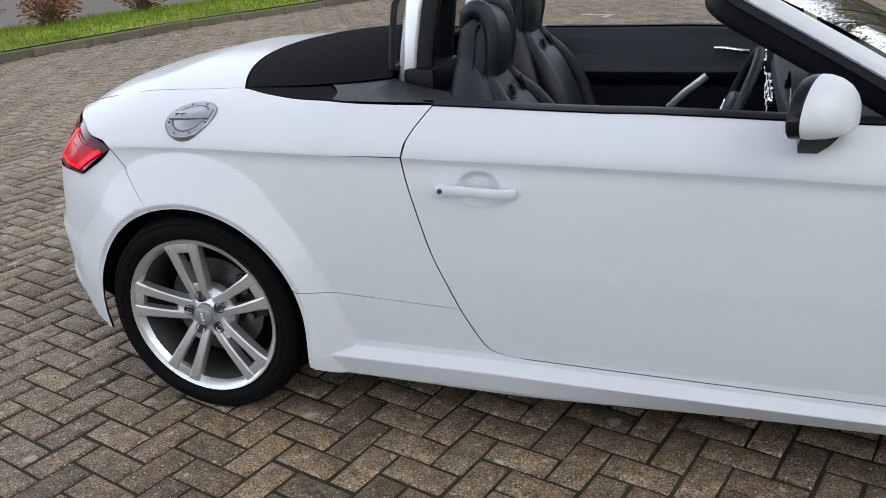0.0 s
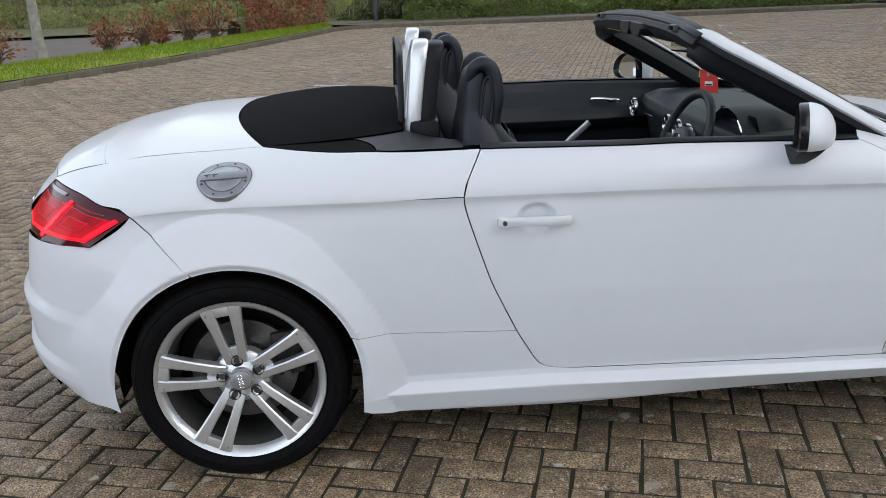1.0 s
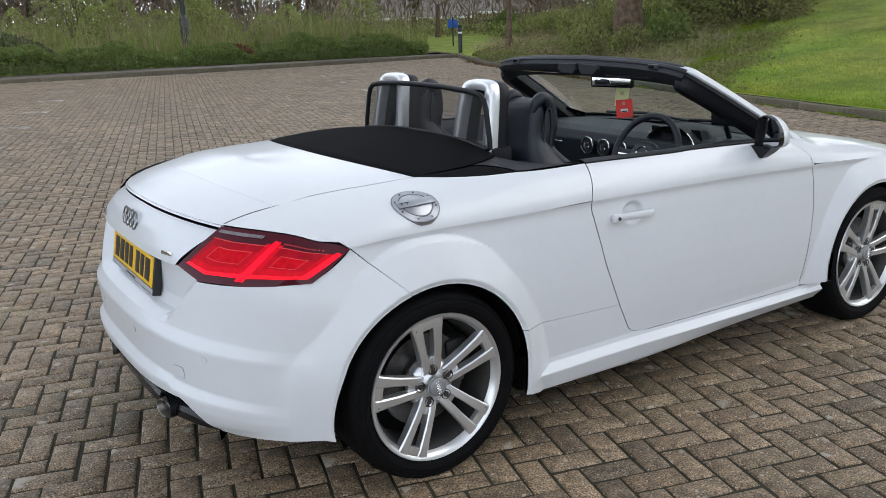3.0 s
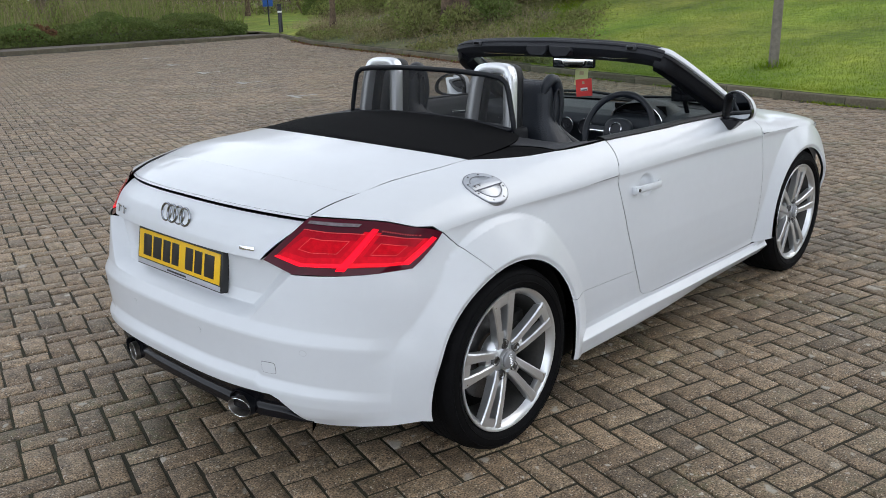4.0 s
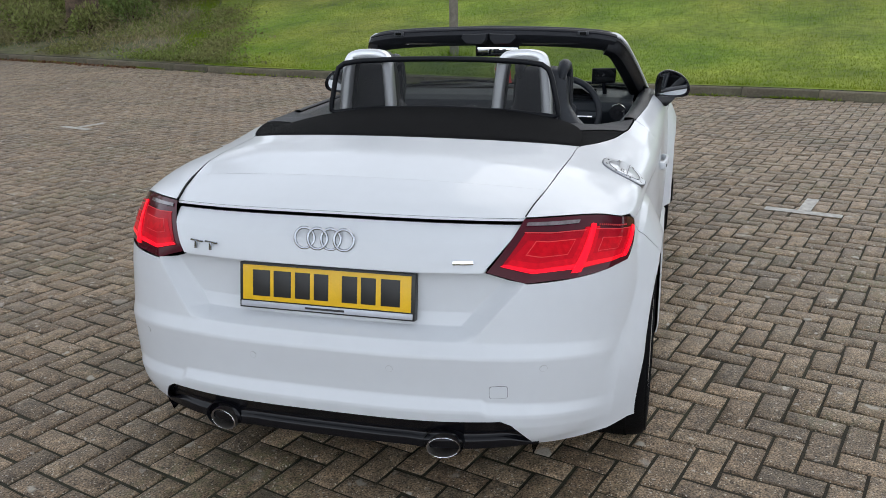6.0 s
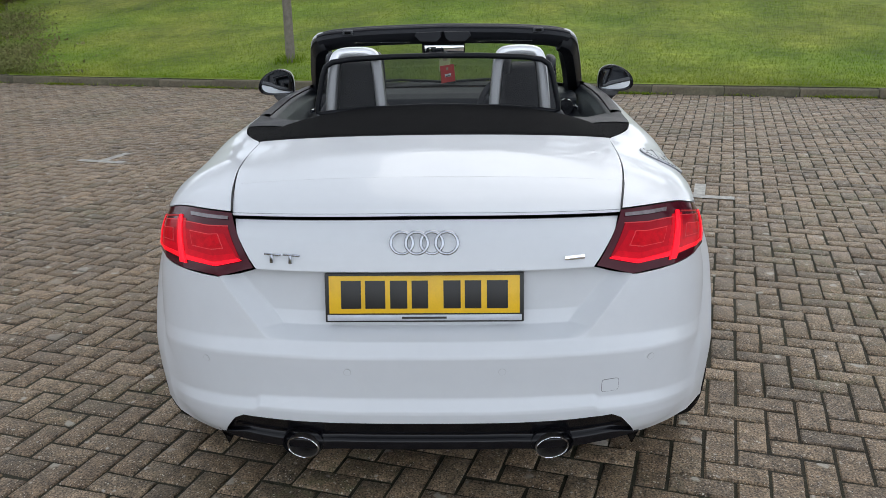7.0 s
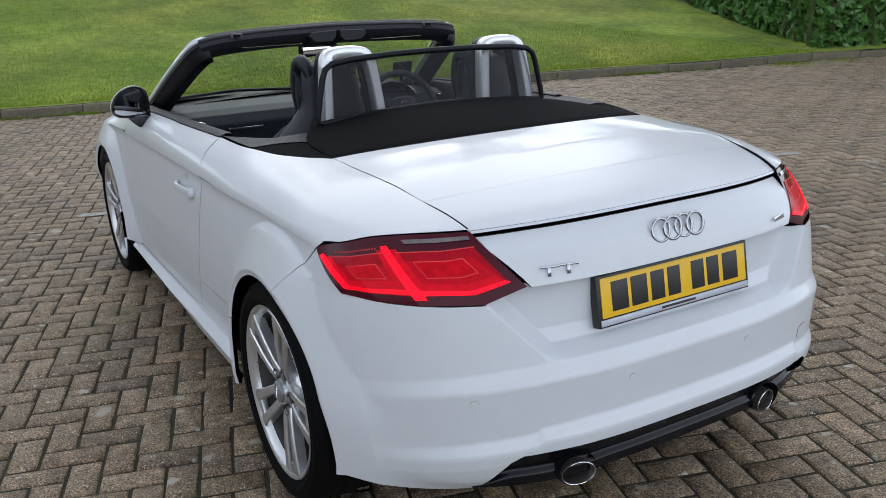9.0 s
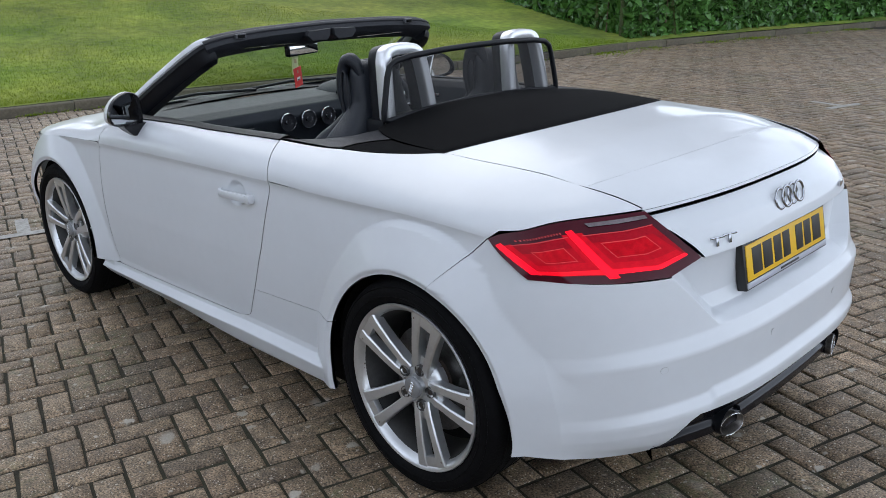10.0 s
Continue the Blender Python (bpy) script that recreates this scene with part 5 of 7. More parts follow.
dash = patches("dashboard", [(dash_top, 30, 40)], DASH, car, "dark grey soft dashboard", flange=0)
for y, z, r in ((0.136, 0.842, 0.043), (0.020, 0.842, 0.043), (-0.096, 0.842, 0.043), (0.61, 0.846, 0.043), (-0.625, 0.86, 0.043)):
    part("air_vent", lathe([(r * 0.91, 0.004), (r * 0.92, 0.012), (r * 0.95, 0.014), (r * 0.98, 0.012), (r * 0.98, 0.0)], 36, "x", -1, (1.612, y, z)), CHROME, dash, "round air vent with a chrome ring")
    part("vent_hub", lathe([(0, 0.016), (r * 0.30, 0.014), (r * 0.34, 0.004), (r * 0.90, 0.002)], 28, "x", -1, (1.612, y, z)), SIDE_PLASTIC, dash)
    part("vent_ring", lathe([(r * 0.34, 0.014), (r * 0.365, 0.016), (r * 0.39, 0.013)], 28, "x", -1, (1.612, y, z)), CHROME, dash)
part("trim_strip", box((0.006, 0.16, 0.008), (1.603, 0.40, 0.842), bevel=0.002), CHROME, dash)
bm = bmesh.new()
hood = [(-0.215, 0.842), (-0.222, 0.885), (-0.250, 0.940), (-0.310, 0.972), (-0.375, 0.982), (-0.440, 0.970), (-0.490, 0.935), (-0.512, 0.895), (-0.500, 0.845)]
rings = [[bm.verts.new((x, -0.365 + (y + 0.365) * k, 0.850 + (z - 0.850) * k)) for y, z in hood] for x, k in ((1.640, 1.0), (1.665, 1.04), (1.75, 1.06), (1.93, 0.80))]
for i in range(3):
    for j in range(len(hood) - 1):
        bm.faces.new((rings[i][j], rings[i][j + 1], rings[i + 1][j + 1], rings[i + 1][j]))
part("instrument_hood", bm, DASH, dash, sharp=60)
edge = [(1.638, p.y, p.z) for p in spline([(0, *h) for h in hood], 4)]
for run in (edge[:9], edge[-11:]):
    part("hood_edge", sweep(run, oval(0.003, 0.003, 6)), CHROME, dash, "chrome edge of the instrument hood")
part("hood_cavity", box((0.01, 0.285, 0.14), (1.70, -0.365, 0.90), Euler((0, radians(-18), 0)).to_matrix(), 0.003), DARK, dash)
part("instrument_screen", box((0.006, 0.26, 0.09), (1.69, -0.365, 0.898), Euler((0, radians(-18), 0)).to_matrix(), 0.003), SCREEN, dash, "dark display")
part("centre_console", box((0.75, 0.19, 0.16), (1.35, 0.0, 0.53), bevel=0.03), DASH, car, "dark centre console")
part("gear_lever", pillow((0.07, 0.05, 0.10), (1.38, 0.0, 0.66), n=10), LEATHER, car)
display = part("corner_display", box((0.014, 0.125, 0.082), (1.815, -0.530, 1.018), Euler((0, radians(-12), radians(14))).to_matrix(), 0.005), BLACK_TRIM, car, "small dark display at the screen's corner")
part("display_face", box((0.003, 0.108, 0.066), (1.8073, -0.532, 1.020), Euler((0, radians(-12), radians(14))).to_matrix(), 0.001), SCREEN, display)
part("display_arm", sweep([(1.825, -0.53, 0.985), (1.85, -0.535, 0.92)], oval(0.012, 0.012, 8)), BLACK_TRIM, display)

# steering wheel
wheel_m = Matrix.Translation((1.490, -0.360, 0.862)) @ Euler((0, radians(22), 0)).to_matrix().to_4x4()
ringp = []
for a in np.linspace(0, 2 * math.pi, 48, endpoint=False):
    z = math.sin(a) * 0.182
    ringp.append((0, math.cos(a) * 0.182, max(z, -0.150)))
steer = part("steering_wheel", sweep(ringp, oval(0.016, 0.014, 10), closed=True, up=(1, 0, 0)), LEATHER, car, "black leather steering wheel")
steer.matrix_basis = wheel_m
part("wheel_hub", pillow((0.05, 0.15, 0.12), (-0.002, 0, 0), n=14, power=3), LEATHER, steer)
part("hub_badge", lathe([(0.028, 0.0), (0.031, 0.003), (0.034, 0.0)], 28, "x", -1, (-0.028, 0, 0)), CHROME, steer, "chrome badge ring")
for a in (0, 180, 270):
    t = Euler((radians(a), 0, 0)).to_matrix()
    part("wheel_spoke", box((0.018, 0.12, 0.032), t @ Vector((0.006, 0.115, 0)), t, 0.006), DASH, steer)
for s2 in BOTH:
    part("spoke_trim", box((0.006, 0.08, 0.008), (-0.012, s2 * 0.11, -0.012), bevel=0.002), CHROME, steer)

# inner mirror
tilt = Euler((0, radians(2.5), radians(17))).to_matrix()
inner = part("rear_view_mirror", box((0.028, 0.226, 0.064), (1.638, 0.004, 1.166), tilt, 0.012, 3), GLOSS_BLACK, car)
part("mirror_glass", box((0.004, 0.208, 0.050), Vector((1.638, 0.004, 1.166)) + tilt @ Vector((-0.0142, 0, 0)), tilt, 0.0015), MIRROR, inner)
part("mirror_foot", sweep([(1.65, 0, 1.18), (1.63, 0, 1.225)], oval(0.012, 0.02, 10)), BLACK_TRIM, inner)
part("sensor_box", box((0.09, 0.15, 0.034), (1.60, -0.01, 1.212), Euler((0, radians(26), 0)).to_matrix(), 0.012), BLACK_TRIM, inner)

# air freshener card on the mirror
card_ob = empty("air_freshener", "red and pale green card air freshener hanging from the mirror", "air freshener", at=(1.705, -0.004, 1.072))
swing = Euler((radians(4), 0, radians(30))).to_matrix()
lean = swing @ Euler((radians(-9), 0, 0)).to_matrix()
for nm, size, at, mat, turn in (("card_lower", (0.003, 0.083, 0.090), (-0.002, -0.006, -0.046), RED_CARD, lean), ("card_upper", (0.003, 0.066, 0.092), (0.001, 0.006, 0.012), PALE_CARD, swing),
                                ("card_mark", (0.0012, 0.036, 0.016), (-0.0042, -0.006, -0.054), FASCIA, lean), ("card_mark", (0.0012, 0.030, 0.006), (-0.0046, -0.006, -0.058), PLATE_BLACK, lean),
                                ("card_mark", (0.0012, 0.012, 0.014), (-0.0042, -0.004, -0.020), STRAW, lean), ("card_mark", (0.0012, 0.022, 0.018), (-0.0012, 0.006, 0.030), STRAW, swing)):
    part(nm, box(size, turn @ Vector(at), turn, 0.0005, 1), mat, card_ob)
part("cord", sweep([swing @ Vector((0, 0.006, 0.056)), (-0.055, 0.008, 0.078)], oval(0.0015, 0.0015, 6)), STRAW, card_ob)

# tub, floor and wheel housings
part("cabin_floor", box((1.6, 1.36, 0.06), (1.15, 0, 0.34)), DARK, car)
part("bulkhead", box((0.05, 1.30, 0.56), (0.66, 0, 0.60)), BLACK_TRIM, car)
part("underbody", box((1.70, 1.58, 0.14), (1.26, 0, 0.225), bevel=0.02), DARK, car)
part("tail_floor", box((0.95, 1.0, 0.20), (-0.12, 0, 0.33), bevel=0.03), DARK, car)
for cx in (0.0, FRONT_X):
    for side in BOTH:
        bm = bmesh.new()
        rings = []
        for a in np.linspace(radians(-15), radians(189), 37):
            rings.append([bm.verts.new((cx + 0.372 * math.cos(a), side * y, ARCH_Z + 0.372 * math.sin(a))) for y in (0.56, 0.79, 0.850 if math.sin(a) > 0.05 else 0.815)])
        for i in range(36):
            for j in range(2):
                bm.faces.new((rings[i][j], rings[i][j + 1], rings[i + 1][j + 1], rings[i + 1][j]))
        bm.faces.new([r[0] for r in rings])
        part("wheel_housing", bm, DARK, car)


# wheels
def road_wheel():
    # the outer face looks along -y; y = 0 is the face of the hub
    barrel = [(0.237, 0.012), (0.2425, -0.002), (0.2455, -0.006), (0.2435, -0.010), (0.237, -0.008), (0.229, -0.001), (0.224, 0.008), (0.220, 0.016)]
    w = part("wheel", lathe(barrel, 72), ALLOY, car, "silver twin-spoke alloy wheel")
    part("wheel_barrel", lathe([(0.220, 0.016), (0.214, 0.03), (0.206, 0.06), (0.204, 0.12), (0.212, 0.19), (0.225, 0.215)], 60), BARREL, w, "dusty inside of the rim, its shade put into the dark colour")
    tyre = [(0.236, 0.225), (0.245, 0.233), (0.278, 0.240), (0.298, 0.231), (0.311, 0.204), (0.3150, 0.16), (0.316, 0.11), (0.3155, 0.06), (0.312, 0.018), (0.305, -0.003), (0.287, -0.016),
            (0.262, -0.015), (0.248, -0.004), (0.241, 0.006), (0.236, 0.016)]
    part("tyre", lathe(tyre, 72), RUBBER, w, "black road tyre")
    for y in (0.05, 0.09, 0.135, 0.175):
        part("tread_groove", lathe([(0.3148, y - 0.004), (0.3172, y - 0.0035), (0.3172, y + 0.0035), (0.3148, y + 0.004)], 72), DARK, w)
    part("sidewall_rib", lathe([(0.266, -0.0150), (0.268, -0.0175), (0.270, -0.0150)], 72), RUBBER, w)
    part("sidewall_rib", lathe([(0.291, -0.0138), (0.293, -0.0155), (0.295, -0.0110)], 72), RUBBER, w)
    for k in range(5):
        a = 2 * math.pi * k / 5
        for s in (-1, 1):
            bm = bmesh.new()
            rows = []
            for r, half, off, y0, thick in ((0.048, 0.0145, 0.0175, 0.016, 0.040), (0.080, 0.0130, 0.0225, 0.008, 0.036), (0.140, 0.0140, 0.0295, 0.000, 0.034), (0.190, 0.0165, 0.0350, -0.004, 0.032), (0.214, 0.0190, 0.0380, -0.006, 0.032), (0.233, 0.0225, 0.0400, -0.005, 0.026)):
                c = off * s
                rows.append([bm.verts.new((r, yy, c + d)) for yy, d in ((y0 + 0.004, -half), (y0, -half * 0.72), (y0, half * 0.72), (y0 + 0.004, half), (y0 + thick, half * 0.9), (y0 + thick, -half * 0.9))])
            for i in range(len(rows) - 1):
                for j in range(6):
                    bm.faces.new((rows[i][j], rows[i][(j + 1) % 6], rows[i + 1][(j + 1) % 6], rows[i + 1][j]))
            bm.faces.new(rows[0])
            bm.faces.new(rows[-1])
            sp = part("spoke", bm, ALLOY, w, sharp=25)
            sp.rotation_euler = (0, -a, 0)
        for size, at in (((0.034, 0.022, 0.074), (0.219, 0.008, 0)), ((0.040, 0.018, 0.046), (0.080, 0.030, 0))):
            web = part("spoke_web", box(size, at, bevel=0.005), ALLOY, w, sharp=25)
            web.rotation_euler = (0, -a, 0)
        b = part("wheel_bolt", lathe([(0, 0.012), (0.009, 0.012), (0.010, 0.002), (0.0155, 0.016), (0.0175, 0.012), (0.0175, -0.02)], 20, "y", -1, (0.056, 0.026, 0)), STEEL, w)
        b.rotation_euler = (0, -a, 0)
    part("hub_disc", lathe([(0.0, 0.0), (0.034, 0.0), (0.036, 0.012), (0.075, 0.026), (0.085, 0.040), (0.085, 0.06), (0.0, 0.06)], 40, "y", 1, (0, 0.006, 0)), ALLOY, w)
    part("hub_cap", lathe([(0, -0.006), (0.026, -0.0055), (0.0295, -0.003), (0.031, 0.0), (0.031, 0.01)], 32), CAP_GREY, w, "grey hub cap")
    for j in range(4):
        part("badge_ring", lathe([(0.0062, -0.0064), (0.0072, -0.0074), (0.0082, -0.0064)], 14, "y", 1, (-0.0135 + 0.009 * j, 0, 0)), CHROME, w)
    part("brake_disc", lathe([(0.07, 0.095), (0.072, 0.085), (0.155, 0.085), (0.156, 0.105), (0.07, 0.108)], 48), STEEL, w, "worn steel brake disc")
    part("brake_hub", lathe([(0, 0.06), (0.074, 0.062), (0.078, 0.09)], 32), RUST, w)
    bm = box((0.085, 0.06, 0.14), (0.135, 0.10, 0.03), bevel=0.015)
    ob = part("brake_caliper", bm, CALIPER, w, "dark iron brake caliper")
    ob.rotation_euler = (0, radians(92), 0)
    for z in (-0.03, 0.055):
        ob = part("caliper_bolt", lathe([(0, 0.0), (0.012, 0.0), (0.013, 0.03)], 12, "y", 1, (0.125, 0.055, z)), STEEL, w)
        ob.rotation_euler = (0, radians(92), 0)
    # added black disc that closes the wheel behind the brake
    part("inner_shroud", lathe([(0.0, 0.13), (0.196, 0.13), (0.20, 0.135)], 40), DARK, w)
    part("tyre_valve", sweep([(0.205, 0.03, 0.02), (0.193, 0.012, 0.02)], oval(0.004, 0.004, 8)), PLATE_BLACK, w)
    return w


wheel = road_wheel()
NINETEEN = Matrix.Diagonal((1.036, 1.0, 1.036, 1.0))
wheel.matrix_basis = pose(0, -0.872, 0.324, 0, -98.5, 0) @ NINETEEN
w2 = copy_thing(wheel, pose(FRONT_X, -0.875, 0.324, 0, -80, 0) @ NINETEEN)
w3 = copy_thing(wheel, pose(0, 0.872, 0.324, 0, -72, 180) @ NINETEEN)
w4 = copy_thing(wheel, pose(FRONT_X, 0.875, 0.324, 0, -95, 180) @ NINETEEN)

# ---- the ground and its edges ----
SITE = radians(-16.4)
E1, E2 = Vector((math.cos(SITE), math.sin(SITE))), Vector((-math.sin(SITE), math.cos(SITE)))
MODULE, U0, V0 = 0.1027, 0.497, 1.617
EAST = [(17.6, 26.0), (16.6, 22.6), (14.3, 18.0), (12.3, 11.3), (10.75, 6.9), (9.25, 1.3), (8.65, -2.2), (7.95, -5.0), (7.15, -8.5), (6.85, -10.6), (6.1, -13.2), (4.75, -17.0), (1.5, -27.0)]
NORTH = [(-0.8, 23.0), (-0.3, 23.4), (5.0, 23.3), (10.0, 23.0), (16.6, 22.6)]
WEST = [(-10.5, -10.0), (-8.4, 0.0), (-7.2, 5.4), (-6.5, 8.5), (-5.2, 11.5), (-3.9, 14.0), (-2.6, 17.5), (-1.3, 21.5), (-0.8, 23.0)]
WEST_BACK = [(-14.5, -10.0), (-11.8, 0.0), (-9.8, 6.0), (-8.3, 10.5), (-6.8, 14.2), (-5.0, 17.5), (-3.2, 20.5), (-1.4, 24.0)]


def x_on(rows, y):
    pts = sorted((b, a) for a, b in rows)
    return np.interp(y, [p[0] for p in pts], [p[1] for p in pts])


def east_x(y):
    return x_on(EAST, y)


def lawn_z(x, y):
    """The bank east of the kerb: a kerb's height, then rising."""
    d = np.maximum(np.asarray(x, float) - east_x(y), 0) * 0.96
    rise = 0.10 + 0.125 * np.minimum(d, 4) + 0.155 * np.clip(d - 4, 0, 26)
    rise = rise + 0.05 * smooth(y, 8.0, 14.0) * np.minimum(d, 5)
    return 0.10 + (rise - 0.10) * (1 - 0.85 * smooth(y, 20.5, 27.0))


def sheet(name, xs, ys, height, mat, label, category="ground"):
    gx, gy = np.meshgrid(xs, ys, indexing="ij")
    gz = height(gx, gy)
    nx, ny = gx.shape
    idx = np.arange(nx * ny).reshape(nx, ny)
    faces = [(idx[i, j], idx[i + 1, j], idx[i + 1, j + 1], idx[i, j + 1]) for i in range(nx - 1) for j in range(ny - 1)]
    ob = from_arrays(name, np.stack([gx, gy, gz], -1).reshape(-1, 3), faces, mat)
    return tagged(ob, label, category, kind="structure")


ground = sheet("ground", np.linspace(-400, 400, 9), np.linspace(-400, 400, 9), lambda x, y: 0 * x - 0.0065, SOIL, "dark sandy ground under and beyond the paving")


def strip(name, left, right, n, height, mat, label, kind="structure"):
    """A strip of ground between two lines of points, in n steps across."""
    rows = []
    for a, b in zip(left, right):
        rows.append([(a[0] + (b[0] - a[0]) * k / n, a[1] + (b[1] - a[1]) * k / n) for k in range(n + 1)])
    verts = [(x, y, float(height(x, y, k / n))) for r in rows for k, (x, y) in enumerate(r)]
    faces = [(i * (n + 1) + k, i * (n + 1) + k + 1, (i + 1) * (n + 1) + k + 1, (i + 1) * (n + 1) + k) for i in range(len(rows) - 1) for k in range(n)]
    me = from_arrays(name, verts, faces, mat)
    return tagged(me, label, "ground", kind=kind)


def resample(rows, step):
    pts = np.array(rows, float)
    s = np.concatenate([[0], np.cumsum(np.linalg.norm(np.diff(pts, axis=0), axis=1))])
    n = max(2, int(round(s[-1] / step)) + 1)
    t = np.linspace(0, s[-1], n)
    return [(float(np.interp(v, s, pts[:, 0])), float(np.interp(v, s, pts[:, 1]))) for v in t]


# the lawn bank to the east; rough bank further north
starts = np.linspace(-30, 30, 91)
offs = [0.066, 0.4, 0.8, 1.3, 2.0, 3.0, 4.2, 6, 8, 11, 15, 20, 28, 40, 60, 90]


def bank(name, lo, hi, mat, label):
    """The bank between two places along the kerb; its lines run off at the angle of the lawn's edge."""
    sel = [y for y in starts if lo - 0.01 <= y <= hi + 0.01]
    vs, no = [], len(offs)
    for y0 in sel:
        for o in offs:
            x, y = float(east_x(y0)) + 0.89 * o + 0.02, y0 + 0.45 * o
            vs.append((x, y, float(lawn_z(x, y))))
    fs = [(a * no + k, a * no + k + 1, (a + 1) * no + k + 1, (a + 1) * no + k) for a in range(len(sel) - 1) for k in range(no - 1)]
    return tagged(from_arrays(name, vs, fs, mat), label, "ground", kind="structure")


bank("lawn_bank", -11.4, 7.4, LAWN, "mown green lawn rising from the kerb")
bank("rough_bank", 7.3, 20.1, EARTH, "rough bank of bare earth and ground ivy")
bank("far_lawn_bank", 20.0, 30.0, LAWN, "far mown grass beyond the rough bank")
bank("hedge_bed", -30.0, -11.3, LAWN, "grass running under the hedge")
west_l, west_r = resample(WEST_BACK, 0.8), resample([(a - 0.13, b) for a, b in WEST], 0.8)
m = min(len(west_l), len(west_r))
west_l = [tuple(np.array(p)) for p in np.stack([np.interp(np.linspace(0, 1, m), np.linspace(0, 1, len(west_l)), np.array(west_l)[:, k]) for k in (0, 1)], -1)]
west_r = [tuple(p) for p in np.stack([np.interp(np.linspace(0, 1, m), np.linspace(0, 1, len(west_r)), np.array(west_r)[:, k]) for k in (0, 1)], -1)]
strip("grass_strip", west_l, west_r, 6, lambda x, y, k: 0.105 + 0.05 * math.sin(math.pi * k), LAWN, "narrow strip of grass between the paving and a road")
strip("side_road", [(a - 11, b + 6) for a, b in west_l], [(a - 0.05, b) for a, b in west_l], 4, lambda x, y, k: 0.02, ASPHALT, "grey-brown road beyond the grass strip")
strip("footpath", [(-1.4, 24.7), (4.8, 24.75), (10, 24.3), (16.0, 23.5)], [(-0.3, 23.52), (5.0, 23.42), (10, 23.12), (16.4, 22.75)], 2, lambda x, y, k: 0.10, ASPHALT, "narrow paved edge behind the far kerb")
sheet("north_bed", np.linspace(-60, 17.5, 12), np.linspace(24.6, 120, 14), lambda x, y: 0.11 + 0.01 * np.maximum(y - 30, 0) * 0, EARTH, "earth under the shrubs")
sheet("far_meadow", np.linspace(14, 60, 8), np.linspace(27, 75, 8), lambda x, y: 0.125 + 0.012 * (y - 27), LAWN, "far mown grass between the trees")


# kerb stones, one by one
def kerb_line(rows, length, side, group):
    pts = resample(rows, length)
    for a, b in zip(pts[:-1], pts[1:]):
        a, b = Vector((*a, 0)), Vector((*b, 0))
        d = b - a
        bm = box((d.length - 0.008, 0.125, 0.26), (0, 0, 0), bevel=0.012, segments=1)
        ob = part("kerb_stone", bm, KERB, kerbs)
        ob.matrix_basis = Matrix.Translation((a + b) / 2 + Vector((0, 0, -0.03 + random.uniform(-0.006, 0.006)))) @ Euler((random.uniform(-0.015, 0.015), random.uniform(-0.004, 0.004), math.atan2(d.y, d.x))).to_matrix().to_4x4()


kerbs = from_arrays("kerb", [(-0.8, 22.9, -0.05), (-0.7, 22.9, -0.05), (-0.7, 23.0, -0.05)], [(0, 1, 2)], KERB)
tagged(kerbs, "worn concrete kerb round the paved car park", "kerb", kind="structure")
kerb_line(EAST, 0.915, 1, "")
kerb_line(NORTH, 0.915, 1, "")
kerb_line(WEST, 0.915, 1, "")


# ---- herringbone paving ----
def block_rows():
    """Middle and quarter turn of every block of the herringbone inside the kerbs."""
    rows = []
    for j in range(-290, 300):
        for i in range(-290, 300):
            k = (i + j) % 4
            if k == 0:
                u, v, turn = U0 + (i + 1) * MODULE, V0 + (j + 0.5) * MODULE, 0
            elif k == 3:
                u, v, turn = U0 + (i + 0.5) * MODULE, V0 + j * MODULE, 1
            else:
                continue
            x, y = E1.x * u + E2.x * v, E1.y * u + E2.y * v
            rows.append((x, y, turn))
    r = np.array(rows)
    inside = (r[:, 0] < east_x(r[:, 1]) - 0.12) & (r[:, 0] > x_on(WEST, r[:, 1]) + 0.12) & (r[:, 1] < 22.5 + 0.8 * smooth(r[:, 0], 8, 0)) & (r[:, 1] > -16)
    return r[inside]


rows = block_rows()
near = (rows[:, 0] > -2.3) & (rows[:, 0] < 0.1) & (rows[:, 1] > -3.2) & (rows[:, 1] < -0.7)
pick = np.where(near)[0][:300]
L, B, H, C = 0.0970, 0.0467, 0.034, 0.005


def block_corners(jitter):
    return np.array([(-L, -B, -H), (L, -B, -H), (L, B, -H), (-L, B, -H), (-L, -B, -C), (L, -B, -C), (L, B, -C), (-L, B, -C),
                     (-L + C * 1.3, -B + C * 1.3, 0), (L - C * 1.3, -B + C * 1.3, 0), (L - C * 1.3, B - C * 1.3, 0), (-L + C * 1.3, B - C * 1.3, 0)]) + jitter


BLOCK_FACES = np.array([(0, 1, 5, 4), (1, 2, 6, 5), (2, 3, 7, 6), (3, 0, 4, 7), (4, 5, 9, 8), (5, 6, 10, 9), (6, 7, 11, 10), (7, 4, 8, 11), (8, 9, 10, 11)])
rest = np.delete(rows, pick, axis=0)
rng = np.random.default_rng(7)
n = len(rest)
ang = SITE + rest[:, 2] * math.pi / 2 + rng.normal(0, 0.007, n)
size = 1 - np.abs(rng.normal(0, 0.008, (n, 1, 2)))
pts = np.repeat(block_corners(0)[None], n, 0)
pts[:, :, :2] *= size
pts[:, 8:, :2] += rng.normal(0, 0.0022, (n, 4, 2))
pts[:, 4:8, :2] += rng.normal(0, 0.0012, (n, 4, 2))
tilt = rng.normal(0, 0.010, (n, 2))
z = pts[:, :, 2] + pts[:, :, 0] * tilt[:, :1] + pts[:, :, 1] * tilt[:, 1:] + rng.normal(0, 0.0013, (n, 1))
c, s = np.cos(ang)[:, None], np.sin(ang)[:, None]
px = pts[:, :, 0] * c - pts[:, :, 1] * s + rest[:, :1] + rng.normal(0, 0.0007, (n, 1))
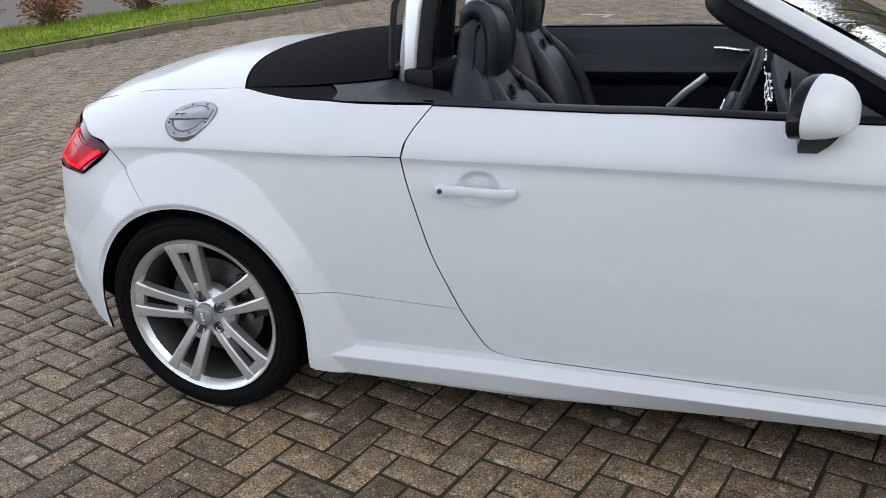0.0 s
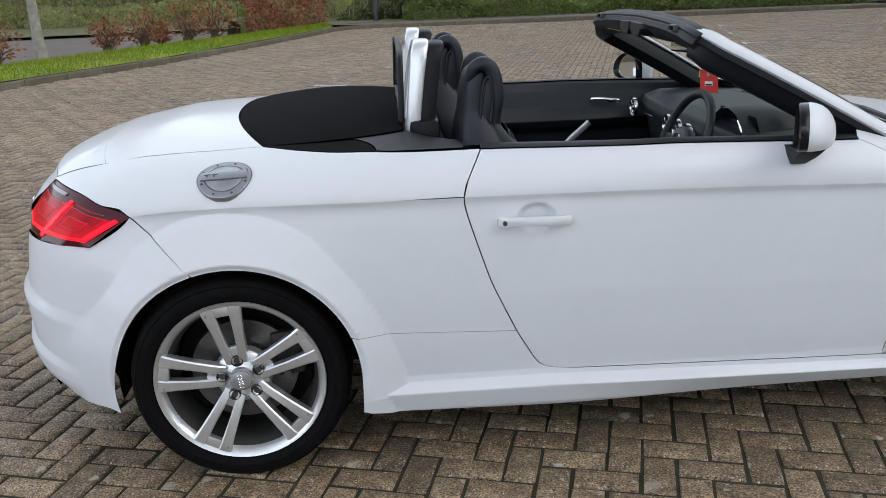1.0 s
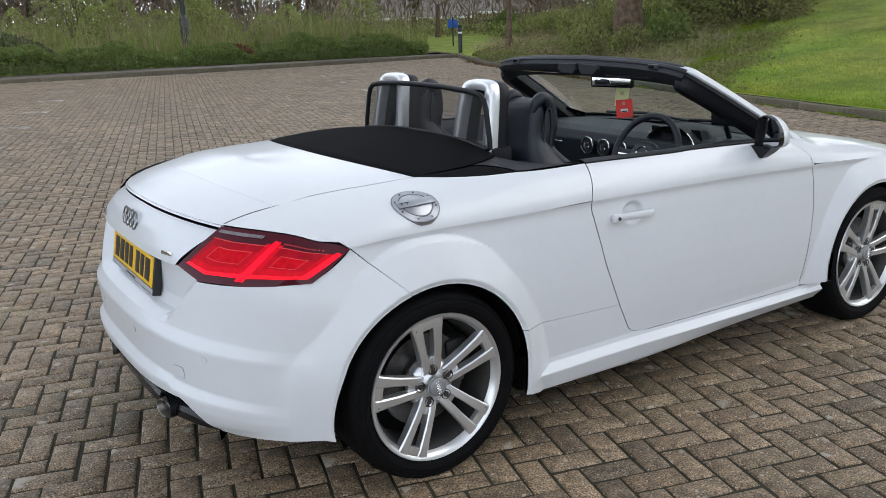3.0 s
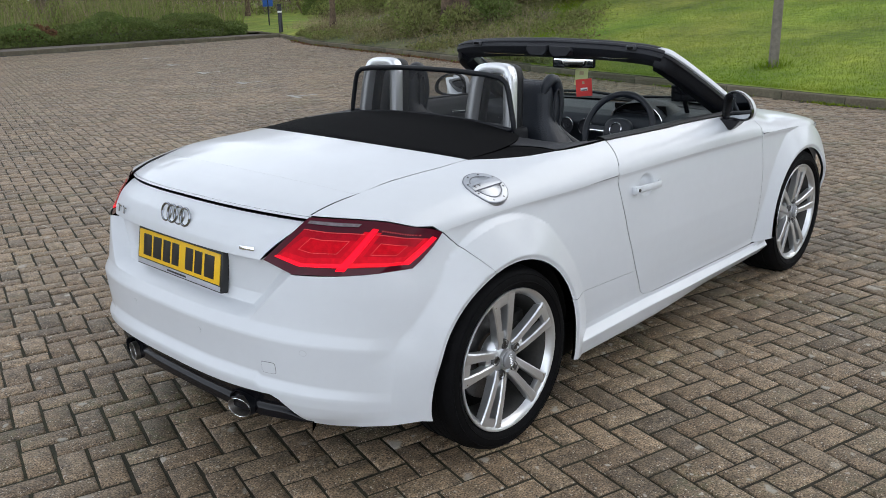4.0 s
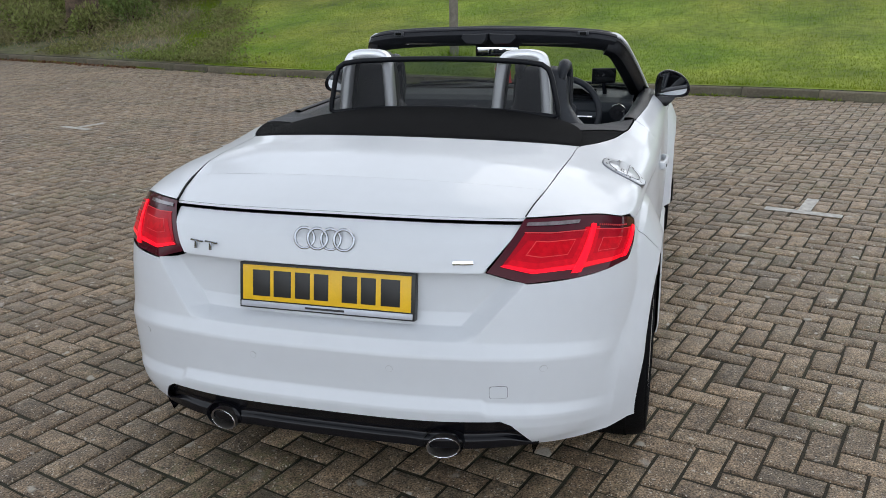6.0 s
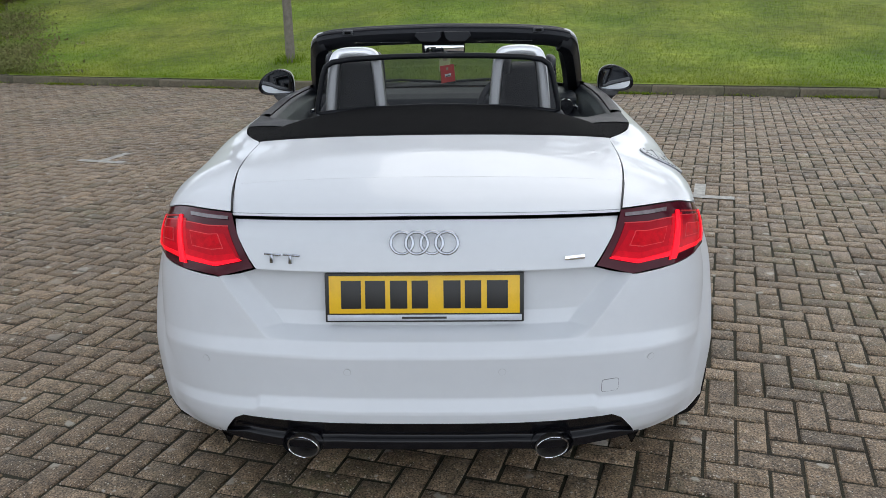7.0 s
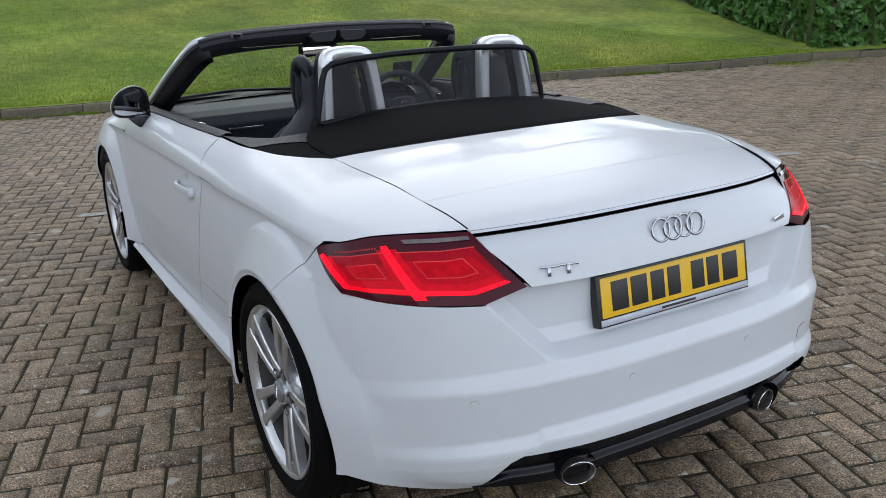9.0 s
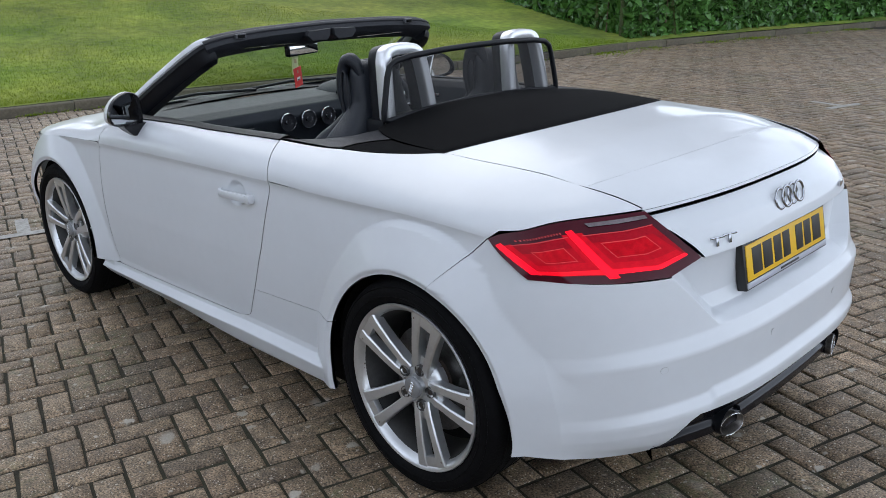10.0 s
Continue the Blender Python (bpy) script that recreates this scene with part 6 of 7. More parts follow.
py = pts[:, :, 0] * s + pts[:, :, 1] * c + rest[:, 1:2] + rng.normal(0, 0.0007, (n, 1))
co = np.stack([px, py, z], -1).reshape(-1, 3)
fi = (BLOCK_FACES[None] + 12 * np.arange(n)[:, None, None]).reshape(-1)
me = bpy.data.meshes.new("paving")
me.vertices.add(len(co))
me.vertices.foreach_set("co", co.astype(np.float32).reshape(-1))
me.loops.add(len(fi))
me.loops.foreach_set("vertex_index", fi.astype(np.int32))
me.polygons.add(len(fi) // 4)
me.polygons.foreach_set("loop_start", np.arange(0, len(fi), 4, dtype=np.int32))
me.update(calc_edges=True)
me.materials.append(BRICK_MANY)
paving = tagged(new("pavement", me), "worn brown-grey block paving laid in herringbone", "paving", kind="structure")
block_meshes = []
for k in range(6):
    bme = bpy.data.meshes.new("paving_block")
    co = block_corners(0)
    co[:, :2] *= 1 - abs(rng.normal(0, 0.006))
    co[8:, :2] += rng.normal(0, 0.0022, (4, 2))
    bme.from_pydata([tuple(map(float, v)) for v in co], [], [tuple(map(int, f)) for f in BLOCK_FACES])
    bme.materials.append(BRICK_ONE)
    block_meshes.append(bme)
for k, (x, y, turn) in enumerate(rows[pick]):
    ob = new("paving_block", block_meshes[k % 6])
    ob.parent = paving
    ob.matrix_basis = Matrix.Translation((x, y, random.gauss(0, 0.0013))) @ Euler((random.gauss(0, 0.010), random.gauss(0, 0.010), SITE + turn * math.pi / 2 + random.gauss(0, 0.007))).to_matrix().to_4x4()

# ---- plants, posts and what stands beyond ----
def leaves(name, centres, size, mat, parent=None, label="", long=1.7, droop=0.3, seed=1, normals=None, fold=True):
    """Many small pointed leaves, each two triangles bent along the middle, as one mesh."""
    r = np.random.default_rng(seed)
    n = len(centres)
    a = r.normal(0, 1, (n, 3))
    a[:, 2] -= droop
    a /= np.linalg.norm(a, axis=1, keepdims=True)
    b = r.normal(0, 1, (n, 3))
    if normals is not None:
        b = np.cross(a, normals + r.normal(0, 0.45, (n, 3)))
    b -= a * (a * b).sum(1, keepdims=True)
    b /= np.linalg.norm(b, axis=1, keepdims=True)
    c = np.cross(a, b)
    s = size * r.uniform(0.6, 1.3, (n, 1))
    base, tip = centres - a * s * long / 2, centres + a * s * long / 2
    left = centres + b * s * 0.42 + c * s * 0.16
    right = centres - b * s * 0.42 + c * s * 0.16
    co = np.stack([base, left, tip, right], 1).reshape(-1, 3)
    k = 4 * np.arange(n)[:, None]
    fi = np.concatenate([k + np.array([[0, 1, 2]]), k + np.array([[0, 2, 3]])], 1).reshape(-1)
    return soup(name, co, fi, 3, mat, parent, label)


def soup(name, co, fi, corners, mat, parent=None, label=""):
    me = bpy.data.meshes.new(name)
    me.vertices.add(len(co))
    me.vertices.foreach_set("co", np.asarray(co, np.float32).reshape(-1))
    me.loops.add(len(fi))
    me.loops.foreach_set("vertex_index", np.asarray(fi, np.int32))
    me.polygons.add(len(fi) // corners)
    me.polygons.foreach_set("loop_start", np.arange(0, len(fi), corners, dtype=np.int32))
    me.update(calc_edges=True)
    me.materials.append(mat)
    ob = new(name, me)
    ob.parent = parent
    if label:
        ob["label"] = label
    return ob


def blades(name, places, height, width, mat, label, category, seed=3, lean=0.35):
    """Upright blades: one thin triangle each."""
    r = np.random.default_rng(seed)
    n = len(places)
    ang = r.uniform(0, 2 * math.pi, n)
    h = height * r.uniform(0.5, 1.4, n)
    d = np.stack([np.cos(ang), np.sin(ang), 0 * ang], -1) * width / 2
    t = np.stack([r.normal(0, lean, n) * h, r.normal(0, lean, n) * h, h], -1)
    co = np.stack([places - d, places + d, places + t], 1).reshape(-1, 3)
    ob = soup(name, co, np.arange(3 * n), 3, mat)
    return tagged(ob, label, category, kind="stuff")


def tube_into(store, a, b, ra, rb, sides=6):
    """Adds a tapered limb to a store of points and faces."""
    a, b = Vector(a), Vector(b)
    d = (b - a).normalized()
    s = Vector((0.0, 1.0, 0.0)).cross(d)
    s = s.normalized() if s.length > 0.2 else d.orthogonal().normalized()
    t = d.cross(s)
    k = len(store[0])
    for p, r in ((a - d * ra * 0.12, ra), (b + d * rb * 0.12, rb)):
        for i in range(sides):
            w = 2 * math.pi * i / sides
            store[0].append(tuple(p + (s * math.cos(w) + t * math.sin(w)) * r))
    for i in range(sides):
        j = (i + 1) % sides
        store[1].append((k + i, k + j, k + sides + j, k + sides + i))


def grow(store, tips, a, d, length, radius, depth, rnd, spread=0.6, sides=6):
    """Grows a limb and its branches; the last ones' ends go into tips."""
    a, d = Vector(a), Vector(d).normalized()
    steps = 3 if depth > 1 else 2
    r = radius
    for i in range(steps):
        d2 = (d + Vector((rnd.gauss(0, 0.14), rnd.gauss(0, 0.14), rnd.gauss(0.03, 0.08)))).normalized()
        b = a + d2 * (length / steps)
        r2 = r * 0.84
        tube_into(store, a, b, r, r2, max(3, sides))
        if depth > 0:
            for _ in range(2 if depth > 1 else 3):
                side = (d2 + Vector((rnd.gauss(0, spread), rnd.gauss(0, spread), rnd.gauss(0.15, spread * 0.6)))).normalized()
                grow(store, tips, b, side, length * rnd.uniform(0.45, 0.72), r2 * 0.55, depth - 1, rnd, spread, sides - 1)
        else:
            tips.append(tuple(b))
        a, d, r = b, d2, r2


def tree(at, height, radius, label, leaf=None, per=4, leaf_size=0.09, depth=3, seed=1, bark=None, lean=(0, 0), group="", name="tree", clear=0.45):
    rnd = random.Random(seed)
    store, tips = ([], []), []
    top = height * clear
    n, sides = 10, 14
    lumps = [rnd.uniform(0.86, 1.14) for _ in range(sides)]
    shift = Vector((0, 0, 0))
    for i in range(n + 1):
        shift += Vector((rnd.gauss(0, radius * 0.10), rnd.gauss(0, radius * 0.10), 0)) * (i > 0)
        b = Vector((lean[0] * i / n, lean[1] * i / n, top * i / n - 0.1 * (i == 0))) + shift
        r = radius * (1.0 - 0.35 * i / n + 0.55 * math.exp(-i * 1.6))
        for q in range(sides):
            w = 2 * math.pi * q / sides
            store[0].append((b.x + r * lumps[q] * math.cos(w), b.y + r * lumps[q] * math.sin(w), b.z))
        if i:
            k = len(store[0]) - 2 * sides
            for q in range(sides):
                j = (q + 1) % sides
                store[1].append((k + q, k + j, k + sides + j, k + sides + q))
        a = b
        if i >= 5 and i % 2:
            for _ in range(2):
                grow(store, tips, b, (rnd.gauss(0, 1), rnd.gauss(0, 1), rnd.uniform(0.3, 1.0)), height * 0.30, r * 0.42, depth - 1, rnd)
    grow(store, tips, a, (lean[0] * 0.1, lean[1] * 0.1, 1), height * 0.38, r, depth, rnd)
    ob = empty(name, label, "tree", group, at)
    from_arrays("trunk", store[0], store[1], bark or BARK, ob)
    tips = np.array(tips)
    g = np.random.default_rng(seed)
    tw = np.repeat(tips, 3, 0)
    e = tw + g.normal(0, 1, tw.shape) * height * 0.045
    w = g.normal(0, 0.006, tw.shape)
    soup("twigwork", np.stack([tw - w, tw + w, e], 1).reshape(-1, 3), np.arange(3 * len(tw)), 3, TWIG, ob)
    if leaf:
        c = np.repeat(tips, per, 0) + g.normal(0, height * 0.035, (len(tips) * per, 3))
        leaves("crown", c, leaf_size, leaf, ob, seed=seed)
    return ob


def shrub(at, size, mat, label, n=1500, leaf=0.07, seed=1, stems=14, name="shrub", category="shrub", flat=0.0, hollow=0.55, long=1.7, parent=None):
    """A bush of bent stems and many leaves, denser towards its outside, with an uneven outline."""
    g = np.random.default_rng(seed)
    d = g.normal(0, 1, (n, 3))
    d[:, 2] = np.abs(d[:, 2]) - flat
    d /= np.linalg.norm(d, axis=1, keepdims=True)
    lumps = g.normal(0, 1, (9, 3))
    lumps /= np.linalg.norm(lumps, axis=1, keepdims=True)
    grow_out = 1 + 0.28 * np.max(np.clip((d @ lumps.T - 0.6) * 2.5, 0, 1) * g.uniform(0.2, 1, 9), axis=1) - 0.12
    rad = (hollow + (1 - hollow) * g.uniform(0, 1, n) ** 0.6) * grow_out
    c = d * rad[:, None] * np.array(size) / 2 * np.array([1, 1, 2.0])
    c[:, 2] = np.maximum(c[:, 2], 0.03)
    ob = empty(name, label, category, at=at)
    st = ([], [])
    rnd = random.Random(seed)
    for k in range(stems):
        i = rnd.randrange(n)
        mid = Vector(c[i]) * 0.5 + Vector((rnd.gauss(0, 0.05), rnd.gauss(0, 0.05), 0.05))
        tube_into(st, (rnd.gauss(0, 0.06), rnd.gauss(0, 0.06), -0.05), mid, 0.014, 0.009, 4)
        tube_into(st, mid, Vector(c[i]) * 0.95, 0.009, 0.003, 4)
    from_arrays("branchwork", st[0], st[1], BARK, ob)["kind"] = "stuff"
    leaves("foliage", c, leaf, mat, ob, seed=seed, long=long)
    return ob


def hedge(name, line_pts, depth, height, mat, label, n, leaf, seed=1, category="hedge", base=None, long=1.7, rough=0.12, inner=None):
    """A run of hedge along a line, full of leaves on its front and top, over a dark twiggy core."""
    g = np.random.default_rng(seed)
    pts = np.array(line_pts, float)
    s = np.concatenate([[0], np.cumsum(np.linalg.norm(np.diff(pts, axis=0), axis=1))])
    t = g.uniform(0, s[-1], n)
    x, y = np.interp(t, s, pts[:, 0]), np.interp(t, s, pts[:, 1])
    k = np.clip(np.searchsorted(s, t) - 1, 0, len(pts) - 2)
    d = (pts[k + 1] - pts[k]) / np.linalg.norm(pts[k + 1] - pts[k], axis=1, keepdims=True)
    nrm = np.stack([-d[:, 1], d[:, 0]], -1)
    wav = rough * (np.sin(t * 2.1 + seed) + np.sin(t * 5.3 + 2 * seed) * 0.5 + np.sin(t * 0.7) * 0.8)
    on_top = g.uniform(0, 1, n) < depth / (depth + height)
    across = np.where(on_top, g.uniform(0, 1, n), np.abs(g.normal(0, 0.10, n))) * depth
    h = height * (1 + wav * 0.9)
    z = np.where(on_top, h - np.abs(g.normal(0, 0.07, n)), g.uniform(0.02, 1, n) * h)
    z = z - 0.25 * height * np.clip(1 - across / (0.35 * depth), 0, 1) * (z > 0.75 * h)
    off = across - wav * depth * 0.25 - 0.05
    px, py = x + nrm[:, 0] * off, y + nrm[:, 1] * off
    z0 = base(px, py) if base else 0.1
    ob = empty(name, label, category, at=(float(pts[0][0]), float(pts[0][1]), 0))
    o = np.array([pts[0][0], pts[0][1], 0])
    out = np.stack([-nrm[:, 0] * ~on_top, -nrm[:, 1] * ~on_top, 0.35 + 1.0 * on_top], -1)
    leaves("foliage", np.stack([px, py, z + z0], -1) - o, leaf, mat, ob, seed=seed, long=long, normals=out)
    core = ([], [])
    rnd = random.Random(seed)
    for q in range(int(s[-1] / 0.22)):
        tt = rnd.uniform(0, s[-1])
        cx, cy = float(np.interp(tt, s, pts[:, 0])), float(np.interp(tt, s, pts[:, 1]))
        kk = min(max(int(np.searchsorted(s, tt)) - 1, 0), len(pts) - 2)
        dd = (pts[kk + 1] - pts[kk]) / np.linalg.norm(pts[kk + 1] - pts[kk])
        nx, ny = -dd[1], dd[0]
        w = rnd.uniform(0.25, 0.9) * depth
        bx, by = cx + nx * w - o[0], cy + ny * w - o[1]
        zb = float(base(bx + o[0], by + o[1])) if base else 0.1
        tube_into(core, (bx, by, zb - 0.05), (bx + rnd.gauss(0, 0.1), by + rnd.gauss(0, 0.1), zb + height * rnd.uniform(0.6, 0.95)), 0.018, 0.005, 4)
    from_arrays("branchwork", core[0], core[1], BARK, ob)["kind"] = "stuff"
    # dim inner mass that closes the view through the hedge
    m = [(float(a), float(b)) for a, b in resample([tuple(p) for p in pts], 0.5)]
    vs, fs = [], []
    for i, (a, b) in enumerate(m):
        j = min(i, len(m) - 2)
        e = np.array(m[j + 1]) - np.array(m[j])
        e /= np.linalg.norm(e)
        nx, ny = -e[1], e[0]
        lump = (1 + 0.10 * math.sin(i * 1.7) + 0.08 * math.sin(i * 0.6)) * (1 - 1.2 * rough)
        for w, hh in ((0.26, 0.0), (0.22, 0.45), (0.40, 0.68), (0.8, 0.72), (0.95, 0.0)):
            qx, qy = a + nx * w * depth, b + ny * w * depth
            zb = float(base(qx, qy)) if base else 0.1
            vs.append((qx - o[0], qy - o[1], zb - 0.05 + hh * height * lump))
    for i in range(len(m) - 1):
        for k2 in range(4):
            fs.append((i * 5 + k2, i * 5 + k2 + 1, (i + 1) * 5 + k2 + 1, (i + 1) * 5 + k2))
    from_arrays("inner_growth", vs, fs, inner or CORE, ob)
    return ob


CORE = material("dense_inner_growth", (0.135, 0.160, 0.066), 0.95, vary=0.4, scale=6, bump=1.0, bump_scale=18)
PALE_CORE = material("pale_inner_growth", (0.20, 0.23, 0.085), 0.95, vary=0.6, scale=5, bump=1.0, bump_scale=18, second=(0.20, 0.16, 0.09), second_scale=1.4)
g0 = np.random.default_rng(11)

# lawn blades, thickest by the kerb
n = 150000
ky = g0.uniform(-10.8, 7.6, n)
o = 0.12 + g0.uniform(0, 1, n) ** 1.7 * 13
px, py = east_x(ky) + 0.89 * o + 0.03, ky + 0.45 * o
blades("lawn_grass", np.stack([px, py, lawn_z(px, py) - 0.005], -1), 0.032, 0.008, GRASS, "short green lawn grass", "grass", 5)
n = 30000
ky = 7.4 + np.abs(g0.normal(0, 1.0, n))
o = 0.3 + g0.uniform(0, 1, n) ** 1.2 * 13
px, py = east_x(ky) + 0.89 * o, ky + 0.45 * o
keep = (np.sin(px * 1.9) + np.sin(py * 2.3 + px) + g0.normal(0, 0.5, n)) > 0.9 * (ky - 7.4) - 0.6
blades("lawn_fringe", np.stack([px, py, lawn_z(px, py) - 0.005], -1)[keep], 0.06, 0.010, GRASS, "ragged fringe of lawn grass on the rough bank", "grass", 15, 0.5)
n = 26000
k = g0.uniform(0, 1, n)
f = g0.uniform(0, 1, n)
wl_, wr_ = np.array(west_l), np.array(west_r)
idx = 0.25 + 0.75 * k
ax = np.stack([np.interp(idx, np.linspace(0, 1, len(wl_)), wl_[:, c]) for c in (0, 1)], -1)
bx = np.stack([np.interp(idx, np.linspace(0, 1, len(wr_)), wr_[:, c]) for c in (0, 1)], -1)
p2 = ax + (bx - ax) * f[:, None]
blades("verge_grass", np.column_stack([p2, 0.105 + 0.05 * np.sin(math.pi * f)]), 0.07, 0.014, GRASS, "longer green grass of the verge", "grass", 6)
# moss and weeds along the kerbs
n = 15000
ky = g0.uniform(-16, 21, n)
px = east_x(ky) - 0.075 - np.abs(g0.normal(0, 0.05, n)) - np.abs(g0.normal(0, 0.22, n)) * (ky < -9)
clump = (np.sin(ky * 2.3) + np.sin(ky * 5.1 + 1) + g0.normal(0, 0.7, n)) > 0.7
blades("kerb_weeds", np.stack([px, ky, 0 * ky], -1)[clump], 0.030, 0.016, GRASS, "moss and small weeds along the kerb", "weeds", 7, 0.8)
n = 700
ky = g0.uniform(9, 20, n)
px = east_x(ky) - 0.10 - np.abs(g0.normal(0, 0.10, n))
leaves("fallen_leaves", np.stack([px, ky, 0.012 + 0 * ky], -1), 0.05, RUSSET, seed=21, normals=np.tile([0, 0, 1.0], (n, 1)))
tagged(bpy.context.scene.objects["fallen_leaves"], "brown fallen leaves gathered along the kerb", "leaves", kind="stuff")

# rough bank: ground ivy, brambles, dead stalks
n = 60000
ky = 7.4 + g0.uniform(0, 1, n) * 13.2
spill = g0.uniform(0, 1, n) < 0.16
ky = np.where(spill, 7.5 - np.abs(g0.normal(0, 0.55, n)), ky)
o = 0.2 + g0.uniform(0, 1, n) ** 1.3 * 11
px, py = east_x(ky) + 0.89 * o, ky + 0.45 * o
keep = (np.sin(px * 1.3) + np.sin(py * 1.7 + px) + g0.normal(0, 0.6, n)) > -0.6 + 0.3 * (o < 0.6)
c = np.stack([px, py, lawn_z(px, py) + np.abs(g0.normal(0, 0.07, n))], -1)[keep]
ob = leaves("ground_ivy", c, 0.045, BRAMBLE, seed=31, normals=np.tile([0, 0, 1.0], (len(c), 1)))
tagged(ob, "ground ivy and brambles over the rough bank", "ground cover", kind="stuff")
n = 5500
ky = 8.2 + g0.uniform(0, 1, n) * 15
o = 0.8 + g0.uniform(0, 1, n) * 9
px, py = east_x(ky) + 0.89 * o, ky + 0.45 * o
blades("dead_stalks", np.stack([px, py, lawn_z(px, py)], -1), 0.36, 0.008, STRAW, "dry straw-coloured stalks and fallen twigs", "stalks", 8, 0.9)
for k in range(34):
    y0 = 9.5 + 14 * g0.uniform()
    o = 2.8 + 8 * g0.uniform() ** 0.8
    x, y = float(east_x(y0)) + 0.89 * o, y0 + 0.45 * o
    big = g0.uniform(0.7, 1.5)
    shrub((x, y, float(lawn_z(x, y))), (1.7 * big, 1.5 * big, 1.0 * big), BRAMBLE if k % 3 else SPRING, "straggling bramble and sapling thicket on the bank", 1100, 0.06, 300 + k, 46, "thicket", "thicket", hollow=0.2)

for k in range(22):
    y0 = 7.6 + 3.5 * g0.uniform()
    o = 7.5 + 17 * k / 22
    x, y = float(east_x(y0)) + 0.89 * o, y0 + 0.45 * o
    big = g0.uniform(1.0, 1.9)
    shrub((x, y, float(lawn_z(x, y)) - 0.05), (2.2 * big, 2.0 * big, 1.1 * big), (IVY, BRAMBLE, BRAMBLE)[k % 3], "tangled evergreen and twig thicket at the lawn's upper edge", 1900, 0.075, 340 + k, 80, "thicket", "thicket", hollow=0.15)

for k, (x, y, big) in enumerate(((14.7, 12.5, 0.9), (15.9, 12.2, 1.1), (14.4, 13.6, 1.0), (16.4, 13.4, 1.2))):
    shrub((x, y, float(lawn_z(x, y)) - 0.05), (1.5 * big, 1.4 * big, 0.9 * big), (BRAMBLE, IVY)[k % 2], "bramble and ivy tangle at the old tree's foot", 1300, 0.06, 380 + k, 50, "thicket", "thicket", hollow=0.15)

# hedge of glossy leaves at the south-east corner
hedge("laurel_hedge", [(3.6, -21.5), (5.15, -16.6), (6.35, -13.2), (7.05, -10.95)], -1.1, 2.0, LAUREL, "dense glossy green laurel hedge beside the kerb", 11000, 0.115, 41, base=None, long=1.9, rough=0.08)
hedge("laurel_hedge", [(7.05, -10.95), (9.7, -11.75), (13.2, -13.1), (20.0, -16.5), (28.0, -21.0)], -1.2, 1.7, LAUREL, "dense glossy green laurel hedge along the lawn's edge", 20000, 0.115, 42, base=lambda x, y: lawn_z(x, y) - 0.05, long=1.9, rough=0.08)

# low evergreen hedge and shrubs behind the far kerb
hedge("ivy_hedge", [(1.2, 25.0), (5, 24.85), (10, 24.4), (16.0, 23.6)], 1.5, 0.62, IVY, "low dark green ivy hedge behind the far kerb", 33000, 0.055, 43, rough=0.27)
shrub((1.6, 27.0, 0.1), (5.4, 2.6, 1.35), JUNIPER, "spreading grey-green juniper beside a bollard", 17000, 0.062, 51, 60, "juniper_bush", long=2.4)
shrub((9.0, 24.95, 0.3), (1.7, 0.9, 0.50), RUSSET, "low russet shrub in the hedge", 1100, 0.06, 52)
hedge("spring_thicket", [(-30, 34), (-12, 30.5), (0, 29.0), (8, 28.0), (15.5, 26.2)], 2.2, 1.7, SPRING, "light green thicket of young leaves", 64000, 0.060, 44, rough=0.30, inner=PALE_CORE)
for k, (x, y, big) in enumerate(((5.5, 31, 1.3), (10.0, 31.0, 0.9), (13.6, 28.6, 0.55), (-6, 33, 1.2), (18.8, 34, 0.45), (27, 33, 0.6))):
    shrub((x, y, 0.1), (3.2 * big, 2.6 * big, 3.0 * big), (SPRING, BRAMBLE, IVY)[k % 3], "tall loose shrub with fresh leaves", 6500, 0.06, 60 + k, 70, hollow=0.25)

g1 = np.random.default_rng(23)
n = 16000
px = g1.uniform(-1, 17, n)
py = 26.3 + g1.uniform(0, 1, n) * 2.6 - 0.10 * np.clip(px - 6, 0, 12)
clump = (np.sin(px * 1.1) + np.sin(px * 2.7 + py) + g1.normal(0, 0.5, n)) > -0.3
where = np.stack([px, py, 0.1 + 0 * px], -1)[clump]
blades("rough_grass", where[::2], 1.25, 0.022, ROUGH, "tall rough light green grass behind the ivy hedge", "grass", 24, 0.25)
blades("dead_stalks", where[1::3], 1.45, 0.016, STRAW, "tall dry straw stalks behind the ivy hedge", "stalks", 25, 0.25)

# beech hedge and saplings on the grass strip
hedge("beech_hedge", [(-3.3, 21.6), (-2.4, 23.2), (-1.2, 24.9)], 0.7, 0.85, BEECH, "low beech hedge holding its dry brown leaves", 4200, 0.062, 45, rough=0.26)
spots = ((-8.5, 8.0, 0.8), (-9.2, 8.9, 0.95), (-7.6, 11.6, 0.9), (-6.95, 14.0, 1.0), (-5.75, 17.2, 0.75), (-5.15, 17.9, 0.9), (-4.4, 19.3, 1.15), (-3.9, 20.3, 1.15), (-4.9, 18.6, 0.55), (-8.9, 6.6, 0.9), (-8.1, 9.8, 0.8), (-9.8, 7.6, 1.0))
for k, (x, y, h) in enumerate(spots):
    shrub((x, y, 0.12), (1.25 * h, 1.15 * h, 1.0 * h), BEECH, "beech sapling holding dry brown leaves", 400, 0.055, 80 + k, 40, "beech_sapling", "sapling", flat=-0.35, hollow=0.25)
tree((-6.6, 15.4, 0.1), 7.5, 0.11, "slim pale-barked tree on the grass strip", None, depth=3, seed=4, bark=PALE_BARK)

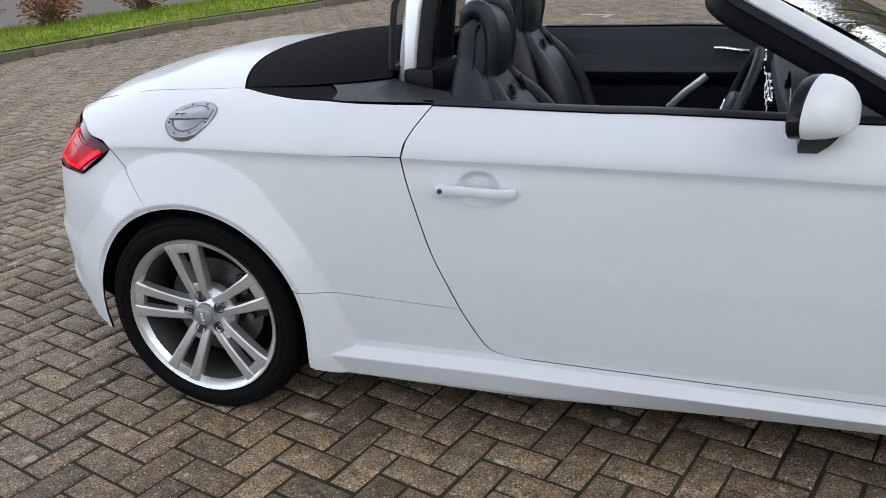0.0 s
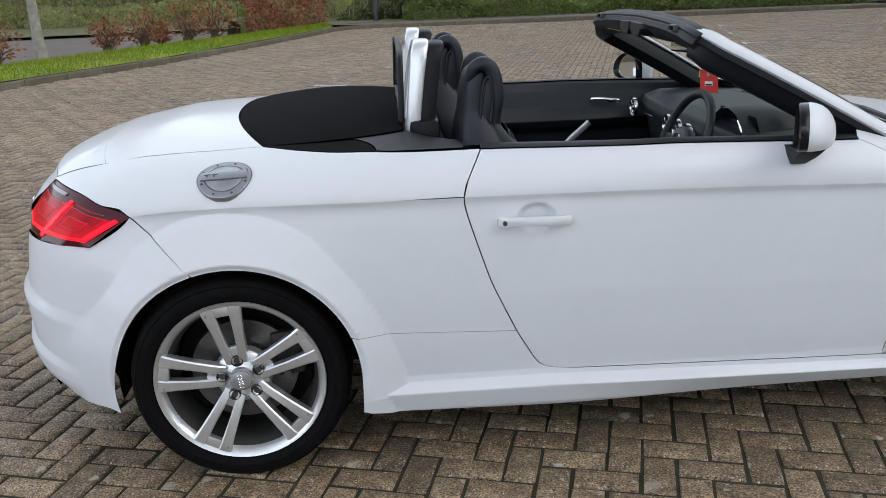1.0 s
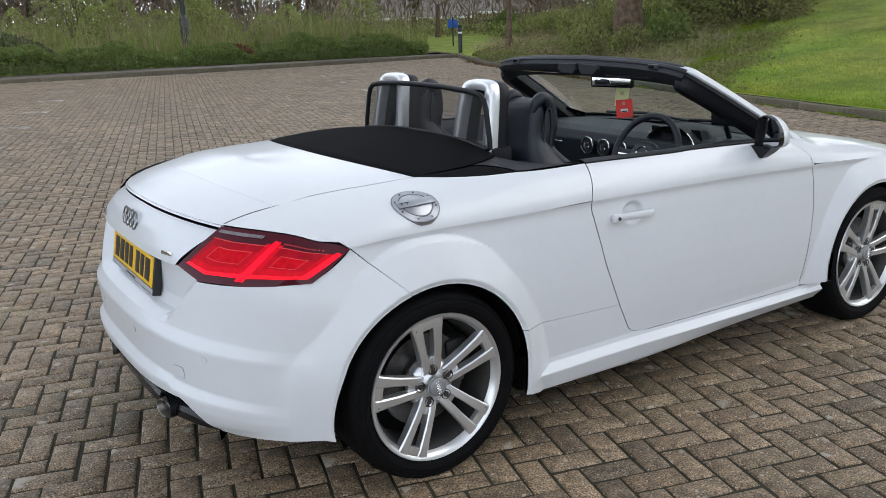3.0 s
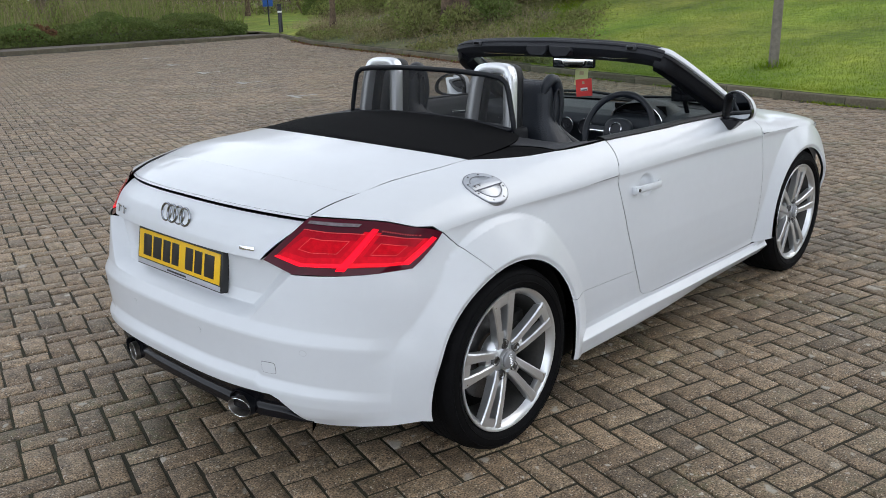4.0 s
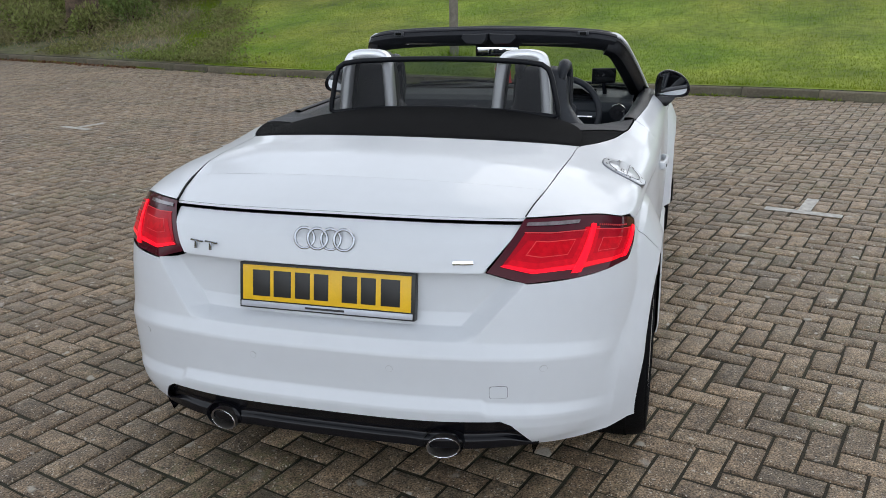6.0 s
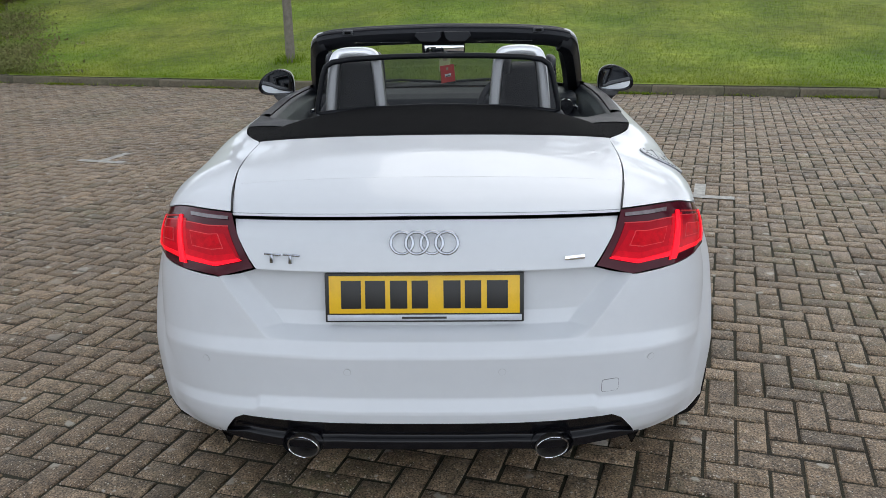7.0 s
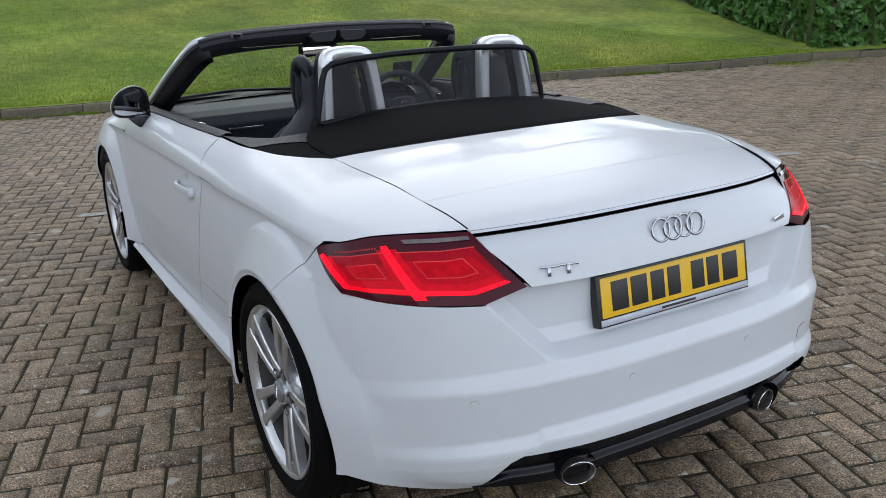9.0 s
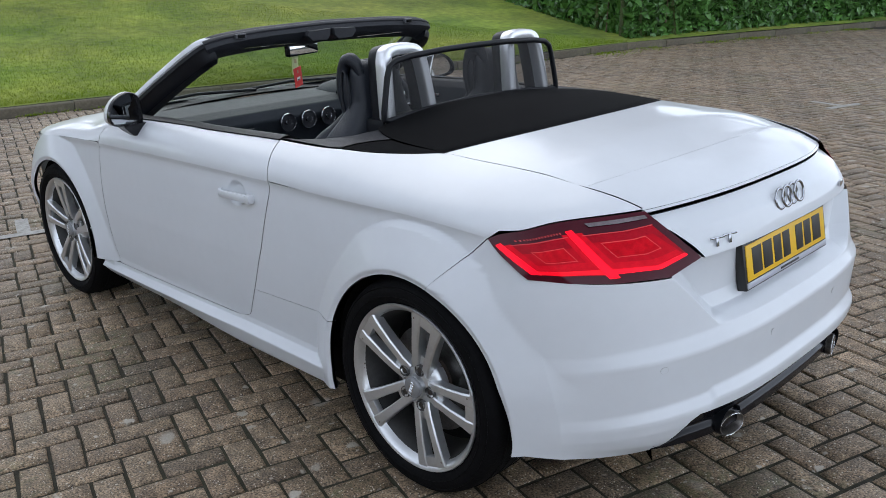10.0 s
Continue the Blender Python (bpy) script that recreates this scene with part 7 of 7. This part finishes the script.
# trees
tree((15.4, 13.2, float(lawn_z(15.4, 13.2))), 9.0, 0.36, "old thick-trunked tree with rough brown bark", None, depth=3, seed=9, lean=(0.25, -0.1))
tree((16.5, 19.6, float(lawn_z(16.5, 19.6))), 8.0, 0.10, "slim dark tree at the end of the kerb", None, depth=3, seed=12)
tree((11.6, 34.0, 0.1), 11.0, 0.20, "ivy-clad tree beyond the hedge", IVY, 3, 0.10, 3, 14)
woods = [(-34, 44), (-27, 38), (-22, 46), (-17, 40), (-12, 36), (-9, 45), (-4, 39), (-1, 48), (3, 37), (6, 45), (9, 40), (14, 47), (17, 38), (21, 44), (26, 38), (30, 47), (35, 40), (41, 34), (44, 44), (24, 27), (30, 24), (36, 22), (33, 30), (42, 16)]
for k, (x, y) in enumerate(woods):
    z = float(lawn_z(x, y)) if x > east_x(min(y, 26)) + 1 and y < 32 else 0.1
    tree((x, y, z), 10 + 3 * g0.uniform(), 0.13 + 0.10 * g0.uniform(), "bare winter tree in the wood behind the car park", SPRING if k % 4 == 0 else None, 2, 0.09, 3, 100 + k, group="bare trees of the wood", clear=0.30)
for k, (x, y) in enumerate(((27, -16), (30, -8), (28, 0.5), (33, 6), (25, 10), (36, -2), (10.5, -18), (13.5, -21), (17, -22.5), (9, -26), (22, -25))):
    tree((x, y, float(lawn_z(x, y)) - 0.1), 13.5 + 2.5 * math.sin(k * 2.3), 0.24, "tall bare tree behind the lawn bank and its hedge", None, 2, 0.09, 4, 500 + k, group="bare trees round the lawn", clear=0.28)
n = 190000
x = g0.uniform(-75, 62, n)
y = 38 + g0.uniform(0, 1, n) * 18
z = 0.1 + g0.uniform(0, 1, n) ** 1.2 * 8.5
keep = (g0.uniform(0, 1, n) < 0.25) | (x < 23) | (x > 43) | (z > 3.4)
x, y, z, n = x[keep], y[keep], z[keep], int(keep.sum())
c = np.stack([x, y, z], -1)
d = g0.normal(0, 1, (n, 3)) * np.array([0.35, 0.35, 0.9])
w = g0.normal(0, 0.028, (n, 3))
ob = soup("far_brushwood", np.stack([c - w, c + w, c + d], 1).reshape(-1, 3), np.arange(3 * n), 3, TWIG)
tagged(ob, "haze of bare brown twigs of the far wood", "brushwood", kind="stuff")
n = 26000
x = g0.uniform(-60, 60, n)
y = 38 + g0.uniform(0, 1, n) * 16
z = 0.1 + g0.uniform(0, 1, n) ** 2.0 * np.where((x > 23) & (x < 43), 1.3, 4.5) * (0.6 + 0.4 * np.sin(x * 0.5))
ob = leaves("far_undergrowth", np.stack([x, y, z], -1), 0.16, SPRING, seed=77)
tagged(ob, "green undergrowth of the far wood", "undergrowth", kind="stuff")


# posts
def bollard(x, y, z, h=1.02):
    ob = empty("bollard", "black-painted round bollard at the corner of the paving", "bollard", "bollards", (x, y, z))
    part("post", lathe([(0, 0), (0.075, 0), (0.075, h - 0.12), (0.068, h - 0.11), (0.068, h - 0.09), (0.078, h - 0.08), (0.078, h - 0.02), (0.06, h), (0, h)], 24, "z"), POST, ob)
    part("band", lathe([(0.0765, h - 0.30), (0.0775, h - 0.30), (0.0775, h - 0.24), (0.0765, h - 0.24)], 24, "z"), FASCIA, ob, "small pale band")


bollard(0.35, 25.6, 0.09)
bollard(16.92, 22.98, 0.09)
lamp_post = empty("street_lamp", "black steel lamp post with a thicker base, behind the hedge", "street lamp", at=(8.2, 27.2, 0.1))
part("base", lathe([(0, 0), (0.17, 0), (0.16, 1.45), (0.12, 1.55), (0.085, 1.62)], 20, "z"), POST, lamp_post)
part("shaft", lathe([(0.085, 1.6), (0.065, 5.6), (0, 5.6)], 16, "z"), POST, lamp_post)
pole = empty("timber_pole", "weathered grey timber lamp pole standing in the lawn", "pole", at=(10.95, 2.72, float(lawn_z(10.95, 2.72)) - 0.03))
part("shaft", lathe([(0, 0), (0.078, 0), (0.072, 0.4), (0.060, 5.5), (0, 5.5)], 14, "z"), WEATHERED, pole)
n = 160
c = np.stack([10.95 + g0.normal(0, 0.12, n), 2.72 + g0.normal(0, 0.12, n), 0 * np.ones(n)], -1)
c[:, 2] = lawn_z(c[:, 0], c[:, 1])
blades("tuft_grass", c, 0.13, 0.014, GRASS, "longer grass round the foot of the pole", "grass", 9, 0.6)
sign = empty("blue_sign", "small blue sign on a post beyond the bollard", "sign", at=(20.08, 28.0, 0.1))
part("panel", box((0.50, 0.03, 0.34), (0, 0, 1.0), bevel=0.005), BLUE_SIGN, sign)
part("post", lathe([(0, 0), (0.03, 0), (0.03, 1.3), (0, 1.3)], 10, "z"), POST, sign)


# low houses beyond the trees
def house(x, y, z, turn, w, d, eaves, ridge, label):
    ob = empty("house", label, "house", "far houses", (x, y, z))
    ob.rotation_euler = (0, 0, radians(turn))
    part("wall", box((w, d, eaves), (0, 0, eaves / 2)), HOUSE_BRICK, ob)
    bm = bmesh.new()
    a, b, o = w / 2 + 0.5, d / 2 + 0.5, eaves - 0.05
    v = [bm.verts.new(p) for p in ((-a, -b, o), (a, -b, o), (a, b, o), (-a, b, o), (-a, 0, ridge), (a, 0, ridge))]
    for f in ((0, 1, 5, 4), (2, 3, 4, 5), (0, 4, 3), (1, 2, 5), (0, 3, 2, 1)):
        bm.faces.new([v[i] for i in f])
    part("roof", bm, ROOF_TILE, ob)
    part("fascia", box((w + 1.0, 0.06, 0.22), (0, -d / 2 - 0.53, eaves - 0.05), bevel=0.01), FASCIA, ob, "white fascia board")
    for k in range(4):
        win = part("window", box((1.5, 0.08, 1.1), (-w / 2 + w * (k + 0.5) / 4, -d / 2 - 0.02, eaves * 0.55), bevel=0.02), FASCIA, ob, "white-framed window")
        part("pane", box((1.3, 0.02, 0.9), (-w / 2 + w * (k + 0.5) / 4, -d / 2 - 0.07, eaves * 0.55)), WINDOW_DARK, win)
    return ob


house(40.5, 68.5, -1.20, 2, 13.5, 8, 2.45, 5.0, "low pale brick house with a grey-brown tiled roof and white fascia")
house(55.5, 69.0, -0.95, -3, 14, 8, 2.55, 5.2, "low brick house with a dark roof, half hidden by trees")


# worn bay marks painted on the blocks
def bay_mark(u, v, bars):
    verts, faces = [], []
    for du, dv, lu, lv in bars:
        k = len(verts)
        for a, b in ((-1, -1), (1, -1), (1, 1), (-1, 1)):
            uu, vv = u + du + a * lu / 2, v + dv + b * lv / 2
            verts.append((E1.x * uu + E2.x * vv, E1.y * uu + E2.y * vv, 0.0045))
        faces.append((k, k + 1, k + 2, k + 3))
    tagged(from_arrays("bay_mark", verts, faces, LINE_PAINT, flat=True), "worn white bay mark painted on the paving", "road marking", "bay marks", "structure")


TEE, HOOK = ((0, 0, 0.085, 0.48), (0.215, 0, 0.340, 0.080)), ((0, 0, 0.50, 0.095), (0.20, -0.155, 0.095, 0.20))
for k in range(-3, 9):
    bay_mark(3.42, -0.815 + 2.55 * k, TEE)
for k in range(0, 7):
    bay_mark(-2.88, 6.33 + 2.42 * k, HOOK)
